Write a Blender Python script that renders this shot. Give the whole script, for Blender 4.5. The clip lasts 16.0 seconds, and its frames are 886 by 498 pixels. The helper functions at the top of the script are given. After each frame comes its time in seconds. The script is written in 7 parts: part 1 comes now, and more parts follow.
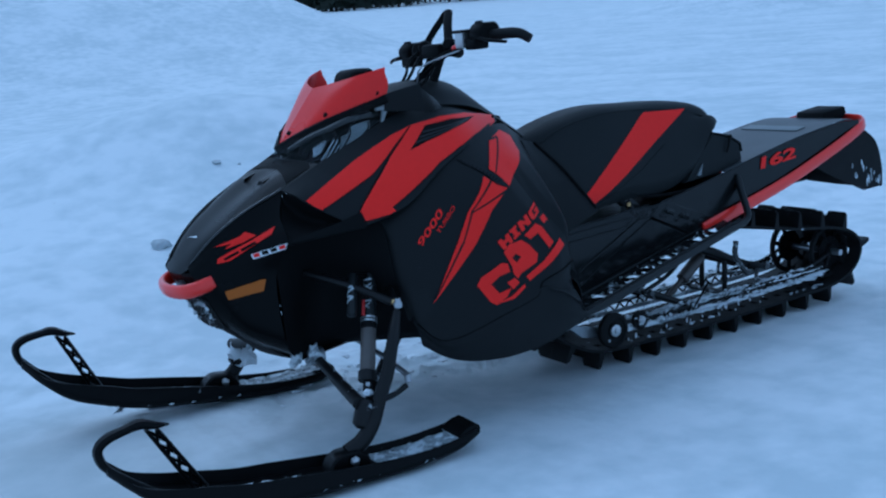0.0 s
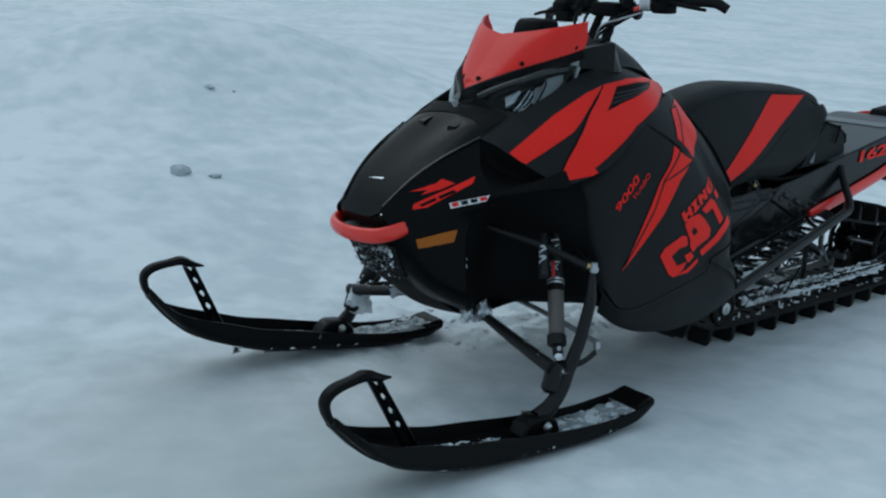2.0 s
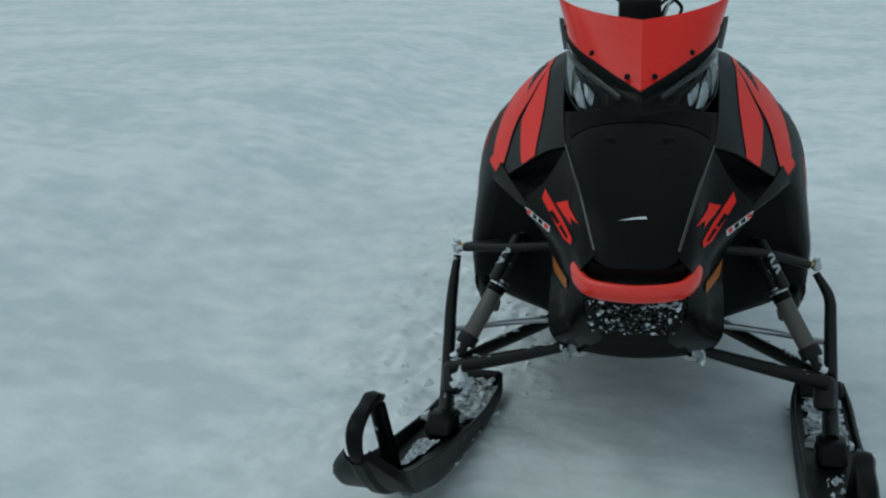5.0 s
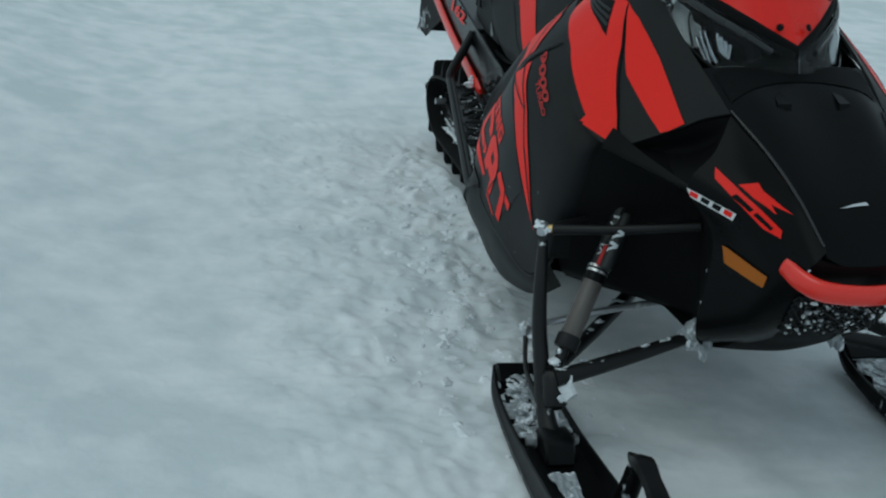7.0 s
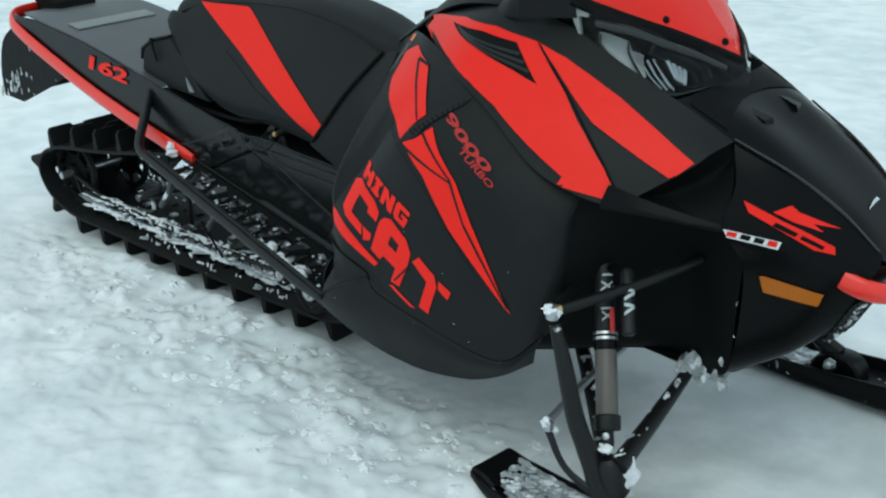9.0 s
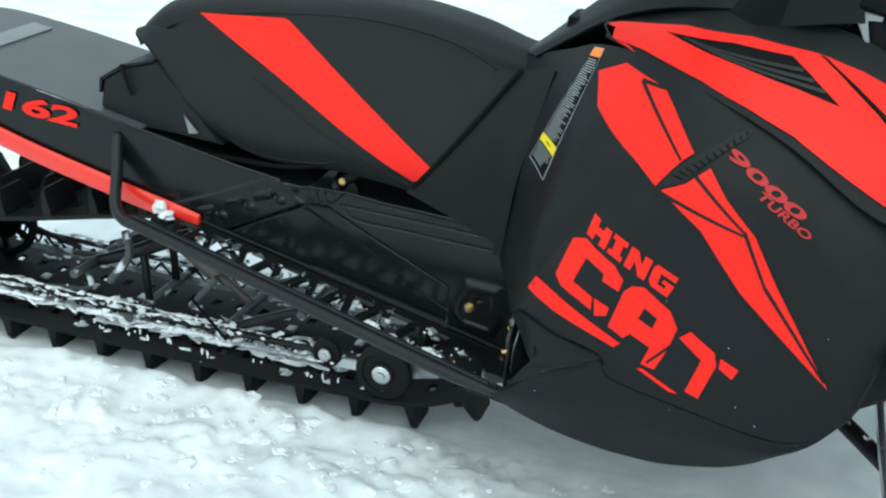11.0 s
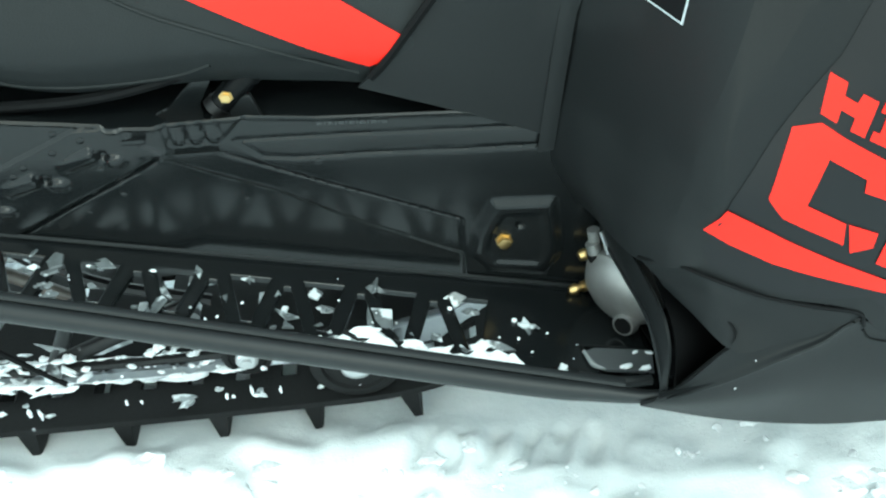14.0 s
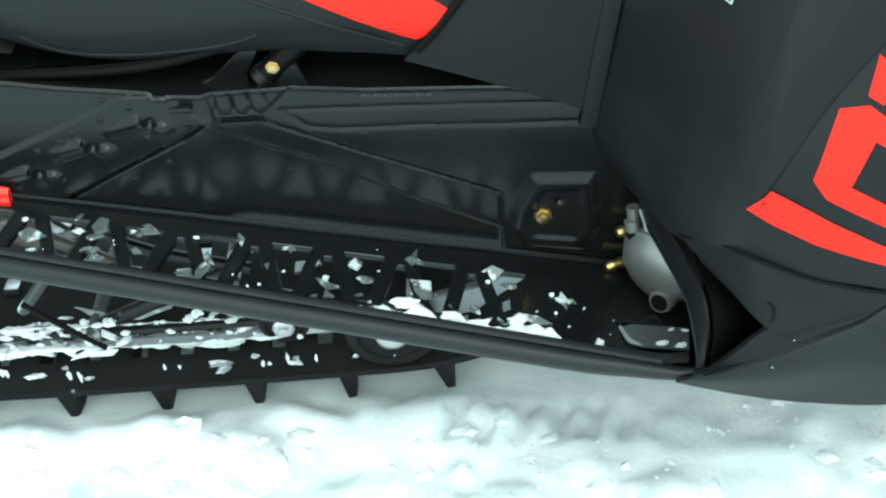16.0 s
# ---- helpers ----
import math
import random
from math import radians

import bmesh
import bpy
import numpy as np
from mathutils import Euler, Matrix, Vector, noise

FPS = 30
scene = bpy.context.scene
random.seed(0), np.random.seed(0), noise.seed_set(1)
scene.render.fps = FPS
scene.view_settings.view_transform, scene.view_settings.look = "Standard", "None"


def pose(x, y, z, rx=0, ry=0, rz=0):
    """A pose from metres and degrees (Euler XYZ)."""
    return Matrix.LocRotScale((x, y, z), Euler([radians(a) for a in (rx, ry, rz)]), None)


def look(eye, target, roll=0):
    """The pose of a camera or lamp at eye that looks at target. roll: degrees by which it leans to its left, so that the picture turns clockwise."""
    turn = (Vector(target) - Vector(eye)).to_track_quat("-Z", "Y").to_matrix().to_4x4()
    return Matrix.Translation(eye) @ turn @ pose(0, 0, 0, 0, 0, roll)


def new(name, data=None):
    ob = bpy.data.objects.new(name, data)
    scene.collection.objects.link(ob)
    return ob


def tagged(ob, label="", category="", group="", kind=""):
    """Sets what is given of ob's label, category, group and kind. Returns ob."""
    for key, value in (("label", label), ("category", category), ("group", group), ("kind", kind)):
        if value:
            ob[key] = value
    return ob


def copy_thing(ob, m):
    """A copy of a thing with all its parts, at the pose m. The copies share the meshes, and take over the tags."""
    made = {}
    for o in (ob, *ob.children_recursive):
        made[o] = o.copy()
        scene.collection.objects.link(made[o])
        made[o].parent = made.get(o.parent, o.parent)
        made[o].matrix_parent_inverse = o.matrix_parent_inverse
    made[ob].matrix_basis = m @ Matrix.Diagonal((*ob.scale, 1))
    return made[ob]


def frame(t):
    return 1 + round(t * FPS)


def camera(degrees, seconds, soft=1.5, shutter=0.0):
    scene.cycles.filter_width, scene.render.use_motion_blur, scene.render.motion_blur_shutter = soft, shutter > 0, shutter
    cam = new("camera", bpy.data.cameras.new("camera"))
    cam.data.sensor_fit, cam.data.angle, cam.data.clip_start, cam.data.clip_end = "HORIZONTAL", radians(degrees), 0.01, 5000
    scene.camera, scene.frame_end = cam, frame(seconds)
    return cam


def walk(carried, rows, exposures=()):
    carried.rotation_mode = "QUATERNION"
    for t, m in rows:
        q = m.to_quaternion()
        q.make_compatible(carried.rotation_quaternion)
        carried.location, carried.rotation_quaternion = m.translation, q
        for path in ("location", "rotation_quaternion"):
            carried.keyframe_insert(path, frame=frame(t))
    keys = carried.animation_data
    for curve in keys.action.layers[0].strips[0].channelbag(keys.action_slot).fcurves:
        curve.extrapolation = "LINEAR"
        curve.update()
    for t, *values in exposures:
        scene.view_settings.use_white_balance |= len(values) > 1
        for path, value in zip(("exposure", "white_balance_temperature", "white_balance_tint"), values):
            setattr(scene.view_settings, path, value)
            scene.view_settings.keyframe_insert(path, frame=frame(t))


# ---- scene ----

# ================= camera and its walk =================
FOV = 41.99
PATH = [
    (0.0, 1.279, 3.160, 1.219, 148.67, -10.99, -5.61),
    (0.5, 1.481, 3.055, 1.237, 149.46, -9.21, -1.61),
    (1.0, 1.705, 2.912, 1.233, 146.87, -11.28, 0.99),
    (1.5, 1.841, 2.769, 1.234, 143.40, -13.44, 1.18),
    (2.0, 2.040, 2.450, 1.253, 139.49, -13.82, 1.88),
    (2.5, 2.261, 2.110, 1.251, 134.02, -13.78, 1.38),
    (3.0, 2.448, 1.702, 1.261, 128.38, -14.06, -0.29),
    (3.5, 2.606, 1.278, 1.305, 122.61, -14.69, -0.24),
    (3.7, 2.657, 1.086, 1.309, 119.68, -14.99, -0.29),
    (5.8, 2.399, -0.475, 1.337, 90.91, -20.40, -0.27),
    (6.0, 2.304, -0.582, 1.336, 89.03, -21.98, 0.62),
    (6.5, 2.129, -0.928, 1.334, 81.80, -22.13, 2.06),
    (7.0, 1.919, -1.241, 1.368, 75.03, -22.25, 3.72),
    (7.5, 1.649, -1.477, 1.380, 68.13, -23.44, 4.55),
    (8.0, 1.375, -1.717, 1.352, 54.82, -22.95, 4.01),
    (8.5, 1.163, -1.870, 1.397, 45.62, -23.50, 0.92),
    (9.0, 0.880, -2.049, 1.466, 40.61, -23.48, 0.04),
    (9.5, 0.562, -2.243, 1.460, 35.28, -22.72, 1.69),
    (9.7, 0.428, -2.285, 1.447, 32.81, -23.17, 1.99),
    (11.8, -0.803, -1.924, 1.370, 9.40, -24.98, 3.19),
    (12.0, -0.879, -1.853, 1.363, 6.64, -25.81, 3.51),
    (12.5, -1.120, -1.689, 1.348, -2.78, -29.21, 2.95),
    (13.0, -1.173, -1.439, 1.275, -5.70, -34.62, -0.16),
    (13.5, -1.125, -1.269, 1.221, -2.21, -38.91, -3.03),
    (14.0, -1.085, -1.214, 1.214, -0.43, -40.79, -4.54),
    (14.5, -1.072, -1.219, 1.223, -1.29, -41.13, -4.86),
    (15.0, -1.083, -1.220, 1.231, -1.64, -41.73, -4.95),
    (15.5, -1.108, -1.209, 1.222, -2.10, -42.36, -3.66),
    (16.0, -1.107, -1.223, 1.222, 1.03, -41.98, -4.18),
]


def row_pose(x, y, z, yaw, pitch, roll):
    return Matrix.Translation((x, y, z)) @ pose(0, 0, 0, 0, 0, yaw) @ pose(0, 0, 0, 90 + pitch) @ pose(0, 0, 0, 0, 0, roll)


EXPOSURES = [
    (0.0, -0.82, 4200, 3), (0.5, -0.95, 4450, 1), (1.0, -0.88, 4720, 0), (1.5, -0.74, 5050, -1), (2.5, -0.74, 5850, -3), (3.5, -0.80, 5950, -7), (6.0, -0.84, 5900, -5),
    (7.0, -0.82, 5900, -5), (8.0, -0.62, 5900, -5), (9.0, -0.07, 6050, -5), (9.5, 0.18, 6100, -4), (12.0, 0.76, 6200, -5), (12.5, 0.95, 6250, -5), (13.0, 1.20, 6200, -8), (13.5, 1.50, 6150, -11), (15.0, 1.52, 6100, -13), (15.5, 1.44, 6100, -13), (16.0, 1.27, 6100, -13),
]
cam = camera(FOV, 16.0, soft=2.2)
walk(cam, [(t, row_pose(*r)) for t, *r in PATH], EXPOSURES)

# ================= world and sun =================
world = bpy.data.worlds.new("overcast_sky")
scene.world = world
world.use_nodes = True
wn, wl = world.node_tree.nodes, world.node_tree.links
wn.clear()
sky = wn.new("ShaderNodeTexSky")
sky.sky_type = "NISHITA"
sky.sun_disc = False
sky.sun_elevation, sky.sun_rotation = radians(38), radians(200)
sky.air_density, sky.dust_density, sky.ozone_density = 1.0, 4.0, 1.0
mixw = wn.new("ShaderNodeMix")
mixw.data_type = "RGBA"
mixw.inputs["Factor"].default_value = 0.82
mixw.inputs["B"].default_value = (7.6, 8.3, 8.9, 1)
wl.new(sky.outputs[0], mixw.inputs["A"])
bg = wn.new("ShaderNodeBackground")
bg.inputs["Strength"].default_value = 0.106
wo = wn.new("ShaderNodeOutputWorld")
wl.new(mixw.outputs["Result"], bg.inputs["Color"])
wl.new(bg.outputs[0], wo.inputs["Surface"])

sun = new("sun", bpy.data.lights.new("sun", "SUN"))
sun.data.energy, sun.data.angle, sun.data.color = 0.7, radians(40), (1.0, 0.97, 0.93)
sun.matrix_world = look((3, -8, 14), (-1, 0, 0))


# ================= materials =================
def mat(name, base, rough=0.5, metal=0.0, grain=0.15, grain_size=60, bump=0.0, bump_size=400, stain=None, stain_size=6, stain_at=0.6, coat=0.0, spec=0.5, per_object=0.0):
    """Base colour varied at two scales, with optional stains (a second colour) and fine relief; sizes are in cycles a metre."""
    m = bpy.data.materials.new(name)
    m.use_nodes = True
    n, l = m.node_tree.nodes, m.node_tree.links
    p = n["Principled BSDF"]
    co = n.new("ShaderNodeTexCoord")
    a, b = n.new("ShaderNodeTexNoise"), n.new("ShaderNodeTexNoise")
    a.inputs["Scale"].default_value, a.inputs["Detail"].default_value = grain_size, 5
    b.inputs["Scale"].default_value, b.inputs["Detail"].default_value = stain_size, 8
    for t in (a, b):
        l.new(co.outputs["Object"], t.inputs["Vector"])
    ramp = n.new("ShaderNodeMapRange")
    ramp.inputs["To Min"].default_value, ramp.inputs["To Max"].default_value = 1 - grain, 1 + grain
    l.new(a.outputs["Fac"], ramp.inputs["Value"])
    mul = n.new("ShaderNodeMix")
    mul.data_type, mul.blend_type = "RGBA", "MULTIPLY"
    mul.inputs["Factor"].default_value = 1
    mul.inputs["A"].default_value = (*base, 1)
    l.new(ramp.outputs[0], mul.inputs["B"])
    out = mul.outputs["Result"]
    if per_object:
        oi = n.new("ShaderNodeObjectInfo")
        r2 = n.new("ShaderNodeMapRange")
        r2.inputs["To Min"].default_value, r2.inputs["To Max"].default_value = 1 - per_object, 1 + per_object
        l.new(oi.outputs["Random"], r2.inputs["Value"])
        m2 = n.new("ShaderNodeMix")
        m2.data_type, m2.blend_type = "RGBA", "MULTIPLY"
        m2.inputs["Factor"].default_value = 1
        l.new(out, m2.inputs["A"])
        l.new(r2.outputs[0], m2.inputs["B"])
        out = m2.outputs["Result"]
    rr = n.new("ShaderNodeMapRange")
    rr.inputs["To Min"].default_value, rr.inputs["To Max"].default_value = max(rough - 0.08, 0.02), min(rough + 0.1, 1)
    l.new(b.outputs["Fac"], rr.inputs["Value"])
    l.new(rr.outputs[0], p.inputs["Roughness"])
    if stain:
        st = n.new("ShaderNodeMapRange")
        st.inputs["From Min"].default_value, st.inputs["From Max"].default_value = stain_at, stain_at + 0.06
        l.new(b.outputs["Fac"], st.inputs["Value"])
        m3 = n.new("ShaderNodeMix")
        m3.data_type = "RGBA"
        l.new(st.outputs[0], m3.inputs["Factor"])
        l.new(out, m3.inputs["A"])
        m3.inputs["B"].default_value = (*stain, 1)
        out = m3.outputs["Result"]
    l.new(out, p.inputs["Base Color"])
    p.inputs["Metallic"].default_value = metal
    p.inputs["Coat Weight"].default_value = coat
    p.inputs["Coat Roughness"].default_value = 0.12
    p.inputs["Specular IOR Level"].default_value = spec
    if bump:
        c = n.new("ShaderNodeTexNoise")
        c.inputs["Scale"].default_value, c.inputs["Detail"].default_value = bump_size, 4
        l.new(co.outputs["Object"], c.inputs["Vector"])
        bp = n.new("ShaderNodeBump")
        bp.inputs["Strength"].default_value, bp.inputs["Distance"].default_value = bump, 0.002
        l.new(c.outputs["Fac"], bp.inputs["Height"])
        l.new(bp.outputs[0], p.inputs["Normal"])
    return m


def glass_mat(name, tint=(0.9, 0.93, 0.95), rough=0.03):
    m = bpy.data.materials.new(name)
    m.use_nodes = True
    p = m.node_tree.nodes["Principled BSDF"]
    p.inputs["Base Color"].default_value = (*tint, 1)
    p.inputs["Roughness"].default_value = rough
    p.inputs["Transmission Weight"].default_value = 1
    p.inputs["IOR"].default_value = 1.18
    return m


M_BLACK = mat("matte_black_plastic", (0.0072, 0.0082, 0.0088), 0.50, grain=0.16, grain_size=240, bump=0.08, bump_size=900, stain=(0.0100, 0.0112, 0.0118), stain_size=5, stain_at=0.60, spec=0.20)
M_HOOD = mat("satin_black_hood_plastic", (0.0044, 0.0048, 0.0052), 0.27, grain=0.10, bump=0.03, bump_size=700, stain_size=3, spec=0.088)
M_GLOSS = mat("gloss_black_trim", (0.006, 0.0064, 0.0068), 0.16, grain=0.10, spec=0.6, coat=0.3)
M_DARK = mat("deep_black_moulding", (0.0044, 0.0046, 0.0050), 0.6, grain=0.2, spec=0.09)
M_RED = mat("red_vinyl_decal", (0.80, 0.016, 0.010), 0.40, spec=0.20, grain=0.05, stain_size=2)
M_REDMUTE = mat("dull_red_print", (0.42, 0.030, 0.030), 0.5, spec=0.2, grain=0.12, grain_size=300)
M_REDTUBE = mat("red_painted_tube", (0.78, 0.025, 0.014), 0.30, grain=0.06, coat=0.4)
M_REDWS = mat("red_plastic_windshield", (0.74, 0.016, 0.010), 0.28, grain=0.06, coat=0.10, spec=0.3)
M_VINYL = mat("black_seat_vinyl", (0.0088, 0.0104, 0.0110), 0.58, grain=0.12, bump=0.25, bump_size=500, spec=0.24)
M_TUNNEL = mat("black_coated_aluminium", (0.0066, 0.0077, 0.0083), 0.20, grain=0.15, bump=0.03, spec=0.30, stain=(0.010, 0.011, 0.012), stain_size=9, stain_at=0.68)
M_DECK = mat("grey_tunnel_deck", (0.066, 0.071, 0.076), 0.45, grain=0.10, bump=0.2, bump_size=300)
M_TUBE = mat("dark_grey_painted_tube", (0.011, 0.0125, 0.0135), 0.45, grain=0.12, spec=0.3)
M_ARM = mat("black_painted_steel", (0.006, 0.006, 0.0065), 0.42, grain=0.2, spec=0.3, stain=(0.75, 0.78, 0.8), stain_size=22, stain_at=0.70)
M_RUBBER = mat("black_track_rubber", (0.008, 0.0082, 0.0086), 0.65, spec=0.2, grain=0.3, bump=0.3, bump_size=160, stain=(0.72, 0.76, 0.8), stain_size=30, stain_at=0.72)
M_LUG = mat("black_rubber_paddle", (0.008, 0.0082, 0.0086), 0.6, spec=0.2, grain=0.3, bump=0.2, bump_size=120, stain=(0.7, 0.74, 0.78), stain_size=40, stain_at=0.74, per_object=0.2)
M_SKI = mat("black_ski_plastic", (0.0045, 0.0048, 0.0052), 0.36, spec=0.11, grain=0.2, bump=0.1, stain=(0.72, 0.76, 0.8), stain_size=14, stain_at=0.71)
M_ALU = mat("brushed_aluminium", (0.62, 0.63, 0.64), 0.32, metal=1.0, grain=0.1)
M_STEEL = mat("grey_steel_rail", (0.32, 0.34, 0.36), 0.4, metal=0.7, grain=0.2, stain=(0.8, 0.84, 0.87), stain_size=12, stain_at=0.52)
M_SNOWROD = mat("snow_dusted_rod", (0.05, 0.053, 0.056), 0.45, grain=0.3, stain=(0.66, 0.70, 0.73), stain_size=24, stain_at=0.56)
M_GOLD = mat("yellow_zinc_bolt", (0.60, 0.43, 0.19), 0.34, metal=1.0, grain=0.15)
M_MUFF = mat("dull_aluminised_muffler", (0.25, 0.25, 0.248), 0.42, metal=0.6, grain=0.2, stain=(0.3, 0.28, 0.26), stain_size=18, stain_at=0.62)
M_SHOCK = mat("grey_brown_shock_sleeve", (0.10, 0.088, 0.080), 0.4, grain=0.12)
M_AMBER = mat("amber_reflector", (0.40, 0.115, 0.006), 0.32, grain=0.15, grain_size=300, coat=0.12, spec=0.2)
M_WHITE = mat("white_sticker_print", (0.78, 0.79, 0.80), 0.45, grain=0.04)
M_FILM = mat("black_printed_film", (0.0062, 0.0069, 0.0080), 0.42, grain=0.10, spec=0.22)
M_GREYPRINT = mat("grey_sticker_print", (0.46, 0.50, 0.52), 0.5, grain=0.05)
M_YELLOW = mat("yellow_warning_print", (0.85, 0.66, 0.02), 0.45, grain=0.04)
M_ORANGE = mat("orange_warning_print", (0.85, 0.22, 0.03), 0.45, grain=0.04)
M_SILVER = mat("silver_badge", (0.75, 0.76, 0.78), 0.25, metal=0.9, grain=0.05)
M_CHROME = mat("headlight_reflector", (0.40, 0.41, 0.42), 0.16, metal=1.0, grain=0.05)
M_GLASS = glass_mat("clear_headlight_lens")
M_TAIL = mat("dark_red_tail_lens", (0.05, 0.006, 0.006), 0.15, grain=0.1, coat=0.5)
M_STRIP = mat("dull_grey_grip_strip", (0.20, 0.215, 0.22), 0.6, grain=0.2, bump=0.3, bump_size=200)
M_BEZEL = mat("smoked_grey_bezel", (0.016, 0.018, 0.019), 0.25, grain=0.1)
M_SHELL = mat("grey_reflector_shell", (0.24, 0.255, 0.26), 0.3, grain=0.08)
M_SNOWBIT = mat("packed_snow", (0.80, 0.83, 0.86), 0.6, grain=0.22, grain_size=160, bump=0.9, bump_size=180)
M_ICE = mat("icy_snow_crust", (0.34, 0.37, 0.39), 0.35, grain=0.45, grain_size=70, bump=0.6, bump_size=120, stain=(0.75, 0.79, 0.82), stain_size=38, stain_at=0.50)
M_PLATE = mat("grey_ice_plate", (0.10, 0.11, 0.115), 0.25, grain=0.6, grain_size=60, bump=0.5, bump_size=140, stain=(0.55, 0.59, 0.61), stain_size=34, stain_at=0.53)
M_FINEPRINT = mat("dim_grey_small_print", (0.26, 0.275, 0.28), 0.5, grain=0.05)
M_ROD = mat("bare_metal_rod", (0.45, 0.46, 0.48), 0.35, metal=0.9, grain=0.1, stain=(0.75, 0.78, 0.8), stain_size=25, stain_at=0.6)


# ================= building helpers =================
def part(name, bm, material, parent=None, label="", sharp=38):
    """Links a bmesh as one mesh object under a thing or a part."""
    bmesh.ops.recalc_face_normals(bm, faces=bm.faces)
    for f in bm.faces:
        f.smooth = True
    for e in bm.edges:
        if len(e.link_faces) == 2 and e.calc_face_angle(0) > radians(sharp):
            e.smooth = False
    me = bpy.data.meshes.new(name)
    bm.to_mesh(me)
    bm.free()
    me.materials.append(material)
    ob = new(name, me)
    if parent:
        ob.parent = parent
    if label:
        ob["label"] = label
    return ob


def cat(p, t):
    """Catmull-Rom through the points p at t in 0..len(p)-1."""
    n = len(p)
    i = min(int(t), n - 2)
    u = t - i
    a, b, c, d = (p[min(max(k, 0), n - 1)] for k in (i - 1, i, i + 1, i + 2))
    if i == 0:
        a = 2 * b - c
    if i == n - 2:
        d = 2 * c - b
    return 0.5 * ((2 * b) + (c - a) * u + (2 * a - 5 * b + 4 * c - d) * u * u + (3 * b - a - 3 * c + d) * u ** 3)


def curve(points, n):
    p = [Vector(q) for q in points]
    return [cat(p, k * (len(p) - 1) / n) for k in range(n + 1)]


def surface(rows, nu, nv, side=1):
    """A smooth grid through rows of control points; side -1 mirrors it to the other flank."""
    cols = [curve(r, nu) for r in rows]
    g = [curve([c[k] for c in cols], nv) for k in range(nu + 1)]
    return [[Vector((p.x, p.y * side, p.z)) for p in col] for col in g]


def grid_shell(grid, thick, bm=None, inward=None):
    """A closed shell of the given thickness behind a grid of points."""
    bm = bm or bmesh.new()
    nu, nv = len(grid), len(grid[0])

    def nrm(i, j):
        a = grid[min(i + 1, nu - 1)][j] - grid[max(i - 1, 0)][j]
        b = grid[i][min(j + 1, nv - 1)] - grid[i][max(j - 1, 0)]
        v = a.cross(b)
        return v.normalized() if v.length > 1e-9 else Vector((0, 0, 1))
    ctr = inward or Vector((-0.4, 0, 0.5))
    mid = grid[nu // 2][nv // 2]
    sg = -1 if nrm(nu // 2, nv // 2).dot(mid - ctr) > 0 else 1
    out = [[bm.verts.new(p) for p in col] for col in grid]
    inn = [[bm.verts.new(grid[i][j] + nrm(i, j) * thick * sg) for j in range(nv)] for i in range(nu)]
    for i in range(nu - 1):
        for j in range(nv - 1):
            bm.faces.new((out[i][j], out[i + 1][j], out[i + 1][j + 1], out[i][j + 1]))
            bm.faces.new((inn[i][j], inn[i][j + 1], inn[i + 1][j + 1], inn[i + 1][j]))
    ring = [(i, 0) for i in range(nu)] + [(nu - 1, j) for j in range(1, nv)] + [(i, nv - 1) for i in range(nu - 2, -1, -1)] + [(0, j) for j in range(nv - 2, 0, -1)]
    for (a, b), (c, d) in zip(ring, ring[1:] + ring[:1]):
        try:
            bm.faces.new((out[a][b], inn[a][b], inn[c][d], out[c][d]))
        except ValueError:
            pass
    bmesh.ops.remove_doubles(bm, verts=bm.verts, dist=1e-5)
    return bm


def tube(points, r, seg=10, n=None, bm=None, closed=False, squash=None, smooth=True):
    """A round bar along the points; r may be a list, one radius a point. squash: (across, up) factors."""
    bm = bm or bmesh.new()
    P = [Vector(p) for p in points]
    R = list(r) if isinstance(r, (list, tuple)) else [r] * len(P)
    if smooth and len(P) > 2:
        n = n or (len(P) - 1) * 6
        Q = [Vector((*p, q)) for p, q in zip(P, R)]
        S = []
        if closed:
            Q = Q[-2:] + Q + Q[:3]
            lo, hi = 2, len(Q) - 3
            S = [cat(Q, lo + (hi - lo) * k / n) for k in range(n)]
        else:
            S = [cat(Q, k * (len(Q) - 1) / n) for k in range(n + 1)]
        P, R = [s.to_3d() for s in S], [s[3] for s in S]
    N = len(P)
    up = Vector((0, 0, 1))
    rings = []
    prev = None
    for i, p in enumerate(P):
        a = P[(i + 1) % N] if (closed or i + 1 < N) else p
        b = P[i - 1] if (closed or i > 0) else p
        t = (a - b).normalized()
        if prev is None:
            x = t.cross(up)
            if x.length < 0.2:
                x = t.cross(Vector((1, 0, 0)))
        else:
            x = prev - t * prev.dot(t)
        x.normalize()
        prev = x
        y = x.cross(t)
        sx, sy = squash or (1, 1)
        rings.append([bm.verts.new(p + (x * math.cos(q) * sx + y * math.sin(q) * sy) * R[i]) for q in (2 * math.pi * k / seg for k in range(seg))])
    for i in range(N if closed else N - 1):
        u, v = rings[i], rings[(i + 1) % N]
        for k in range(seg):
            bm.faces.new((u[k], u[(k + 1) % seg], v[(k + 1) % seg], v[k]))
    if not closed:
        bm.faces.new(list(reversed(rings[0])))
        bm.faces.new(rings[-1])
    return bm


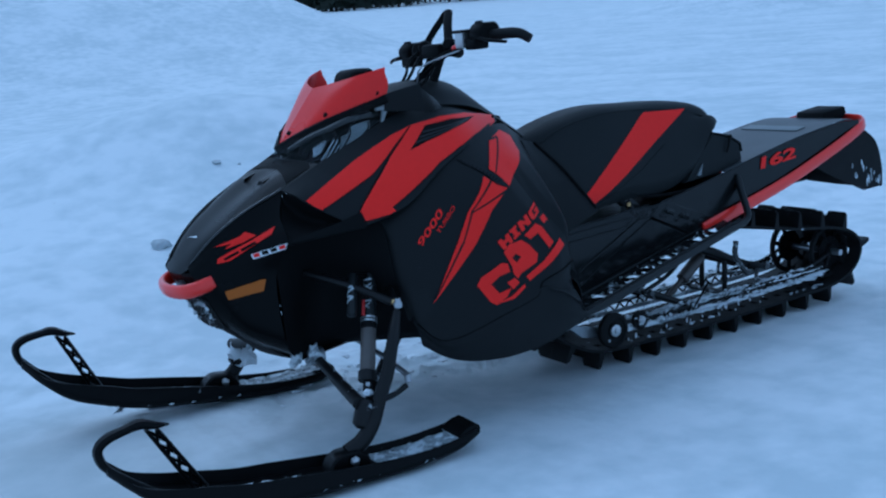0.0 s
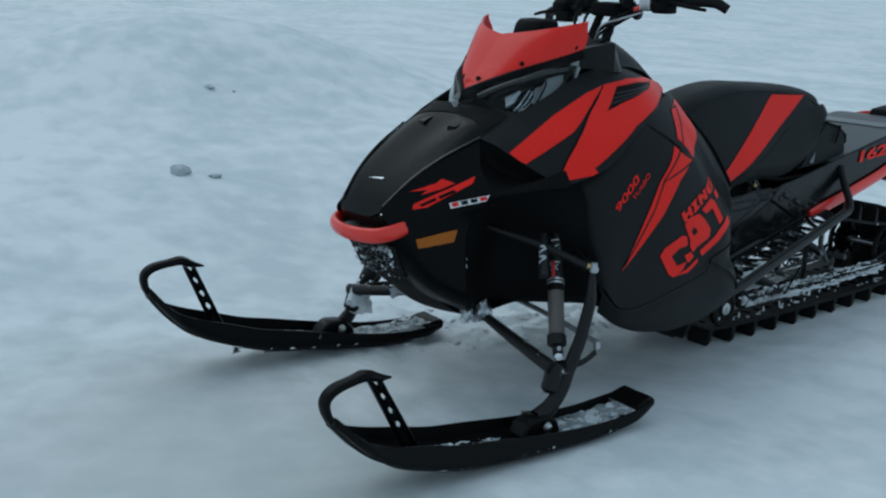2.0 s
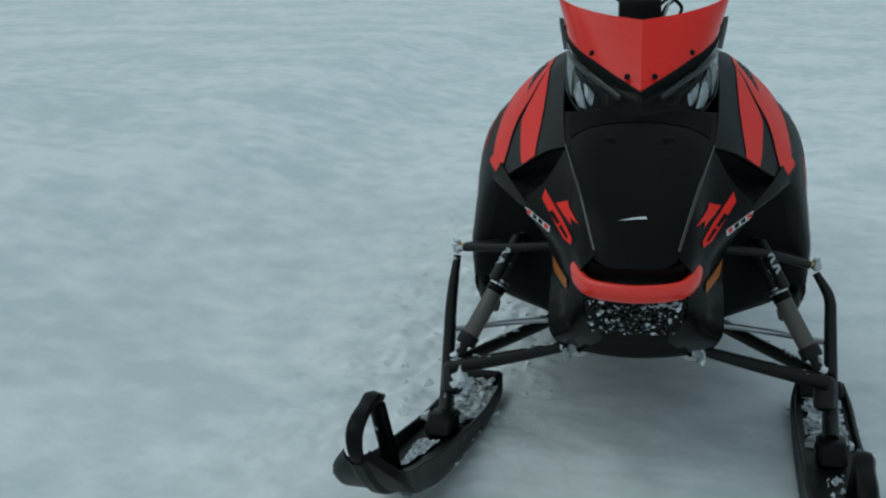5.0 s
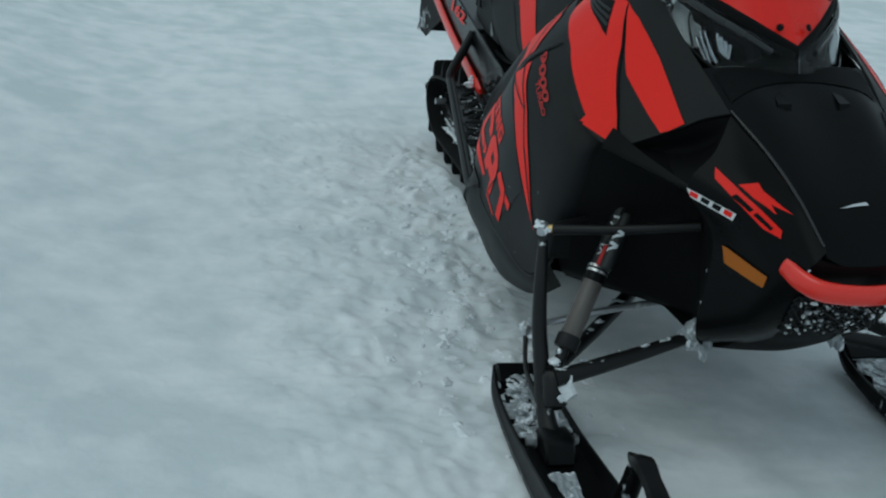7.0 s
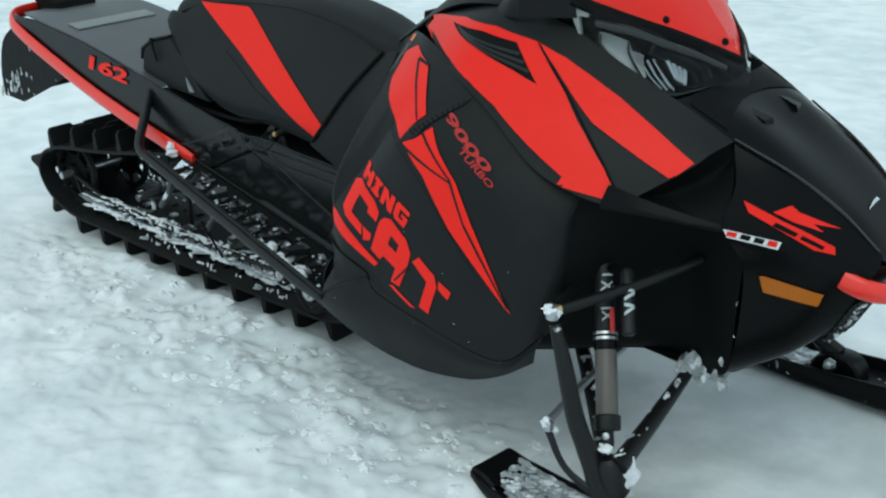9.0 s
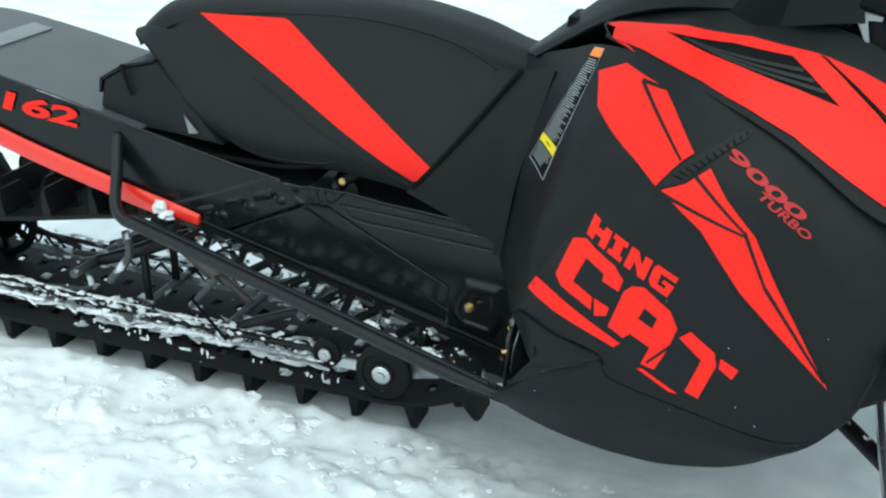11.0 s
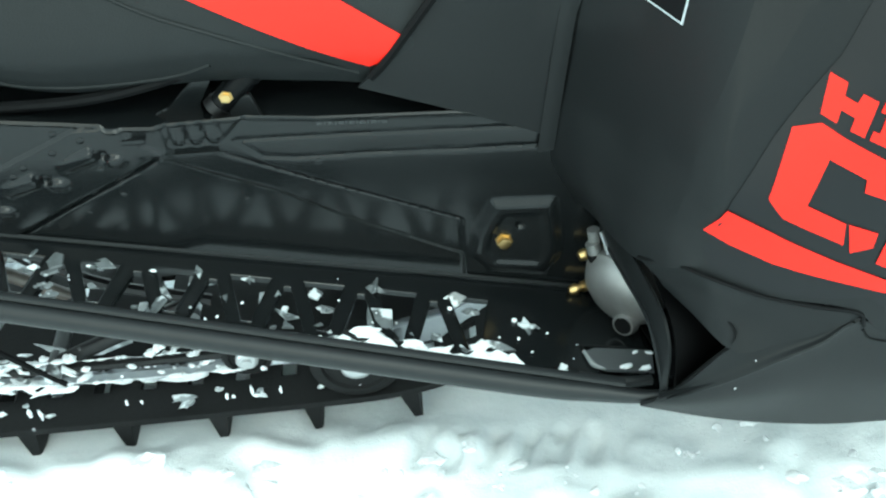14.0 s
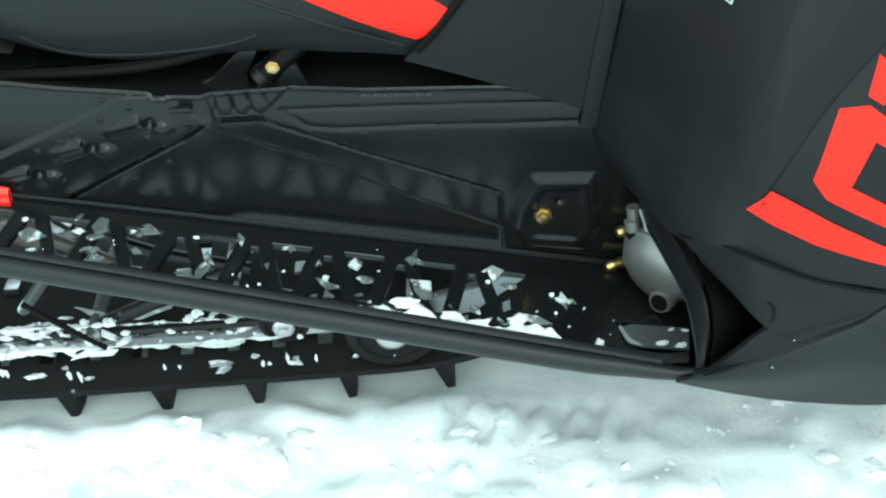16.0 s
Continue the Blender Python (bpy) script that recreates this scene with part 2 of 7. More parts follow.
def lathe(profile, a, b, seg=20, bm=None):
    """Turns (distance along a->b in metres, radius) pairs round the axis from a towards b."""
    bm = bm or bmesh.new()
    a, b = Vector(a), Vector(b)
    t = (b - a).normalized()
    x = t.orthogonal().normalized()
    y = t.cross(x)
    rings = [[bm.verts.new(a + t * d + (x * math.cos(q) + y * math.sin(q)) * max(r, 1e-4)) for q in (2 * math.pi * k / seg for k in range(seg))] for d, r in profile]
    for u, v in zip(rings, rings[1:]):
        for k in range(seg):
            bm.faces.new((u[k], u[(k + 1) % seg], v[(k + 1) % seg], v[k]))
    bm.faces.new(list(reversed(rings[0])))
    bm.faces.new(rings[-1])
    return bm


def box(lo, hi, bevel=0.004, bm=None, m=None):
    b2 = bmesh.new()
    bmesh.ops.create_cube(b2, size=1)
    c, s = (Vector(lo) + Vector(hi)) / 2, Vector(hi) - Vector(lo)
    for v in b2.verts:
        v.co = Vector((v.co.x * s.x, v.co.y * s.y, v.co.z * s.z)) + c
    if bevel:
        bmesh.ops.bevel(b2, geom=list(b2.edges), offset=bevel, segments=2, affect="EDGES", profile=0.6)
    if m:
        b2.transform(m)
    return merge(bm, b2)


def merge(bm, other):
    if bm is None:
        return other
    me = bpy.data.meshes.new("tmp")
    other.to_mesh(me)
    other.free()
    bm.from_mesh(me)
    bpy.data.meshes.remove(me)
    return bm


def prism(poly, lo, hi, axis="y", bevel=0.003, bm=None):
    """A polygon (two coordinates) drawn out along an axis from lo to hi."""
    b2 = bmesh.new()

    def put(q, h):
        return {"y": (q[0], h, q[1]), "z": (q[0], q[1], h), "x": (h, q[0], q[1])}[axis]
    bot = [b2.verts.new(put(q, lo)) for q in poly]
    top = [b2.verts.new(put(q, hi)) for q in poly]
    b2.faces.new(bot)
    b2.faces.new(list(reversed(top)))
    for k in range(len(poly)):
        j = (k + 1) % len(poly)
        b2.faces.new((bot[k], top[k], top[j], bot[j]))
    if bevel:
        bmesh.ops.bevel(b2, geom=list(b2.edges), offset=bevel, segments=1, affect="EDGES")
    return merge(bm, b2)


def rings_loft(sections, bm=None, caps=True):
    """Joins closed rings of equal count."""
    bm = bm or bmesh.new()
    V = [[bm.verts.new(p) for p in s] for s in sections]
    n = len(V[0])
    for u, v in zip(V, V[1:]):
        for k in range(n):
            bm.faces.new((u[k], u[(k + 1) % n], v[(k + 1) % n], v[k]))
    if caps:
        bm.faces.new(list(reversed(V[0])))
        bm.faces.new(V[-1])
    return bm


# ================= snowfield =================
def lump(bm, c, r, flat, rng, detail=1):
    b2 = bmesh.new()
    bmesh.ops.create_icosphere(b2, subdivisions=detail, radius=1)
    o = Vector((rng.uniform(0, 50), rng.uniform(0, 50), rng.uniform(0, 50)))
    sx, sy = rng.uniform(0.6, 1.5), rng.uniform(0.6, 1.4)
    turn = Matrix.Rotation(rng.uniform(0, 6.28), 3, "Z")
    for v in b2.verts:
        d = 1 + 0.55 * noise.noise(v.co * 1.6 + o)
        v.co = Vector(c) + turn @ Vector((v.co.x * d * r * sx, v.co.y * d * r * sy, v.co.z * d * r * flat))
    return merge(bm, b2)


def flake(bm, c, r, long, across, high, rng):
    """An angular patch of snow, drawn out along the machine."""
    b2 = bmesh.new()
    bmesh.ops.create_icosphere(b2, subdivisions=2, radius=1)
    o = Vector((rng.uniform(0, 50), rng.uniform(0, 50), rng.uniform(0, 50)))
    turn = Matrix.Rotation(rng.uniform(-0.6, 0.6), 3, "Z")
    for v in b2.verts:
        d = 1 + 0.8 * noise.noise(v.co * 1.9 + o) + 0.3 * noise.noise(v.co * 5 + o)
        v.co = Vector(c) + turn @ Vector((v.co.x * d * r * long, v.co.y * d * r * across, v.co.z * d * r * high))
    return merge(bm, b2)


def lerp_step(a, b, v):
    t = min(max((v - a) / (b - a), 0), 1)
    return t * t * (3 - 2 * t)


def snow_height(x, y):
    """Packed yard round the machine, rising gently to one side, a ploughed bank behind and open snow to the horizon."""
    r = math.hypot(x + 0.8, y)
    plane = 0.0112 * x - 0.0388 * y
    far = lerp_step(0.9, 3.2, r)
    h = plane * far
    # shoulder on the right of the machine
    h += 0.20 * lerp_step(1.1, 2.6, -y) * (1 - lerp_step(6, 14, r))
    h += 0.030 * lerp_step(-0.9, -0.2, x) * (1 - lerp_step(1.5, 3.0, r)) + 0.018 * lerp_step(0.1, 0.5, -y) * lerp_step(-0.7, 0.1, x) * (1 - far)
    # berm thrown up beside the belt
    h += (0.034 + 0.022 * noise.noise(Vector((x * 16, y * 16, 4.0)))) * math.exp(-((y + 0.215) / 0.050) ** 2) * lerp_step(-2.3, -1.9, x) * (1 - lerp_step(-1.15, -0.95, x))
    # ploughed banks
    h += 0.54 * math.exp(-(((x + 1.6) / 1.7) ** 2 + ((y + 4.4) / 1.0) ** 2))
    # old ski line
    h += 0.007 * math.exp(-((y + 0.44 + 0.06 * (x + 0.73)) / 0.018) ** 2) * lerp_step(-1.5, -1.2, x) * (1 - lerp_step(-0.45, -0.3, x))
    h += 0.30 * math.exp(-((x + 2.6) ** 2 / 3.0 + (y + 6.2) ** 2 / 1.2))
    h += 1.9 * lerp_step(-12.4, -8.4, x + 0.5 * noise.noise(Vector((x * 0.3, y * 0.3, 0)))) * math.exp(-((y + 21.0) / 4.5) ** 2) * (1 - lerp_step(14, 26, x))
    h += 1.0 * math.exp(-((x + 30.0) ** 2 / 16.0 + (y + 25.5) ** 2 / 16.0))
    # soft lumps
    h += 0.030 * far * noise.noise(Vector((x * 0.9, y * 0.9, 3.1)))
    h += 0.010 * (0.3 + 0.7 * far) * noise.noise(Vector((x * 2.6, y * 2.6, 7.7)))
    if r < 9:
        h += 0.005 * far * abs(noise.noise(Vector((x * 5.2, y * 5.2, 2.2)))) - 0.003 * far
    if r < 6:
        churn = 1.0 * math.exp(-((y + 0.55) / 0.42) ** 2) * lerp_step(-3.4, -2.4, x) * (1 - lerp_step(-0.2, 0.6, x))
        churn += 0.5 * math.exp(-((y - 0.1) / 0.3) ** 2) * (1 - lerp_step(-2.6, -2.2, x)) * lerp_step(-4.5, -3, x)
        tread = 0.40 * math.exp(-((y + 1.0) / 0.75) ** 2)
        k = 0.42 + churn * 1.6 + tread * 1.6
        v = Vector((x * 9, y * 9, 1.3))
        h += (0.003 + 0.004 * churn) * k * noise.noise(v) + 0.0045 * k * abs(noise.noise(v * 2.3)) + 0.0018 * k * noise.noise(v * 3.6)
        h -= 0.034 * far * max(0, noise.noise(Vector((x * 3.4, y * 3.4, 5.0))) - 0.20)
        h -= 0.020 * (0.35 + 0.65 * far) * max(0, noise.noise(Vector((x * 7.3, y * 7.3, 15.0))) - 0.24)
        h += 0.014 * churn * max(0, noise.noise(Vector((x * 14, y * 14, 9.0))))
        broken = math.exp(-((y + 0.33) / 0.13) ** 2) * lerp_step(-2.9, -2.3, x) * (1 - 0.55 * lerp_step(-1.0, -0.8, x)) * (1 - lerp_step(-0.6, -0.3, x)) * lerp_step(-0.5, 0.25, noise.noise(Vector((x * 2.3, y * 3.1, 6.0)))) * (1 - lerp_step(-0.20, -0.15, y))
        if broken > 0.03:
            # broken chunks of packed snow
            warp = Vector((x * 15 + 0.5 * noise.noise(v), y * 15 + 0.5 * noise.noise(v + Vector((5, 0, 0))), 0.0))
            near, second = noise.voronoi(warp)[0][:2]
            h += broken * 0.030 * lerp_step(0.0, 0.45, second - near) * max(0, 0.25 + noise.noise(warp * 0.5))
            near, second = noise.voronoi(warp * 2.4)[0][:2]
            h += broken * 0.012 * lerp_step(0.0, 0.45, second - near) * max(0, 0.35 + noise.noise(warp))
    edge = math.exp(-((y + 0.36) / 0.16) ** 2) * lerp_step(-2.3, -1.8, x) * (1 - lerp_step(-0.5, -0.2, x)) * (1 - lerp_step(-0.215, -0.185, y))
    if edge > 0.02:
        v = Vector((x * 24, y * 24, 8.0))
        h += edge * (0.011 * noise.noise(v) + 0.007 * abs(noise.noise(v * 1.9)) + 0.006 * max(0, noise.noise(v * 0.45)))
    # prints of the belt's paddles in the edge of the lane
    lane = lerp_step(-1.20, -1.12, x) * (1 - lerp_step(-0.90, -0.82, x)) * lerp_step(-0.268, -0.252, y) * (1 - lerp_step(-0.20, -0.185, y))
    if lane > 0:
        h -= 0.013 * lane * lerp_step(-0.35, 0.25, math.sin(2 * math.pi * (x - 0.35 * y) / 0.046))
    # the belt and the skis have pressed the snow down a little
    h -= 0.012 * math.exp(-(y / 0.26) ** 6) * lerp_step(-2.7, -2.3, x) * (1 - lerp_step(-0.9, -0.5, x))
    return h


def spaced(near, fine, far, growth):
    s, v, step = [0.0], 0.0, fine
    while v < far:
        if v > near:
            step *= growth
        v += step
        s.append(v)
    return [-q for q in reversed(s[1:])] + s


def refined(line, lo, hi):
    """Halves the steps of a rising line between lo and hi."""
    out = []
    for a, b in zip(line, line[1:]):
        out.append(a)
        if a > lo and b < hi:
            out.append((a + b) / 2)
    return out + [line[-1]]


SX = refined([q - 0.6 for q in spaced(3.2, 0.022, 900, 1.06)], -2.4, 0.3)
SY = refined([q - 0.4 for q in spaced(2.6, 0.022, 900, 1.06)], -1.0, -0.14)
verts = [(x, y, snow_height(x, y)) for x in SX for y in SY]
ny = len(SY)
faces = [(i * ny + j, (i + 1) * ny + j, (i + 1) * ny + j + 1, i * ny + j + 1) for i in range(len(SX) - 1) for j in range(ny - 1)]
gm = bpy.data.meshes.new("ground")
gm.from_pydata(verts, [], faces)
for f in gm.polygons:
    f.use_smooth = True


def snow_material():
    m = bpy.data.materials.new("packed_snowfield")
    m.use_nodes = True
    n, l = m.node_tree.nodes, m.node_tree.links
    p = n["Principled BSDF"]
    co = n.new("ShaderNodeTexCoord")
    big, mid, fine, grit = (n.new("ShaderNodeTexNoise") for _ in range(4))
    for t, s, d in ((big, 1.1, 7), (mid, 6.5, 6), (fine, 34, 5), (grit, 380, 3)):
        t.inputs["Scale"].default_value, t.inputs["Detail"].default_value = s, d
        l.new(co.outputs["Object"], t.inputs["Vector"])
    r = n.new("ShaderNodeValToRGB")
    r.color_ramp.elements[0].position, r.color_ramp.elements[0].color = 0.40, (0.69, 0.745, 0.77, 1)
    r.color_ramp.elements[1].position, r.color_ramp.elements[1].color = 0.58, (0.87, 0.90, 0.92, 1)
    add = n.new("ShaderNodeMath")
    add.operation = "MULTIPLY_ADD"
    add.inputs[1].default_value = 0.5
    l.new(mid.outputs["Fac"], add.inputs[0])
    half = n.new("ShaderNodeMath")
    half.operation = "MULTIPLY"
    half.inputs[1].default_value = 0.5
    l.new(big.outputs["Fac"], half.inputs[0])
    l.new(half.outputs[0], add.inputs[2])
    l.new(add.outputs[0], r.inputs["Fac"])
    # sparse grey dirt specks
    vor = n.new("ShaderNodeTexVoronoi")
    vor.inputs["Scale"].default_value = 3.0
    l.new(co.outputs["Object"], vor.inputs["Vector"])
    dirt = n.new("ShaderNodeMapRange")
    dirt.inputs["From Min"].default_value, dirt.inputs["From Max"].default_value = 0.012, 0.028
    dirt.inputs["To Min"].default_value, dirt.inputs["To Max"].default_value = 0.4, 0.0
    l.new(vor.outputs["Distance"], dirt.inputs["Value"])
    mx = n.new("ShaderNodeMix")
    mx.data_type = "RGBA"
    l.new(dirt.outputs[0], mx.inputs["Factor"])
    l.new(r.outputs[0], mx.inputs["A"])
    mx.inputs["B"].default_value = (0.16, 0.15, 0.13, 1)
    # grey, faintly brown ragged patch on the ground ahead of the nose
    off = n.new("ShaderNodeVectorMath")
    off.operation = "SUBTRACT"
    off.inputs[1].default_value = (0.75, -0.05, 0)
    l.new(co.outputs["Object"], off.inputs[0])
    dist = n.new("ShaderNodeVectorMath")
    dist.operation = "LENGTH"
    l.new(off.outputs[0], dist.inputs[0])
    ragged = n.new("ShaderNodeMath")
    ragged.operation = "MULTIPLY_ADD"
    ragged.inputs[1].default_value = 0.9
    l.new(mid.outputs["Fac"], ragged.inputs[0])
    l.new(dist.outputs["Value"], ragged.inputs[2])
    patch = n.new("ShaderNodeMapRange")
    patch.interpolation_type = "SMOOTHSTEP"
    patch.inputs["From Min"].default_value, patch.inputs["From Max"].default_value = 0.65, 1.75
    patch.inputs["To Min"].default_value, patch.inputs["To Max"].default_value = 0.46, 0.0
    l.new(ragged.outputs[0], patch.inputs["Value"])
    grey_mix = n.new("ShaderNodeMix")
    grey_mix.data_type = "RGBA"
    l.new(patch.outputs[0], grey_mix.inputs["Factor"])
    l.new(mx.outputs["Result"], grey_mix.inputs["A"])
    grey_mix.inputs["B"].default_value = (0.44, 0.45, 0.42, 1)
    l.new(grey_mix.outputs["Result"], p.inputs["Base Color"])
    p.inputs["Roughness"].default_value = 0.62
    p.inputs["Specular IOR Level"].default_value = 0.3
    b1, b2 = n.new("ShaderNodeBump"), n.new("ShaderNodeBump")
    calm = n.new("ShaderNodeMapRange")
    calm.inputs["From Max"].default_value = 0.46
    calm.inputs["To Min"].default_value, calm.inputs["To Max"].default_value = 0.24, 0.05
    l.new(patch.outputs[0], calm.inputs["Value"])
    l.new(calm.outputs[0], b1.inputs["Strength"])
    b1.inputs["Distance"].default_value = 0.012
    b2.inputs["Strength"].default_value, b2.inputs["Distance"].default_value = 0.30, 0.003
    l.new(fine.outputs["Fac"], b1.inputs["Height"])
    l.new(grit.outputs["Fac"], b2.inputs["Height"])
    l.new(b1.outputs[0], b2.inputs["Normal"])
    l.new(b2.outputs[0], p.inputs["Normal"])
    return m


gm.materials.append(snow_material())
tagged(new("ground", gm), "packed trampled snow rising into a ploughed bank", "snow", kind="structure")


# ================= snowmobile =================
sled = new("snowmobile")
sled.empty_display_size = 0.2
tagged(sled, "black and red mountain snowmobile with long lugged track, parked on snow", "snowmobile")

# ---- flank surfaces: rows from top to bottom, each from nose to tail ----
UPPER = [
    [(-0.03, 0.168, 0.803), (-0.13, 0.180, 0.855), (-0.28, 0.187, 0.92), (-0.42, 0.178, 0.972), (-0.60, 0.15, 0.975), (-0.80, 0.085, 0.925)],
    [(-0.05, 0.215, 0.787), (-0.15, 0.232, 0.82), (-0.29, 0.240, 0.878), (-0.43, 0.243, 0.925), (-0.60, 0.215, 0.945), (-0.81, 0.115, 0.918)],
    [(-0.075, 0.252, 0.760), (-0.18, 0.292, 0.775), (-0.31, 0.320, 0.815), (-0.45, 0.314, 0.86), (-0.60, 0.275, 0.90), (-0.80, 0.140, 0.910)],
    [(-0.164, 0.340, 0.692), (-0.225, 0.364, 0.702), (-0.325, 0.379, 0.738), (-0.45, 0.358, 0.816), (-0.60, 0.303, 0.871), (-0.80, 0.148, 0.903)],
]
LOWER = [
    [(-0.246, 0.300, 0.698), (-0.256, 0.346, 0.70), (-0.38, 0.350, 0.787), (-0.54, 0.317, 0.862), (-0.70, 0.245, 0.900), (-0.80, 0.175, 0.895), (-0.86, 0.13, 0.87), (-0.93, 0.08, 0.84), (-0.98, 0.04, 0.82)],
    [(-0.250, 0.325, 0.648), (-0.262, 0.383, 0.65), (-0.38, 0.404, 0.70), (-0.54, 0.408, 0.75), (-0.68, 0.375, 0.77), (-0.775, 0.315, 0.78), (-0.83, 0.27, 0.77), (-0.918, 0.186, 0.715), (-0.962, 0.140, 0.700)],
    [(-0.252, 0.338, 0.558), (-0.264, 0.405, 0.56), (-0.39, 0.428, 0.575), (-0.55, 0.440, 0.59), (-0.70, 0.432, 0.60), (-0.80, 0.414, 0.605), (-0.845, 0.385, 0.60), (-0.934, 0.198, 0.57), (-0.970, 0.160, 0.560)],
    [(-0.262, 0.352, 0.478), (-0.272, 0.419, 0.48), (-0.40, 0.440, 0.47), (-0.55, 0.453, 0.48), (-0.70, 0.450, 0.50), (-0.80, 0.438, 0.515), (-0.855, 0.385, 0.505), (-0.950, 0.198, 0.470), (-0.985, 0.165, 0.458)],
    [(-0.282, 0.352, 0.402), (-0.285, 0.418, 0.40), (-0.345, 0.425, 0.342), (-0.42, 0.437, 0.338), (-0.55, 0.456, 0.374), (-0.660, 0.459, 0.408), (-0.705, 0.4595, 0.447), (-0.785, 0.450, 0.465), (-0.850, 0.412, 0.474), (-0.886, 0.345, 0.432), (-0.918, 0.206, 0.392), (-0.945, 0.170, 0.375)],
]
SKIRT = [
    [(-0.280, 0.395, 0.43), (-0.345, 0.410, 0.358), (-0.42, 0.422, 0.354), (-0.55, 0.441, 0.390), (-0.64, 0.446, 0.424), (-0.695, 0.457, 0.437), (-0.735, 0.462, 0.4225), (-0.772, 0.460, 0.4125), (-0.810, 0.4555, 0.405), (-0.848, 0.448, 0.352), (-0.868, 0.430, 0.3165)],
    [(-0.275, 0.405, 0.41), (-0.345, 0.422, 0.338), (-0.42, 0.434, 0.334), (-0.55, 0.453, 0.370), (-0.64, 0.457, 0.404), (-0.695, 0.460, 0.429), (-0.73, 0.466, 0.415), (-0.767, 0.468, 0.399), (-0.807, 0.463, 0.372), (-0.842, 0.452, 0.346), (-0.869, 0.435, 0.319)],
    [(-0.290, 0.402, 0.378), (-0.355, 0.412, 0.312), (-0.44, 0.430, 0.300), (-0.555, 0.447, 0.318), (-0.64, 0.450, 0.330), (-0.695, 0.452, 0.336), (-0.735, 0.453, 0.334), (-0.772, 0.453, 0.328), (-0.812, 0.449, 0.320), (-0.847, 0.441, 0.312), (-0.876, 0.431, 0.308)],
    [(-0.325, 0.360, 0.315), (-0.39, 0.375, 0.268), (-0.46, 0.398, 0.243), (-0.565, 0.416, 0.231), (-0.645, 0.419, 0.232), (-0.69, 0.420, 0.236), (-0.74, 0.419, 0.243), (-0.78, 0.418, 0.251), (-0.82, 0.419, 0.264), (-0.855, 0.421, 0.279), (-0.888, 0.425, 0.296)],
]
# close rows hold the fold along the skirt crisp
SKIRT = [SKIRT[0],
         [tuple(Vector(p).lerp(Vector(q), 0.72) + Vector((0, -0.001, 0))) for p, q in zip(SKIRT[0], SKIRT[1])],
         [(x, y + 0.0045 * lerp_step(-0.69, -0.74, x), z) for x, y, z in SKIRT[1]],
         [tuple(Vector(p).lerp(Vector(q), 0.20) + Vector((0, -0.003 * lerp_step(-0.69, -0.74, p[0]), 0))) for p, q in zip(SKIRT[1], SKIRT[2])],
         SKIRT[2], SKIRT[3]]
# toe piece over the skirt: seam above, open cavity behind, fold below
TOE_UPPER = [
    [(-0.884, 0.355, 0.440), (-0.856, 0.405, 0.470), (-0.835, 0.430, 0.475), (-0.785, 0.450, 0.463), (-0.733, 0.458, 0.451), (-0.697, 0.4595, 0.441)],
    [(-0.868, 0.372, 0.427), (-0.842, 0.408, 0.440), (-0.818, 0.435, 0.441), (-0.780, 0.453, 0.437), (-0.735, 0.460, 0.434), (-0.696, 0.460, 0.433)],
    [(-0.862, 0.372, 0.416), (-0.842, 0.407, 0.411), (-0.8095, 0.4576, 0.401), (-0.771, 0.4622, 0.4105), (-0.734, 0.4636, 0.4214), (-0.695, 0.4600, 0.4350)],
]
COWL = [
    [(0.242, 0.085, 0.625), (0.165, 0.112, 0.695), (0.08, 0.137, 0.750), (-0.03, 0.166, 0.80)],
    [(0.245, 0.105, 0.605), (0.17, 0.130, 0.66), (0.09, 0.155, 0.695), (0.0, 0.205, 0.735)],
    [(0.238, 0.115, 0.59), (0.165, 0.148, 0.615), (0.095, 0.190, 0.645), (0.008, 0.255, 0.668)],
    [(0.225, 0.112, 0.56), (0.168, 0.148, 0.555), (0.10, 0.172, 0.56), (0.03, 0.195, 0.565)],
    [(0.172, 0.105, 0.455), (0.125, 0.140, 0.418), (0.075, 0.168, 0.392), (0.026, 0.200, 0.372)],
    [(0.135, 0.045, 0.418), (0.09, 0.08, 0.374), (0.03, 0.105, 0.336), (-0.04, 0.130, 0.298)],
]
HOOD = [
    [(0.262, 0.0, 0.602), (0.258, 0.055, 0.603), (0.246, 0.085, 0.615)],
    [(0.190, 0.0, 0.681), (0.186, 0.070, 0.685), (0.166, 0.114, 0.697)],
    [(0.095, 0.0, 0.749), (0.088, 0.090, 0.756), (0.080, 0.139, 0.752)],
    [(-0.02, 0.0, 0.816), (-0.025, 0.105, 0.825), (-0.030, 0.168, 0.802)],
    [(-0.12, 0.0, 0.872), (-0.13, 0.110, 0.868), (-0.150, 0.178, 0.862)],
]
CONSOLE = [
    [(-0.34, 0.0, 1.02), (-0.36, 0.10, 1.01), (-0.40, 0.172, 0.975)],
    [(-0.49, 0.0, 1.05), (-0.50, 0.10, 1.03), (-0.52, 0.165, 0.98)],
    [(-0.62, 0.0, 1.055), (-0.62, 0.09, 1.03), (-0.63, 0.150, 0.975)],
    [(-0.72, 0.0, 1.032), (-0.72, 0.08, 1.0), (-0.73, 0.125, 0.955)],
    [(-0.83, 0.0, 0.95), (-0.82, 0.07, 0.935), (-0.82, 0.10, 0.915)],
    [(-0.97, 0.0, 0.83), (-0.96, 0.06, 0.835), (-0.94, 0.085, 0.835)],
]


def mirrored(rows):
    """Half rows from the middle outwards, made whole."""
    return [[(x, -y, z) for x, y, z in reversed(r[1:])] + r for r in rows]


flank_surfaces = {}


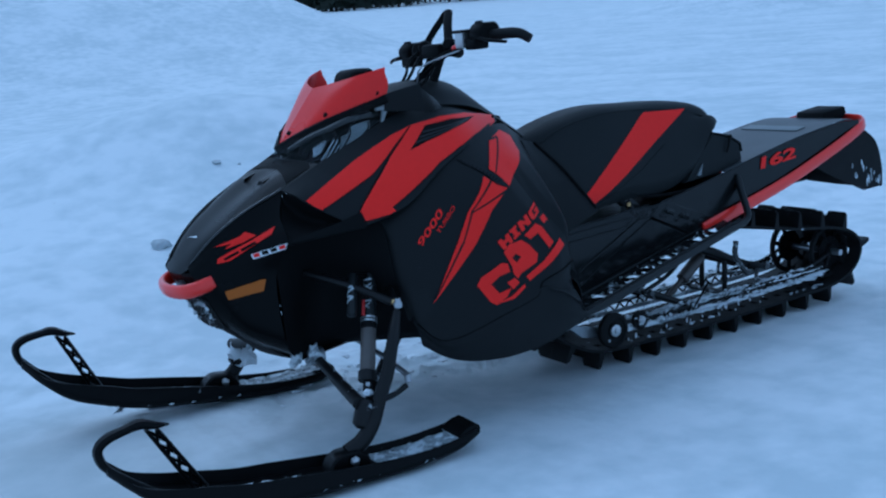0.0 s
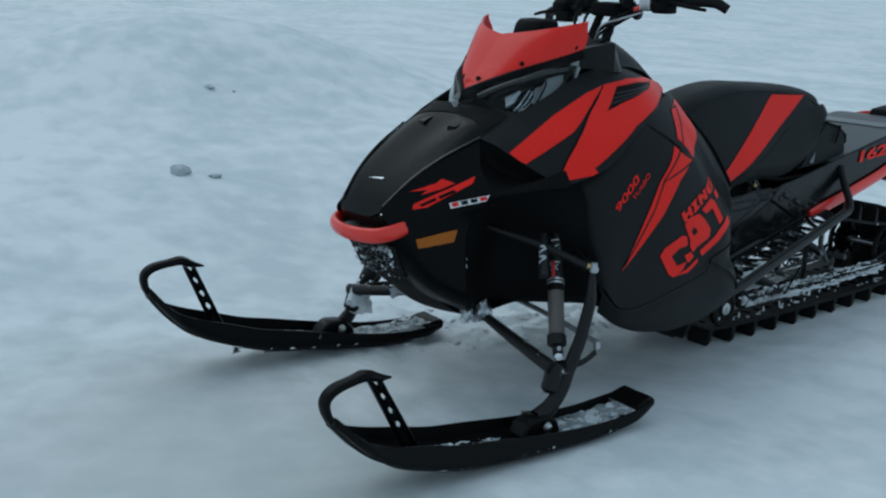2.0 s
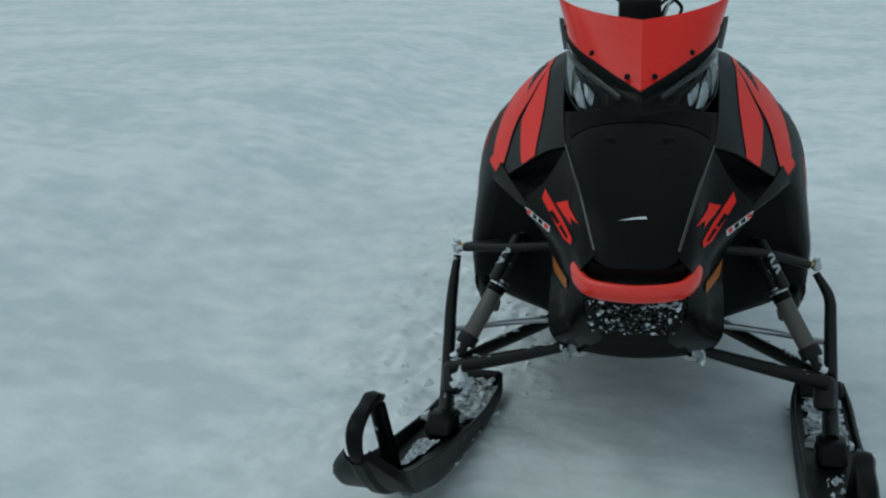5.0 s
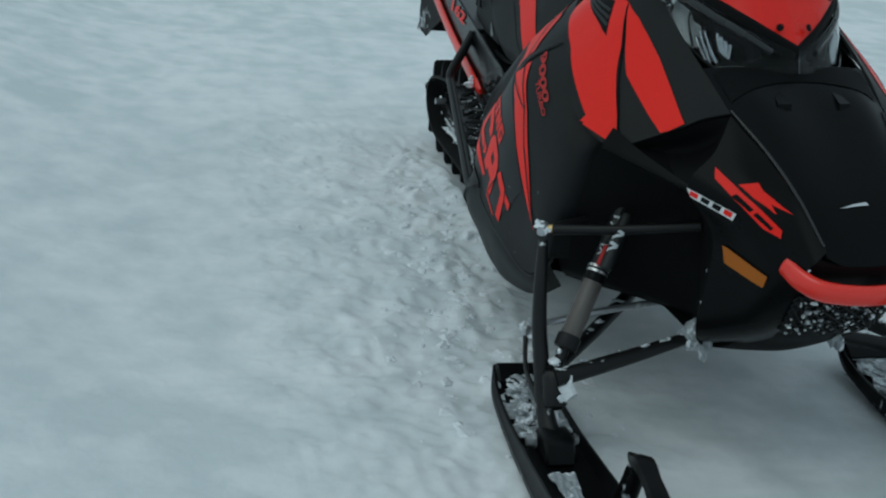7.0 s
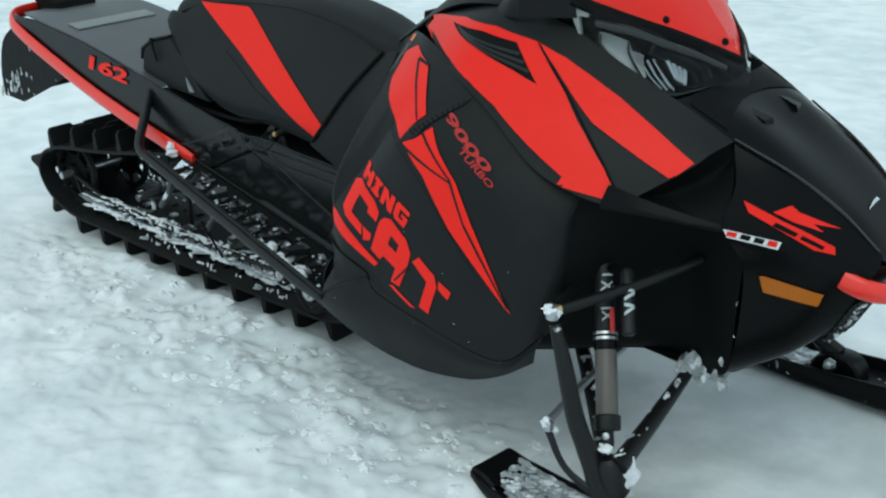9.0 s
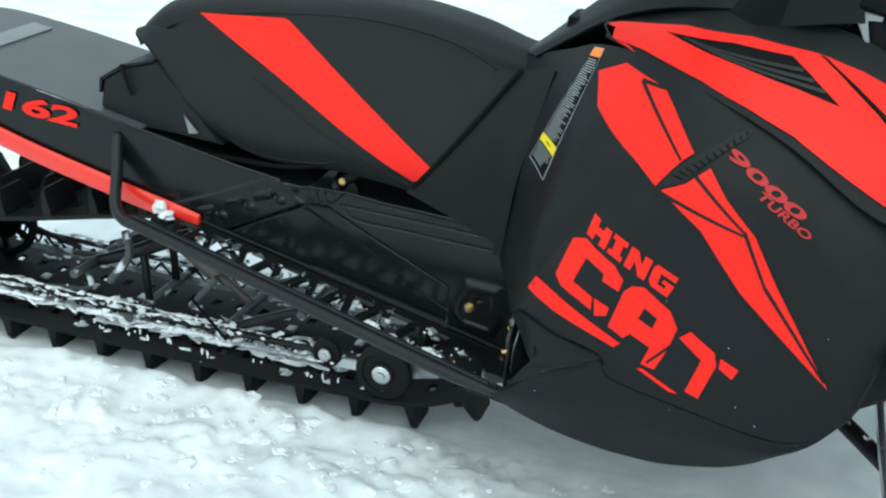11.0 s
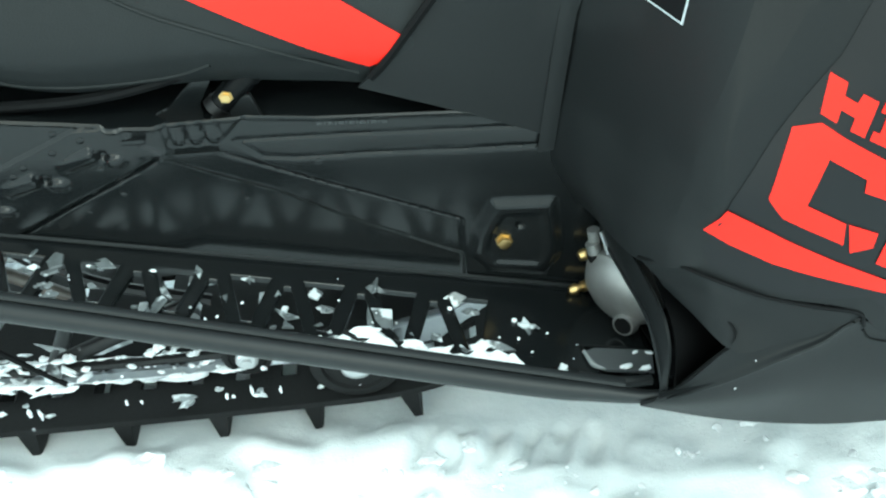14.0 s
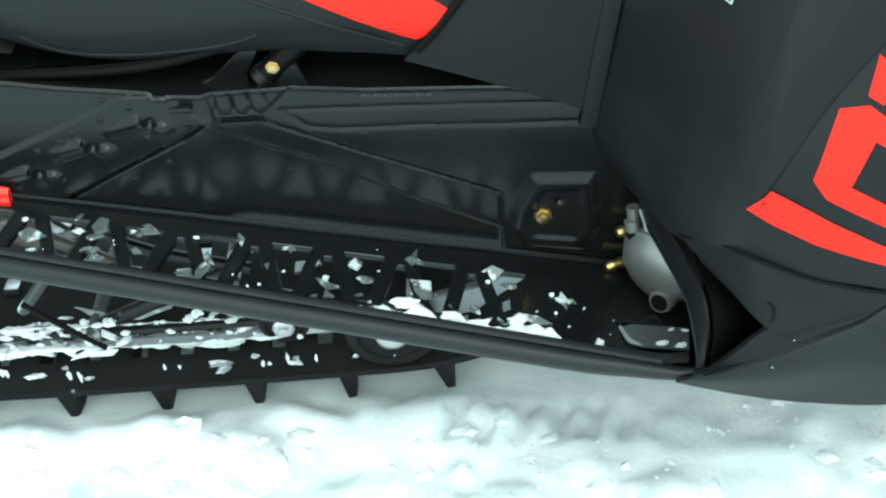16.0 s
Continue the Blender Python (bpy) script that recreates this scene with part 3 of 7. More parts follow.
def along(line, z):
    """x of a slanting crease at height z."""
    for (x0, z0), (x1, z1) in zip(line, line[1:]):
        if z >= z1:
            return x0 + (x1 - x0) * (z - z0) / (z1 - z0)
    return line[-1][0]


CREASE_A = [(-0.778, 0.789), (-0.803, 0.715), (-0.847, 0.607), (-0.872, 0.414)]
CREASE_B = [(-0.697, 0.738), (-0.731, 0.681), (-0.785, 0.614), (-0.820, 0.560), (-0.846, 0.455)]


def panel_grid(side):
    """The side panel with two straight folds pressed into its rear; grid columns run along the folds so that they stay crisp."""
    fine = surface(LOWER, 240, 60, side)
    out = [[None] * 61 for _ in range(97)]
    for j in range(61):
        line = [fine[i][j] for i in range(241)]

        def meets(fold):
            return next((i + (q.x - along(fold, q.z)) / max((q.x - along(fold, q.z)) - (r.x - along(fold, r.z)), 1e-6) for i, (q, r) in enumerate(zip(line, line[1:])) if q.x >= along(fold, q.z) and r.x < along(fold, r.z)), 200.0)
        b = meets(CREASE_B)
        a = max(meets(CREASE_A), b + 4)
        stops = [b * k / 56 for k in range(56)] + [b + (a - b) * k / 16 for k in range(16)] + [a + (240 - a) * k / 24 for k in range(25)]
        for k, u in enumerate(stops):
            i = min(int(u), 239)
            p = line[i].lerp(line[i + 1], u - i)
            fade = lerp_step(0.42, 0.50, p.z) * (1 - lerp_step(0.76, 0.84, p.z))
            ra = max(0.0, 1 - abs(p.x - along(CREASE_A, p.z)) / 0.070)
            rb = max(0.0, 1 - abs(p.x - along(CREASE_B, p.z)) / 0.050)
            p.y += side * fade * (0.0150 * ra - 0.0090 * rb)
            out[k][j] = p
    return out


for side, word in ((1, "left"), (-1, "right")):
    up = surface(UPPER, 40, 20, side)
    lo = panel_grid(side)
    sk = surface(SKIRT, 60, 40, side)
    cw = surface(COWL, 24, 30, side)
    flank_surfaces[side] = (up, lo, cw, sk)
    part("upper_panel", grid_shell(up, 0.005), M_BLACK, sled, "matte black upper side panel with red stripes")
    part("side_panel", grid_shell(lo, 0.004), M_BLACK, sled, "large matte black bulging side panel", sharp=9)
    part("lower_skirt", grid_shell(sk, 0.004), M_BLACK, sled, "matte black lower side skirt")
    part("toe_panel", grid_shell(surface(TOE_UPPER, 36, 12, side), 0.003, inward=Vector((-0.7, 0.2 * side, 0.40))), M_BLACK, sled, "matte black pointed toe piece over the skirt", sharp=24)
    part("front_cowl", grid_shell(cw, 0.004), M_HOOD, sled, "black nose side cowl")
part("hood", grid_shell(surface(mirrored(HOOD), 20, 24), 0.005), M_HOOD, sled, "satin black sloping hood")
part("console", grid_shell(surface(mirrored(CONSOLE), 20, 30), 0.006, inward=Vector((-0.6, 0, 0.6))), M_BLACK, sled, "black dash console behind the windshield")

# ---- seat ----
def seat_ring(x, top, bot, wt, wm, wb, n=28):
    out = []
    h = top - bot
    prof = [(0, top), (wt * 0.55, top - 0.003), (wt * 0.92, top - 0.020), (wt * 1.06, top - 0.050), (wt + (wm - wt) * 0.45, top - 0.40 * h), (wm, bot + 0.22 * h), (wm * 0.97, bot + 0.08 * h), (wb, bot)]
    half = curve([Vector((0, y, z)) for y, z in prof], n)
    ring = [Vector((x, p.y, p.z)) for p in half] + [Vector((x, -p.y, p.z)) for p in reversed(half[1:])]
    return ring


SEAT = [  # x, top, bottom, half width near the top, at the middle, at the bottom
    Vector((-0.90, 0.835, 0.66, 0.06, 0.10, 0.10)), Vector((-0.97, 0.835, 0.60, 0.075, 0.160, 0.15)), Vector((-1.08, 0.866, 0.555, 0.092, 0.188, 0.172)),
    Vector((-1.20, 0.888, 0.565, 0.098, 0.190, 0.174)), Vector((-1.30, 0.893, 0.572, 0.101, 0.190, 0.17)), Vector((-1.45, 0.884, 0.570, 0.104, 0.188, 0.168)), Vector((-1.55, 0.878, 0.592, 0.108, 0.184, 0.162)), Vector((-1.64, 0.868, 0.638, 0.112, 0.174, 0.152)),
    Vector((-1.735, 0.845, 0.745, 0.108, 0.152, 0.140)), Vector((-1.80, 0.797, 0.770, 0.084, 0.104, 0.09)),
]
srings = []
for k in range(43):
    t = k * (len(SEAT) - 1) / 42
    i = min(int(t), len(SEAT) - 2)
    a, b, c, d = (SEAT[min(max(j, 0), len(SEAT) - 1)] for j in (i - 1, i, i + 1, i + 2))
    u = t - i
    s = 0.5 * ((2 * b) + (c - a) * u + (2 * a - 5 * b + 4 * c - d) * u * u + (3 * b - a - 3 * c + d) * u ** 3)
    srings.append(seat_ring(*s))
seat = part("seat", rings_loft(srings), M_VINYL, sled, "black vinyl saddle with red side flashes", sharp=60)

# ---- tunnel ----
TT = [(-0.86, 0.508), (-1.05, 0.526), (-1.20, 0.534), (-1.275, 0.5425), (-1.36, 0.5415), (-1.372, 0.537), (-1.42, 0.5415), (-1.425, 0.546), (-1.52, 0.560), (-1.80, 0.615), (-2.10, 0.672), (-2.36, 0.704), (-2.47, 0.700)]
TB = [(-2.47, 0.660), (-2.27, 0.585), (-2.05, 0.515), (-1.82, 0.455), (-1.60, 0.405), (-1.36, 0.348), (-1.17, 0.300), (-0.94, 0.262), (-0.86, 0.25)]
def level(line, x):
    """Height of a polyline (falling or rising x) at x."""
    pts = sorted(line)
    if x <= pts[0][0]:
        return pts[0][1]
    for (x0, z0), (x1, z1) in zip(pts, pts[1:]):
        if x <= x1:
            return z0 + (z1 - z0) * (x - x0) / (x1 - x0)
    return pts[-1][1]


def inside(poly, x, z):
    """Signed distance to a polygon's edge: positive inside."""
    best, odd = 9.0, False
    for (x0, z0), (x1, z1) in zip(poly, poly[1:] + poly[:1]):
        dx, dz = x1 - x0, z1 - z0
        t = min(max(((x - x0) * dx + (z - z0) * dz) / (dx * dx + dz * dz), 0), 1)
        best = min(best, math.hypot(x - x0 - dx * t, z - z0 - dz * t))
        if (z0 > z) != (z1 > z) and x < x0 + (z - z0) * dx / dz:
            odd = not odd
    return best if odd else -best


BRACE_TOP = [(-1.41, 0.503), (-1.363, 0.501), (-1.310, 0.498), (-1.255, 0.471), (-1.196, 0.443), (-1.122, 0.409), (-1.058, 0.379), (-1.03, 0.365)]
BRACE_LOW = [(-1.41, 0.50), (-1.363, 0.490), (-1.353, 0.483), (-1.313, 0.463), (-1.260, 0.439), (-1.163, 0.379), (-1.073, 0.331), (-1.03, 0.31)]
CHANNEL = [(-1.289, 0.511), (-1.226, 0.509), (-1.141, 0.506), (-0.94, 0.496), (-0.94, 0.471), (-1.056, 0.475), (-1.143, 0.480), (-1.229, 0.482), (-1.263, 0.487)]
ARM = [(-1.70, 0.44), (-1.62, 0.468), (-1.548, 0.498), (-1.499, 0.520), (-1.454, 0.541), (-1.409, 0.5395), (-1.395, 0.52), (-1.368, 0.500), (-1.434, 0.467), (-1.486, 0.441), (-1.545, 0.410), (-1.60, 0.385), (-1.70, 0.375)]
ARM_LOW = [(-1.70, 0.338), (-1.60, 0.383), (-1.545, 0.409), (-1.486, 0.440), (-1.434, 0.466), (-1.366, 0.500)]
TABS = [(-1.364, 0.545), (-1.270, 0.545), (-1.306, 0.5085), (-1.360, 0.5085)]
MOUNT = [(-1.014, 0.396), (-0.950, 0.392), (-0.944, 0.318), (-0.960, 0.288), (-1.020, 0.300), (-1.042, 0.326), (-1.036, 0.354)]
LOUVRES = [((-1.482, 0.495), (-1.439, 0.513), (-1.418, 0.501)), ((-1.548, 0.469), (-1.508, 0.485), (-1.486, 0.475)), ((-1.617, 0.439), (-1.576, 0.453), (-1.553, 0.444))]


def pressed(x, z):
    """How far the pressed tunnel sheet stands out at a place."""
    h = 0.0
    if -1.41 < x < -1.03:
        ends = lerp_step(-1.40, -1.345, x) * (1 - lerp_step(-1.058, -1.050, x))
        h -= ends * (0.0048 * lerp_step(-0.0005, 0.003, level(BRACE_TOP, x) - z) + 0.0050 * lerp_step(-0.003, 0.006, level(BRACE_LOW, x) - z))
        h -= 0.0055 * ends * lerp_step(-1.315, -1.295, x) * lerp_step(0.0042, 0.0012, abs(level(BRACE_TOP, x) - z - 0.001))
    if -1.31 < x < -0.92:
        h -= 0.0022 * lerp_step(0.0034, 0.0008, abs(inside(CHANNEL, x, z)))
    if x < -1.35:
        h += 0.0046 * lerp_step(-0.003, 0.0005, inside(ARM, x, z))
        h -= 0.0065 * lerp_step(0.0048, 0.0014, abs(level(ARM_LOW, x) - z)) * (1 - lerp_step(-1.380, -1.365, x))
    if -1.38 < x < -1.26:
        h += 0.0020 * lerp_step(-0.003, 0.0005, inside(TABS, x, z))
        for k in range(3):
            u, w = x + 0.3495 - 0.0185 * k + 1.0 + 0.10 * (z - 0.53), max(0.5165 - z, 0)
            rim = math.hypot(max(abs(u) - 0.0015, 0), w)
            h -= 0.0019 * lerp_step(0.0030, 0.0008, abs(rim - 0.0068)) * (1 - lerp_step(0.536, 0.542, z))
            h += 0.0016 * lerp_step(0.0055, 0.002, math.hypot(u, z - 0.519))
        h -= 0.0028 * lerp_step(0.0032, 0.0010, abs(inside(TABS, x, z))) * lerp_step(-1.31, -1.295, x)
    if -1.07 < x < -0.92:
        d = inside(MOUNT, x, z)
        h += 0.0062 * lerp_step(-0.010, 0.006, d) - 0.0020 * lerp_step(0.010, 0.018, d)
        h += 0.0022 * lerp_step(0.008, 0.002, math.hypot(max(abs(x + 0.992) - 0.022, 0), z - 0.3045 + 0.16 * (x + 0.992)))
        h -= 0.0040 * lerp_step(0.0055, 0.0035, math.hypot(x + 0.987, z - 0.363))
    for a, b, c in LOUVRES:
        dx, dz = b[0] - a[0], b[1] - a[1]
        t = ((x - a[0]) * dx + (z - a[1]) * dz) / (dx * dx + dz * dz)
        n = abs((x - a[0]) * dz - (z - a[1]) * dx) / math.hypot(dx, dz)
        if 0 < t < 1.12 and n < 0.012:
            h += 0.0085 * t * lerp_step(0.011, 0.004, n) * (1 - lerp_step(0.99, 1.05, t))
        h += 0.0055 * lerp_step(0.010, 0.004, math.hypot((x - c[0]) * 0.8, z - c[1]))
        h -= 0.0050 * lerp_step(0.007, 0.003, math.hypot(x - 0.6 * b[0] - 0.4 * c[0], z - 0.6 * b[1] - 0.4 * c[1]))
    # slightly rolled top and bottom edges
    top, low = level(TT, x), level(TB, x)
    h += 0.0035 * lerp_step(0.006, 0.002, top - z) - 0.003 * lerp_step(0.004, 0.0, top - z)
    h += 0.0006 * noise.noise(Vector((x * 14, 0, z * 14)))
    return h


wall_x = [-2.47 + 0.02 * k for k in range(38)] + [-1.71 + 0.0025 * k for k in range(321)] + [-0.905, -0.88, -0.86]
for side in (1, -1):
    grid = []
    for x in wall_x:
        low, top = level(TB, x), level(TT, x)
        grid.append([Vector((x, side * (0.1945 + pressed(x, low + (top - low) * k / 110)), low + (top - low) * k / 110)) for k in range(111)])
    part("tunnel_side", grid_shell(grid, 0.004, inward=Vector((-1.5, 0, 0.4))), M_TUNNEL, sled, "black pressed aluminium tunnel side", sharp=50)
    o = side * 0.1945
    part("pressed_strip", box((-1.407, min(o, o + side * 0.0075), 0.5195), (-1.382, max(o, o + side * 0.0075), 0.5265), 0.0025), M_TUNNEL, sled)
    part("pressed_strip", box((-1.356, min(o, o + side * 0.0055), 0.4985), (-1.308, max(o, o + side * 0.0055), 0.5025), 0.0018), M_TUNNEL, sled)
    for x, z in ((-1.477, 0.538), (-1.449, 0.530), (-1.482, 0.517), (-1.517, 0.501), (-1.531, 0.490), (-1.437, 0.490), (-1.422, 0.451), (-1.292, 0.423), (-1.205, 0.474), (-1.465, 0.430), (-1.516, 0.416), (-1.56, 0.48), (-1.62, 0.52), (-1.66, 0.50)):
        part("rivet", lathe([(0, 0.0048), (0.0015, 0.0042), (0.0026, 0.0022)], (x, side * (0.1935 + pressed(x, z)), z), (x, side, z), 10), M_TUNNEL, sled)
    if side < 0:
        for k in range(20):
            x0 = -1.200 + 0.0038 * k
            part("stamped_bar", box((x0, -0.1952, 0.5222 - 0.0045 * k / 20), (x0 + 0.0018 + 0.0012 * (k % 3 == 0), -0.1938, 0.5262 - 0.0045 * k / 20), 0), M_BEZEL, sled)
    part("bolt", lathe([(0, 0.0108), (0.002, 0.0108), (0.002, 0.0078), (0.009, 0.0078), (0.010, 0.005)], (-1.006, o + side * 0.004, 0.344), (-1.006, o + side, 0.344), 6), M_GOLD, sled, "yellow zinc-plated bolt")
deck = [[(-1.74, -0.192, 0.604), (-1.74, 0.192, 0.604)], [(-1.80, -0.192, 0.617), (-1.80, 0.192, 0.617)], [(-2.10, -0.192, 0.674), (-2.10, 0.192, 0.674)], [(-2.36, -0.192, 0.707), (-2.36, 0.192, 0.707)], [(-2.49, -0.15, 0.699), (-2.49, 0.15, 0.699)]]
part("tunnel_deck", grid_shell(surface(deck, 6, 30), 0.004, inward=Vector((-2, 0, 0.3))), M_DECK, sled, "grey tunnel top deck")
part("tunnel_top", grid_shell(surface([[(-0.86, -0.188, 0.497), (-0.86, 0.188, 0.497)], [(-1.2, -0.188, 0.52), (-1.2, 0.188, 0.52)], [(-1.46, -0.188, 0.538), (-1.46, 0.188, 0.538)], [(-1.75, -0.188, 0.596), (-1.75, 0.188, 0.596)]], 4, 12), 0.004, inward=Vector((-1, 0, 0.2))), M_TUNNEL, sled)
part("deck_pad", box((-0.027, -0.15, 0.0), (0.027, 0.13, 0.004), 0.0015, m=Matrix.Translation((-2.215, 0, 0.692)) @ Matrix.Rotation(0.145, 4, "Y")), M_STRIP, sled, "pale grey deck strip")

# ---- rear bumper, tail light, snow flap ----
rail = [(-1.605, 0.207, 0.424), (-1.66, 0.206, 0.432), (-1.82, 0.204, 0.466), (-2.05, 0.203, 0.522), (-2.27, 0.203, 0.592), (-2.43, 0.200, 0.648), (-2.52, 0.178, 0.678), (-2.565, 0.10, 0.688)]
part("rear_bumper", tube(rail + [(x, -y, z) for x, y, z in reversed(rail)], [0.010, 0.0140, 0.0145] + [0.0145] * 10 + [0.0145, 0.0140, 0.010], 14, n=90, squash=(0.55, 1.5)), M_REDTUBE, sled, "red painted flat-sided rear bumper")
tl = prism([(-2.412, 0.688), (-2.420, 0.730), (-2.548, 0.742), (-2.562, 0.716), (-2.535, 0.690)], -0.068, 0.068, "y", 0.005)
tail = part("tail_light", tl, M_DARK, sled, "black wedge-shaped tail light housing on the deck")
part("lens", box((-2.564, -0.058, 0.718), (-2.546, 0.058, 0.736), 0.003), M_TAIL, tail, "dark red tail lens")
fl = [[(-2.50, -0.185, 0.665), (-2.50, 0.0, 0.675), (-2.50, 0.185, 0.665)], [(-2.58, -0.187, 0.60), (-2.585, 0.0, 0.60), (-2.58, 0.187, 0.60)], [(-2.61, -0.19, 0.50), (-2.625, 0.0, 0.50), (-2.61, 0.19, 0.50)], [(-2.615, -0.185, 0.415), (-2.63, 0.0, 0.405), (-2.615, 0.185, 0.415)]]
part("snow_flap", grid_shell(surface(fl, 12, 20), 0.006, inward=Vector((-2, 0, 0.5))), M_RUBBER, sled, "black rubber snow flap with caked snow")
for k in range(7):
    y = -0.165 + 0.055 * k
    part("flap_rib", tube([(-2.512, y, 0.662), (-2.588, y, 0.600), (-2.622, y, 0.500), (-2.626, y, 0.418)], 0.006, 6, n=18), M_RUBBER, sled)
for side in (1, -1):
    part("flap_wing", grid_shell(surface([[(-2.19, 0.190, 0.570), (-2.50, 0.190, 0.66)], [(-2.27, 0.191, 0.522), (-2.58, 0.19, 0.58)], [(-2.40, 0.191, 0.460), (-2.61, 0.19, 0.48)], [(-2.50, 0.188, 0.415), (-2.615, 0.186, 0.418)]], 8, 12, side), 0.005, inward=Vector((-2.4, 0, 0.5))), M_RUBBER, sled)

# ---- bag behind the seat ----
bag = part("rear_bag", prism([(-1.56, 0.585), (-1.66, 0.690), (-1.715, 0.742), (-1.79, 0.722), (-1.840, 0.690), (-1.852, 0.628), (-1.74, 0.600)], -0.172, 0.172, "y", 0.005), M_VINYL, sled, "black fabric bag strapped behind the seat")
part("lid", prism([(-1.715, 0.7425), (-1.79, 0.7225), (-1.842, 0.690), (-1.848, 0.660), (-1.852, 0.660), (-1.848, 0.693), (-1.792, 0.728), (-1.715, 0.748)], -0.174, 0.174, "y", 0.001), M_VINYL, bag, "black folded bag lid")
for side in (1, -1):
    part("buckle_loop", tube([(-1.782, side * 0.174, 0.722), (-1.788, side * 0.180, 0.728), (-1.782, side * 0.181, 0.715), (-1.776, side * 0.180, 0.690), (-1.766, side * 0.180, 0.668)], 0.004, 6, n=20), M_DARK, bag)
    part("hook", prism([(-1.649, 0.643), (-1.640, 0.632), (-1.617, 0.606), (-1.638, 0.602), (-1.642, 0.622)], min(side * 0.173, side * 0.178), max(side * 0.173, side * 0.178), "y", 0.001), M_STRIP, bag, "small grey plastic hook")

# ---- running boards ----
def board_out(x):
    return 0.415 + 0.1586 * (x + 0.86), 0.285 - 0.162 * (x + 0.86)


def board_at(x, f):
    """A point across the board: f 0 at the tunnel wall, 1 at the edge tube."""
    yo, zo = board_out(x)
    return 0.196 + (yo - 0.205) * f, (0.262 - (x + 0.94) * 0.235) * (1 - f) + (zo - 0.006) * f


def rounded(poly, r):
    """Corners of a polygon cut by short arcs."""
    out = []
    n = len(poly)
    for k in range(n):
        a, b, c = Vector(poly[k - 1]), Vector(poly[k]), Vector(poly[(k + 1) % n])
        u, w = (a - b), (c - b)
        q = min(r, 0.45 * u.length, 0.45 * w.length)
        p0, p1 = b + u.normalized() * q, b + w.normalized() * q
        for t in (0, 0.33, 0.67, 1):
            out.append(tuple((p0 * (1 - t) + b * t) * (1 - t) + (b * (1 - t) + p1 * t) * t))
    return out


def board_holes():
    """Outlines of the cut-outs, in x and metres across: wide at the wall and wide at the edge by turns, and the toe slot."""
    out = []
    for k in range(-3, 5):
        c, w = -1.379 + 0.0815 * k, 0.024
        out.append(rounded([(c - w, 0.24), (c + w, 0.24), (c + 0.006, 0.78), (c - 0.006, 0.78)], 0.006))
        if k < 4:
            c += 0.041
            out.append(rounded([(c - 0.005, 0.32), (c + 0.005, 0.32), (c + w, 0.86), (c - w, 0.86)], 0.006))
    out.append(rounded([(-0.934, 0.60), (-0.872, 0.57), (-0.866, 0.80), (-0.918, 0.88)], 0.010))
    return out


def board_plate(side):
    bm = bmesh.new()
    edges = []
    rim = [(x, 0.02) for x in np.linspace(-1.70, -0.86, 26)] + [(x, 0.97) for x in np.linspace(-0.86, -1.70, 26)]
    loops = []
    for loop in [rim] + board_holes():
        vs = [bm.verts.new((x, f * 0.2, 0)) for x, f in loop]
        loops.append(vs)
        edges += [bm.edges.new((a, b)) for a, b in zip(vs, vs[1:] + vs[:1])]
    bmesh.ops.triangle_fill(bm, use_beauty=True, use_dissolve=False, edges=edges)
    low = {}
    for v in list(bm.verts):
        low[v] = bm.verts.new(v.co)
    for f in list(bm.faces):
        bm.faces.new([low[v] for v in reversed(f.verts)])
    for vs in loops:
        for a, b in zip(vs, vs[1:] + vs[:1]):
            bm.faces.new((a, b, low[b], low[a]))
    down = set(low.values())
    for v in bm.verts:
        y, z = board_at(v.co.x, v.co.y / 0.2)
        v.co = Vector((v.co.x, side * y, z - (0.007 if v in down else 0)))
    return bm


for side in (1, -1):
    line = [(x, side * board_out(x)[0], board_out(x)[1]) for x in (-1.70, -1.45, -1.2, -1.0)]
    radii = [0.0145] * 8 + [0.0125, 0.009, 0.006]
    part("board_tube", tube([(-1.802, side * 0.190, 0.577), (-1.785, side * 0.225, 0.52), (-1.768, side * 0.265, 0.455), (-1.745, side * 0.275, 0.430)] + line + [(-0.93, side * 0.404, 0.300), (-0.885, side * 0.412, 0.296), (-0.862, side * 0.415, 0.300)], radii, 14, n=96, squash=(0.85, 1.18)), M_TUBE, sled, "dark grey running board edge tube")
    part("tube_lip", tube([(x, side * (board_out(x)[0] - 0.006), board_out(x)[1] + 0.0165) for x in (-1.72, -1.45, -1.2, -1.0, -0.90)], 0.0042, 8, n=30, squash=(1.3, 0.9)), M_TUBE, sled)
    board = part("running_board", board_plate(side), M_TUNNEL, sled, "black perforated running board with packed snow", sharp=40)
    part("flange_edge", tube([(x, side * 0.1985, board_at(x, 0)[1] + 0.004) for x in (-1.70, -1.4, -1.2, -1.0, -0.90)], 0.0026, 8, n=20), M_TUBE, board)
    for k, loop in enumerate(board_holes()):
        pts = [(x, side * board_at(x, f)[0], board_at(x, f)[1] + 0.0005) for x, f in loop]
        part("hole_rim", tube(pts, 0.0016, 6, closed=True, smooth=False), M_TUNNEL, board)
    part("toe_bar", tube([(-0.945, side * board_at(-0.945, 0.92)[0], board_at(-0.945, 0.92)[1] + 0.006), (-0.90, side * board_at(-0.90, 0.94)[0], board_at(-0.90, 0.94)[1] + 0.010), (-0.868, side * board_at(-0.868, 0.90)[0], board_at(-0.868, 0.90)[1] + 0.012)], 0.006, 8, n=14), M_TUBE, board)

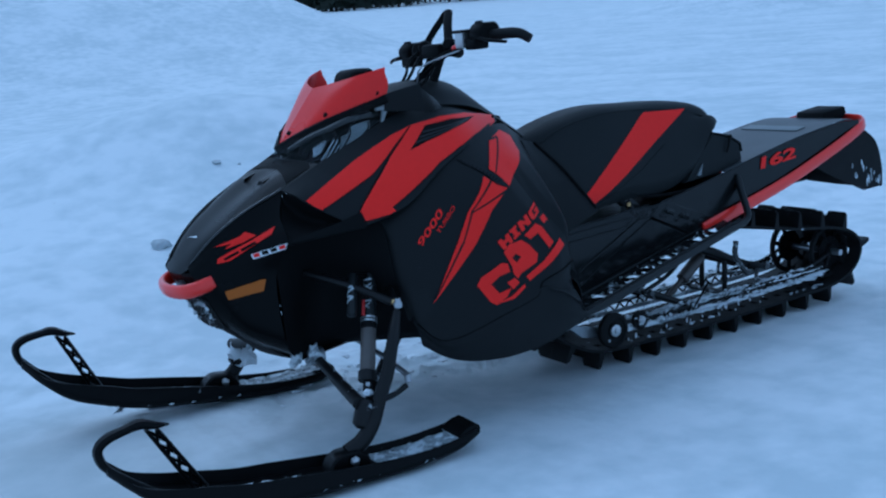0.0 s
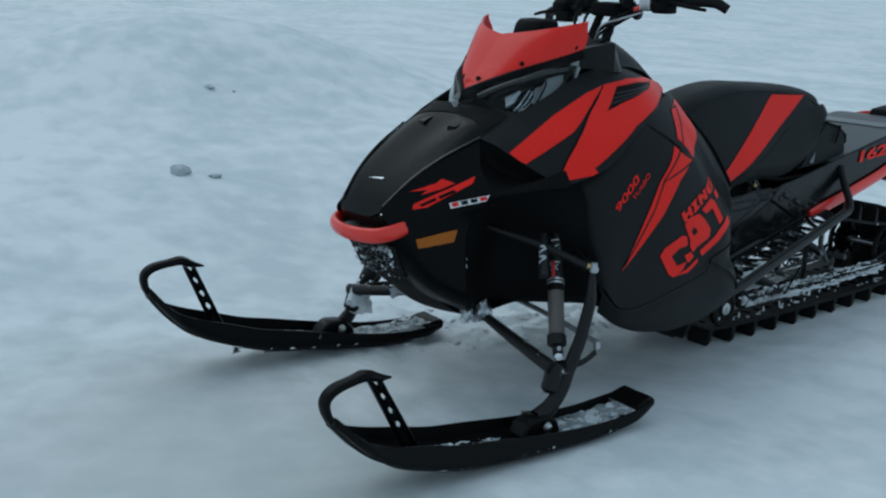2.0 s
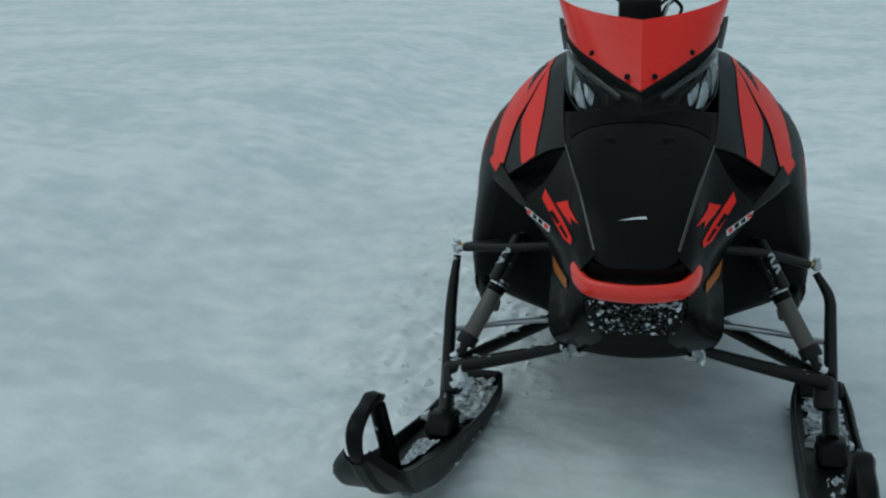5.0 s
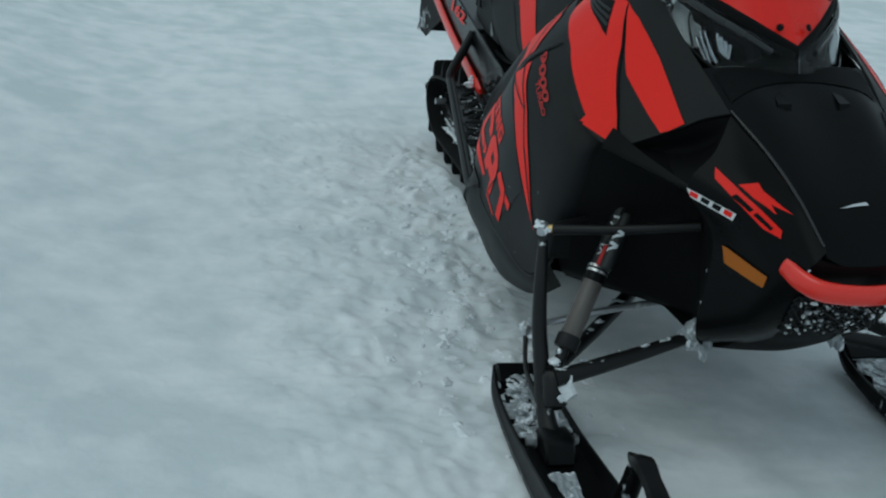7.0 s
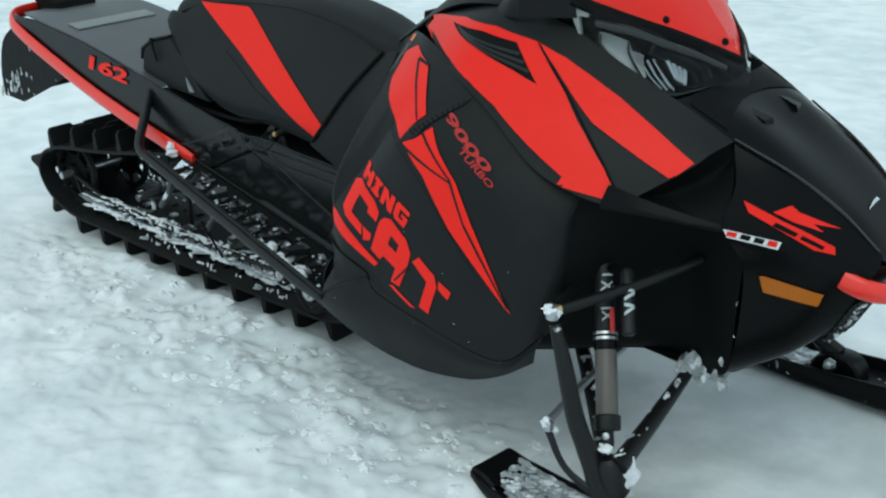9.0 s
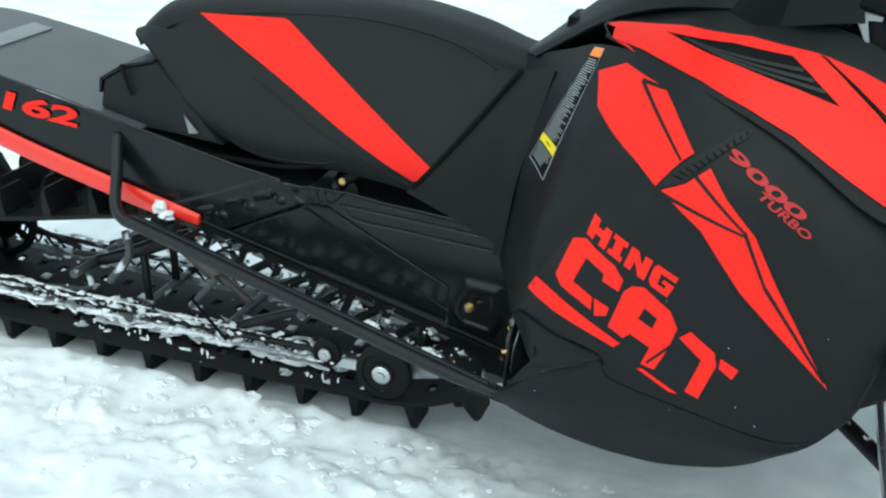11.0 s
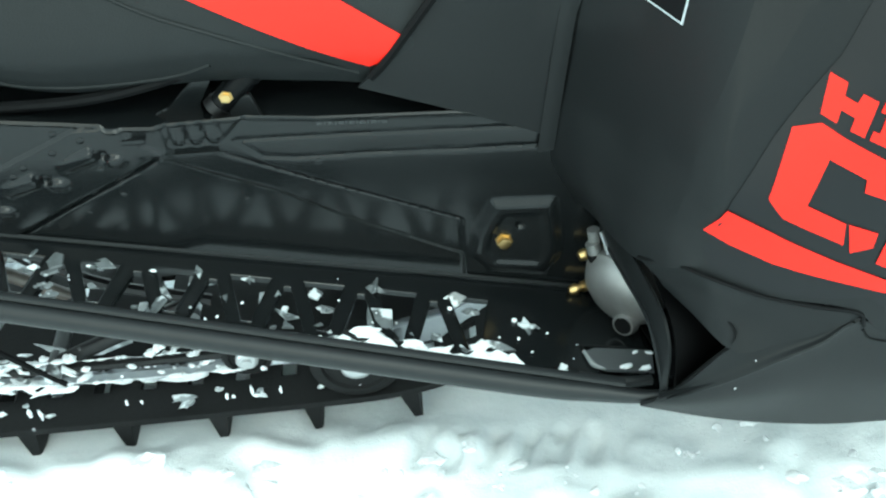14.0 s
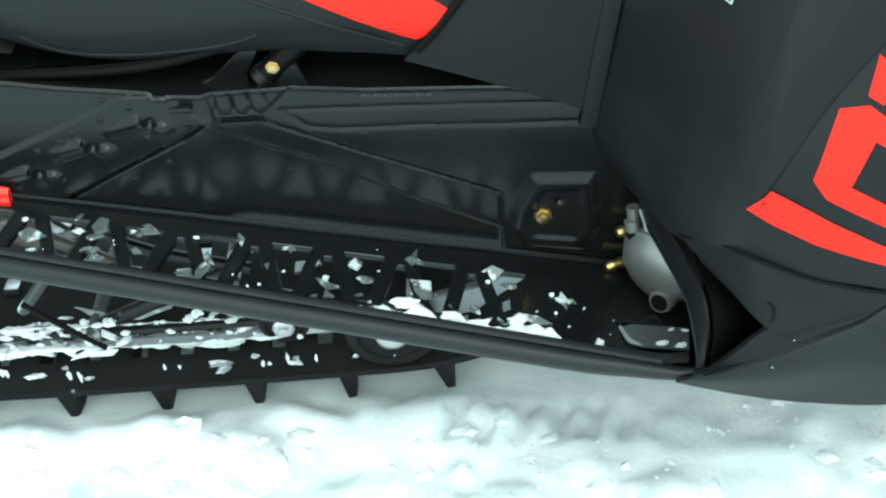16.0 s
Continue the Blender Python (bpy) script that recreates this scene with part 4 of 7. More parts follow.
for side in (1, -1):
    part("footwell_floor", grid_shell(surface([[(-0.965, 0.215, 0.252), (-0.80, 0.215, 0.232)], [(-0.960, 0.30, 0.262), (-0.80, 0.31, 0.246)], [(-0.950, 0.380, 0.272), (-0.82, 0.385, 0.256)]], 10, 8, side), 0.004, inward=Vector((-0.9, 0, 0))), M_TUNNEL, sled, "glossy black footwell floor")
    spot = [(-0.932, 0.671), (-0.925, 0.782), (-0.913, 0.811), (-0.859, 0.779), (-0.853, 0.58), (-0.919, 0.623)]
    at = [board_at(x, f) for x, f in spot]
    pocket = bmesh.new()
    top, low = ([pocket.verts.new((x, side * y, z + dz)) for (x, _), (y, z) in zip(spot, at)] for dz in (0.0030, 0.0))
    pocket.faces.new(top)
    for k in range(len(spot)):
        pocket.faces.new((top[k], low[k], low[(k + 1) % len(spot)], top[(k + 1) % len(spot)]))
    bmesh.ops.recalc_face_normals(pocket, faces=pocket.faces)
    # plate's grey stands for its sheen; the pale strip is the bevel's highlight
    plate = part("pocket_plate", pocket, M_DECK, sled, "grey plate at the front of the running board, sheen in its colour")
    part("plate_highlight", tube([(x, side * y, z + 0.004) for (x, _), (y, z) in zip(spot[:3], at[:3])], [0.0022, 0.0030, 0.0012], 8, n=14), M_STRIP, plate, "bevel highlight drawn as a pale strip")
    for k, (u, v) in enumerate(((0.55, 0.92), (0.85, 0.9), (0.75, 0.12), (0.95, 0.15))):
        p = Vector((spot[0][0], *at[0])).lerp(Vector((spot[4][0], *at[4])), u).lerp(Vector((spot[1][0], *at[1])).lerp(Vector((spot[3][0], *at[3])), u), v)
        part("plate_snow", flake(None, (p.x, side * p.y, p.z + 0.004), 0.0055 if k < 2 else 0.003, 1.3, 0.6, 0.5, random.Random(30 + k)), M_SNOWBIT, plate, "bit of snow")
# added dark box inside the body, keeps bright snow from showing through
part("bay_blocker", box((-0.80, -0.21, 0.25), (-0.52, 0.21, 0.62), 0.02), M_DARK, sled)

# ---- footwell: muffler and blade ----
for side in (-1, 1):
    part("footwell_wall", grid_shell(surface([[(-0.80, 0.14, 0.55), (-0.72, 0.44, 0.50)], [(-0.80, 0.14, 0.24), (-0.72, 0.42, 0.25)]], 6, 6, side), 0.004, inward=Vector((0, 0, 0.4))), M_DARK, sled)
    front = [(-0.897, 0.209, 0.379), (-0.893, 0.235, 0.357), (-0.883, 0.300, 0.361), (-0.872, 0.372, 0.364), (-0.866, 0.414, 0.330), (-0.865, 0.420, 0.311)]
    back = [(-0.896, 0.219, 0.386), (-0.884, 0.297, 0.404), (-0.873, 0.367, 0.407), (-0.867, 0.408, 0.402), (-0.864, 0.430, 0.372), (-0.864, 0.430, 0.320)]
    mid = [tuple((Vector(a) + Vector(b)) / 2 + Vector((-0.004, 0, 0.0))) for a, b in zip(front, back)]
    part("toe_guard", grid_shell(surface([front, mid, back], 24, 6, side), 0.003, inward=Vector((-0.6, 0.2 * side, 0.3))), M_BLACK, sled, "black toe guard blade")
    part("guard_rim", tube([(x, y * side, z) for x, y, z in front], 0.0028, 6, n=30), M_TUBE, sled)
    part("footwell_liner", grid_shell(surface([[(-0.90, 0.205, 0.40), (-0.86, 0.30, 0.43), (-0.80, 0.44, 0.455)], [(-0.84, 0.20, 0.36), (-0.79, 0.30, 0.37), (-0.75, 0.44, 0.39)], [(-0.87, 0.20, 0.255), (-0.82, 0.30, 0.262), (-0.80, 0.41, 0.272)]], 10, 10, side), 0.003, inward=Vector((0.2, 0.2 * side, 0.4))), M_DARK, sled, "black footwell liner")
# added dark sheet: stands for the shade inside the open toe cavity
for side in (-1, 1):
    inner = [(-0.880, 0.262, 0.392), (-0.868, 0.315, 0.404), (-0.860, 0.372, 0.398), (-0.856, 0.408, 0.388), (-0.854, 0.424, 0.360), (-0.854, 0.424, 0.305)]
    deep = [(-0.840, 0.250, 0.395), (-0.780, 0.285, 0.380), (-0.735, 0.325, 0.360), (-0.725, 0.340, 0.335), (-0.735, 0.345, 0.310), (-0.790, 0.355, 0.285)]
    edge = [(-0.872, 0.300, 0.404), (-0.853, 0.350, 0.420), (-0.826, 0.420, 0.428), (-0.810, 0.452, 0.418), (-0.828, 0.440, 0.372), (-0.857, 0.412, 0.300)]
    part("cavity_fill", grid_shell(surface([inner, deep, edge], 24, 10, side), 0.002, inward=Vector((-0.6, 0.2 * side, 0.3))), M_DARK, sled, "dark sheet added to fill the shaded toe cavity")
muf = part("muffler", lathe([(0, 0.012), (0.003, 0.027), (0.010, 0.040), (0.020, 0.048), (0.022, 0.0485), (0.026, 0.052), (0.033, 0.052), (0.036, 0.050), (0.12, 0.050)], (-0.898, -0.270, 0.296), (-0.80, -0.19, 0.325), 36), M_MUFF, sled, "dull aluminised muffler can")
oa, ob_ = Vector((-0.882, -0.292, 0.281)), Vector((-0.842, -0.236, 0.268))
part("outlet", lathe([(0, 0.0105), (0.0, 0.0125), (0.002, 0.0135), (0.006, 0.0135), (0.009, 0.0155), (0.013, 0.0155), (0.016, 0.0135), (0.04, 0.0135), (0.04, 0.010)], oa, ob_, 20), M_MUFF, muf)
part("outlet_bore", lathe([(-0.0006, 0.002), (-0.0006, 0.0105), (0.02, 0.0105)], oa, ob_, 16), M_DARK, muf)
part("stub_pipe", tube([(-0.908, -0.226, 0.352), (-0.903, -0.232, 0.330)], 0.0085, 12), M_MUFF, sled, "short grey pipe stub")
part("stub_ring", lathe([(0, 0.0095), (0.004, 0.0100), (0.008, 0.0095)], (-0.905, -0.2305, 0.340), (-0.900, -0.236, 0.32), 14), M_DARK, sled)
part("guard_stay", tube([(-0.899, -0.232, 0.372), (-0.890, -0.250, 0.345), (-0.878, -0.282, 0.318)], 0.0028, 6, n=14), M_ROD, sled)
part("sensor", tube([(-0.906, -0.219, 0.366), (-0.903, -0.223, 0.338)], 0.0075, 10), M_MUFF, sled)
for a, b in (((-0.921, -0.214, 0.322), (-0.88, -0.20, 0.326)), ((-0.931, -0.212, 0.266), (-0.89, -0.20, 0.27))):
    part("fitting", lathe([(0, 0.005), (0.004, 0.007), (0.010, 0.007), (0.010, 0.005), (0.016, 0.005), (0.016, 0.007), (0.03, 0.007)], a, b, 12), M_GOLD, sled)

# ---- subframe strut under the seat ----
for side in (1, -1):
    part("seat_strut", tube([(-1.306, side * 0.168, 0.537), (-1.215, side * 0.150, 0.615)], 0.0135, 16), M_HOOD, sled, "black subframe strut")
    part("strut_collar", tube([(-1.309, side * 0.169, 0.534), (-1.301, side * 0.167, 0.541)], 0.0155, 14), M_ARM, sled)
    part("strut_bolt", lathe([(0, 0.0078), (0.002, 0.0078), (0.002, 0.0054), (0.005, 0.0054)], (-1.292, side * 0.178, 0.556), (-1.292, side, 0.556), 6), M_GOLD, sled, "yellow zinc-plated bolt")
    part("strut_bracket", prism([(-1.378, 0.528), (-1.360, 0.535), (-1.304, 0.592), (-1.296, 0.588), (-1.325, 0.540), (-1.322, 0.522)], side * 0.160 - 0.003, side * 0.160 + 0.003, "y", 0.001), M_TUNNEL, sled)
    part("strut_foot", prism([(-1.320, 0.522), (-1.300, 0.535), (-1.275, 0.552), (-1.268, 0.552), (-1.258, 0.520)], side * 0.170 - 0.004, side * 0.170 + 0.004, "y", 0.001), M_TUBE, sled)
    part("seat_hose", tube([(-1.60, side * 0.168, 0.560), (-1.45, side * 0.172, 0.562), (-1.36, side * 0.170, 0.575), (-1.30, side * 0.166, 0.592)], 0.006, 8, n=24), M_DARK, sled)

# ---- belt with lugs ----
LOOP = [(-1.02, 0.115), (-1.13, 0.070), (-1.30, 0.058), (-1.70, 0.052), (-2.10, 0.056), (-2.33, 0.064), (-2.45, 0.108), (-2.497, 0.182), (-2.457, 0.246), (-2.35, 0.287), (-2.10, 0.326), (-1.80, 0.386), (-1.50, 0.435), (-1.20, 0.425), (-1.00, 0.41), (-0.92, 0.36), (-0.90, 0.27), (-0.94, 0.18)]


def loop_at(points, count):
    p = [Vector((x, 0, z)) for x, z in points]
    q = p[-2:] + p + p[:3]
    raw = [cat(q, 2 + len(p) * k / 600) for k in range(601)]
    s = [0]
    for a, b in zip(raw, raw[1:]):
        s.append(s[-1] + (b - a).length)
    out, j = [], 0
    for k in range(count):
        want = s[-1] * k / count
        while s[j + 1] < want:
            j += 1
        f = (want - s[j]) / (s[j + 1] - s[j])
        out.append(raw[j].lerp(raw[j + 1], f))
    return out, s[-1]


BELT_Y = (-0.172, -0.116, -0.086, -0.03, 0.03, 0.086, 0.116, 0.172)
belt_pts, belt_len = loop_at(LOOP, 162)
bm = bmesh.new()
rings = []
for k, p in enumerate(belt_pts):
    t = (belt_pts[(k + 1) % 162] - belt_pts[k - 1]).normalized()
    nrm = Vector((t.z, 0, -t.x))
    if nrm.dot(p - Vector((-1.7, 0, 0.21))) < 0:
        nrm = -nrm
    rings.append([[bm.verts.new(p + nrm * h + Vector((0, y, 0))) for y in BELT_Y] for h in (0.005, -0.005)])
for k, (u, v) in enumerate(zip(rings, rings[1:] + rings[:1])):
    for c in range(len(BELT_Y) - 1):
        open_here = k % 3 == 1 and c in (1, 5)
        if not open_here:
            bm.faces.new((u[0][c], u[0][c + 1], v[0][c + 1], v[0][c]))
            bm.faces.new((u[1][c], v[1][c], v[1][c + 1], u[1][c + 1]))
        for e, n_open in ((c, k % 3 == 1 and c - 1 in (1, 5)), (c + 1, k % 3 == 1 and c + 1 in (1, 5))):
            if open_here and e in (c, c + 1):
                bm.faces.new((u[0][e], v[0][e], v[1][e], u[1][e]))
        if open_here:
            bm.faces.new((u[0][c], u[0][c + 1], u[1][c + 1], u[1][c]))
            bm.faces.new((v[0][c], v[0][c + 1], v[1][c + 1], v[1][c]))
    for e in (0, len(BELT_Y) - 1):
        bm.faces.new((u[0][e], v[0][e], v[1][e], u[1][e]))
belt = part("track_belt", bm, M_RUBBER, sled, "black rubber drive belt with tall paddle lugs")


def lug_mesh(spans):
    b = None
    for y0, y1 in spans:
        c = (y1 - y0) / 5
        prof = [(y0 - 0.004, 0.0), (y0, 0.055), (y0 + c * 0.5, 0.066), (y1 - c * 0.5, 0.066), (y1, 0.055), (y1 + 0.004, 0.0)]
        q = bmesh.new()
        front = [q.verts.new((0.012 if z < 0.01 else 0.004, y, z)) for y, z in prof]
        back = [q.verts.new((-0.014 if z < 0.01 else -0.006, y, z)) for y, z in prof]
        q.faces.new(front)
        q.faces.new(list(reversed(back)))
        for k in range(len(prof)):
            j = (k + 1) % len(prof)
            q.faces.new((front[k], back[k], back[j], front[j]))
        b = merge(b, q)
    bmesh.ops.recalc_face_normals(b, faces=b.faces)
    me = bpy.data.meshes.new("lug")
    b.to_mesh(me)
    b.free()
    me.materials.append(M_LUG)
    return me


LUGS = ((lug_mesh([(-0.166, -0.075)]), lug_mesh([(0.075, 0.166)])), (lug_mesh([(-0.085, 0.085)]),))
for k in range(54):
    i = k * 3
    p, t = belt_pts[i], (belt_pts[(i + 1) % 162] - belt_pts[i - 1]).normalized()
    nrm = Vector((t.z, 0, -t.x))
    if nrm.dot(p - Vector((-1.7, 0, 0.21))) < 0:
        nrm = -nrm
    x = t if (t.cross(nrm)).y * -1 > 0 else -t
    for me in LUGS[k % 2]:
        ob = new("lug", me)
        ob.parent = belt
        ob.matrix_local = Matrix(((x.x, 0, nrm.x, p.x), (0, 1, 0, 0), (x.z, 0, nrm.z, p.z), (0, 0, 0, 1)))

# ---- skid: rails, wheels, arms ----
for side in (1, -1):
    rp = [(-1.02, 0.175), (-1.09, 0.118), (-1.18, 0.098), (-1.40, 0.092), (-1.90, 0.088), (-2.30, 0.098), (-2.36, 0.112), (-2.30, 0.116), (-1.90, 0.101), (-1.40, 0.106), (-1.18, 0.135), (-1.08, 0.16), (-1.03, 0.195)]
    part("slide_rail", prism(rp, side * 0.118 - 0.008, side * 0.118 + 0.008, "y", 0.002), M_STEEL, sled, "snow-caked aluminium slide rail")
    part("rail_lip", tube([(-1.18, side * 0.130, 0.136), (-1.6, side * 0.130, 0.126), (-2.30, side * 0.130, 0.137)], 0.007, 8), M_ARM, sled)
    for k in range(17):
        x = -1.42 - k * 0.05
        part("rail_web", tube([(x, side * 0.118, 0.126), (x - 0.025, side * 0.118, 0.100), (x - 0.05, side * 0.118, 0.126)], 0.004, 6, smooth=False), M_ARM, sled)
    part("axle_bracket", tube([(-2.16, side * 0.118, 0.124), (-2.27, side * 0.118, 0.148), (-2.40, side * 0.118, 0.185)], 0.007, 8), M_ARM, sled)
    for k in range(3):
        x = -2.22 - k * 0.05
        part("bracket_web", tube([(x, side * 0.118, 0.134 + 0.013 * k), (x - 0.02, side * 0.118, 0.112), (x - 0.05, side * 0.118, 0.147 + 0.013 * k)], 0.0045, 6, smooth=False), M_ARM, sled)



def wheel(c, r, w, hub, side, label):
    a, b = (c[0], c[1] - w / 2 * side, c[2]), (c[0], c[1] + w / 2 * side, c[2])
    ob = part("idler_wheel", lathe([(0, r * 0.35), (0, r * 0.9), (w * 0.15, r), (w * 0.85, r), (w, r * 0.9), (w, r * 0.76), (w * 0.8, r * 0.72), (w * 0.8, r * 0.45), (w, r * 0.4), (w, 0.004)], a, b, 28), M_RUBBER, sled, label)
    part("hub", lathe([(0, hub), (0.006, hub), (0.009, hub * 0.8), (0.009, hub * 0.5), (0.013, hub * 0.45), (0.014, 0.002)], b, (b[0], b[1] + side, b[2]), 18), M_ALU, ob, "bright hub cap")
    return ob


def spoked_wheel(c, r, w, label):
    c = Vector(c)
    circle = [c + Vector((math.cos(q) * r, 0, math.sin(q) * r)) for q in (2 * math.pi * k / 24 for k in range(24))]
    ob = part("rear_wheel", tube(circle, 0.011, 8, n=48, closed=True, squash=(w / 0.022, 1)), M_RUBBER, sled, label)
    for k in range(7):
        q = 2 * math.pi * k / 7 + 0.3
        part("spoke", tube([c, c + Vector((math.cos(q) * r, 0, math.sin(q) * r))], 0.009, 6), M_DARK, ob)
    part("hub", lathe([(-0.02, 0.010), (-0.02, 0.026), (-0.008, 0.032), (-0.006, r * 0.62), (0.006, r * 0.62), (0.008, 0.032), (0.02, 0.026), (0.02, 0.010)], c, c + Vector((0, 1, 0)), 24), M_DARK, ob)


for side in (1, -1):
    wheel((-1.201, side * 0.158, 0.128), 0.062, 0.024, 0.021, side, "black idler wheel with bright hub")
    wheel((-1.345, side * 0.135, 0.130), 0.034, 0.016, 0.015, side, "small black bogie wheel")
    spoked_wheel((-2.385, side * 0.100, 0.180), 0.100, 0.022, "large spoked rear idler wheel")
    part("torque_arm", tube([(-2.02, side * 0.06, 0.180), (-1.885, side * 0.06, 0.235), (-1.77, side * 0.06, 0.290), (-1.62, side * 0.06, 0.350)], [0.012, 0.016, 0.018, 0.015], 10), M_ARM, sled, "black skid torque arm")
    part("upright_link", tube([(-1.848, side * 0.06, 0.25), (-1.84, side * 0.06, 0.112)], 0.010, 8), M_ARM, sled)
    part("link", tube([(-1.985, side * 0.10, 0.205), (-1.977, side * 0.10, 0.145), (-2.08, side * 0.10, 0.126), (-2.196, side * 0.10, 0.114)], 0.007, 8, n=24), M_SNOWROD, sled, "dark link rod dusted with snow")
    part("front_arm", tube([(-1.405, side * 0.12, 0.216), (-1.594, side * 0.12, 0.130)], 0.011, 10), M_ARM, sled)
    part("front_rod", tube([(-1.378, side * 0.12, 0.217), (-1.519, side * 0.12, 0.267), (-1.62, side * 0.11, 0.345)], 0.008, 8), M_ARM, sled)
for side in (1, -1):
    part("snowy_rod", tube([(-1.903, side * 0.12, 0.185), (-1.847, side * 0.12, 0.26), (-1.851, side * 0.12, 0.32)], 0.010, 8, n=16), M_SNOWROD, sled, "snow-covered skid rod")
    if side < 0:
        part("snowy_rod", tube([(-1.69, side * 0.12, 0.165), (-1.62, side * 0.12, 0.25)], 0.008, 8), M_SNOWROD, sled)
    part("limiter_strap", tube([(-1.672, side * 0.150, 0.205), (-1.63, side * 0.15, 0.16), (-1.585, side * 0.15, 0.116)], 0.004, 6), M_DARK, sled)
for x in (-2.213, -2.07, -1.926, -1.773, -1.632, -1.518, -1.34, -1.171):
    part("belt_clip", box((x - 0.011, 0.028, 0.057), (x + 0.011, 0.052, 0.068), 0.002), M_ALU, belt, "bright steel clip")
part("axle", tube([(-2.385, -0.16, 0.180), (-2.385, 0.16, 0.180)], 0.012, 10), M_ROD, sled)
for x, z in ((-1.62, 0.35), (-1.40, 0.216), (-1.60, 0.13), (-1.98, 0.20), (-1.84, 0.115)):
    part("cross_shaft", tube([(x, -0.15, z), (x, 0.15, z)], 0.011, 10), M_SNOWROD, sled, "dark cross shaft dusted with snow")
part("skid_shock", lathe([(0, 0.010), (0.10, 0.010), (0.10, 0.024), (0.22, 0.024), (0.23, 0.012), (0.27, 0.012)], (-1.60, 0.0, 0.135), (-1.84, 0.0, 0.30), 16), M_SHOCK, sled)

# ---- skis ----
def ski(side, origin, yaw, pitch, label):
    s = new("ski")
    s.parent = sled
    s["label"] = label
    m = Matrix.Translation(origin) @ pose(0, 0, 0, 0, 0, yaw) @ pose(0, 0, 0, 0, -pitch, 0)
    prof = [(-0.378, 0.048), (-0.30, 0.022), (-0.17, 0.008), (0.0, 0.006), (0.196, 0.013), (0.30, 0.022), (0.40, 0.044), (0.500, 0.077), (0.575, 0.130), (0.636, 0.192)]
    wid = [0.062, 0.077, 0.080, 0.081, 0.081, 0.080, 0.078, 0.081, 0.074, 0.026]
    hgt = [0.020, 0.030, 0.036, 0.048, 0.062, 0.064, 0.063, 0.050, 0.024, 0.012]
    c = curve([(x, z, 0) for x, z in prof], 48)
    wv = curve([(a, b, 0) for a, b in zip(wid, hgt)], 48)
    rings_ = []
    for p, q in zip(c, wv):
        w, h = q.x, q.y
        sec = [(-w, 0.006), (-w * 0.9, -0.002), (-0.02, -0.002), (-0.010, -0.012), (0.010, -0.012), (0.02, -0.002), (w * 0.9, -0.002), (w, 0.006), (w, 0.018), (w * 0.97, 0.022), (w * 0.92, h * 0.95), (w * 0.89, h), (w * 0.83, h), (w * 0.76, h * 0.45), (-w * 0.76, h * 0.45), (-w * 0.83, h), (-w * 0.89, h), (-w * 0.92, h * 0.95), (-w * 0.97, 0.022), (-w, 0.018)]
        rings_.append([m @ Vector((p.x, y, p.y + z)) for y, z in sec])
    part("ski_body", rings_loft(rings_), M_SKI, s, "black plastic ski with snow on its top", sharp=30)
    loop = [(0.50, 0.088), (0.565, 0.138), (0.612, 0.176), (0.640, 0.206), (0.648, 0.244), (0.624, 0.268), (0.575, 0.281), (0.540, 0.287), (0.505, 0.276), (0.468, 0.270)]
    part("ski_loop", tube([m @ Vector((x, 0, z)) for x, z in loop], [0.008, 0.009, 0.010, 0.012, 0.0135, 0.014, 0.013, 0.015, 0.011, 0.003], 8, n=40, squash=(1.35, 0.95)), M_SKI, s, "black plastic ski loop handle")
    for top, foot in (((0.526, 0.268), (0.412, 0.064)), ((0.499, 0.264), (0.385, 0.070))):
        part("strut", tube([m @ Vector((top[0], 0, top[1])), m @ Vector((foot[0], 0, foot[1]))], 0.0055, 8, squash=(2.6, 1)), M_SKI, s)
    for k in range(5):
        for a, b in ((k, k + 1), (k + 1, k)):
            f0, f1 = Vector((0.526 - 0.114 * a / 5, 0, 0.268 - 0.204 * a / 5)), Vector((0.499 - 0.114 * b / 5, 0, 0.264 - 0.194 * b / 5))
            part("lattice", tube([m @ f0, m @ f1], 0.0044, 6, squash=(2.0, 1)), M_SKI, s)
    part("tail_cap", tail_cap(m), M_SKI, s)
    part("saddle", saddle_bm(m), M_SKI, s)
    part("ski_bolt", lathe([(0, 0.014), (0.004, 0.014), (0.004, 0.010), (0.010, 0.010), (0.011, 0.007)], m @ Vector((0, 0.040, 0.060)), m @ Vector((0, 1, 0.060)), 6), M_ALU, s, "bright ski bolt")
    part("ski_nut", lathe([(0, 0.017), (0.005, 0.017), (0.005, 0.012), (0.02, 0.012)], m @ Vector((0, -0.040, 0.060)), m @ Vector((0, -1, 0.060)), 6), M_ALU, s)
    part("runner", tube([m @ Vector((-0.25, 0, 0.004)), m @ Vector((0.0, 0, -0.008)), m @ Vector((0.25, 0, -0.006))], 0.007, 6), M_ROD, s, "steel runner bar")
    return s


def tail_cap(m):
    b = prism([(-0.388, 0.054), (-0.380, 0.076), (-0.345, 0.070), (-0.310, 0.050), (-0.345, 0.036)], -0.058, 0.058, "y", 0.006)
    b.transform(m)
    return b


def saddle_bm(m):
    b = prism([(-0.060, 0.03), (-0.046, 0.066), (-0.018, 0.082), (0.034, 0.082), (0.058, 0.066), (0.075, 0.036)], -0.032, 0.032, "y", 0.006)
    b.transform(m)
    return b


ski(1, (0.0, 0.463, 0.037), -3.6, 0.5, "black plastic ski with loop handle, turned slightly inwards")
ski(-1, (0.0, -0.463, 0.057), -6.0, 5.3, "black plastic ski with loop handle, caked with snow")

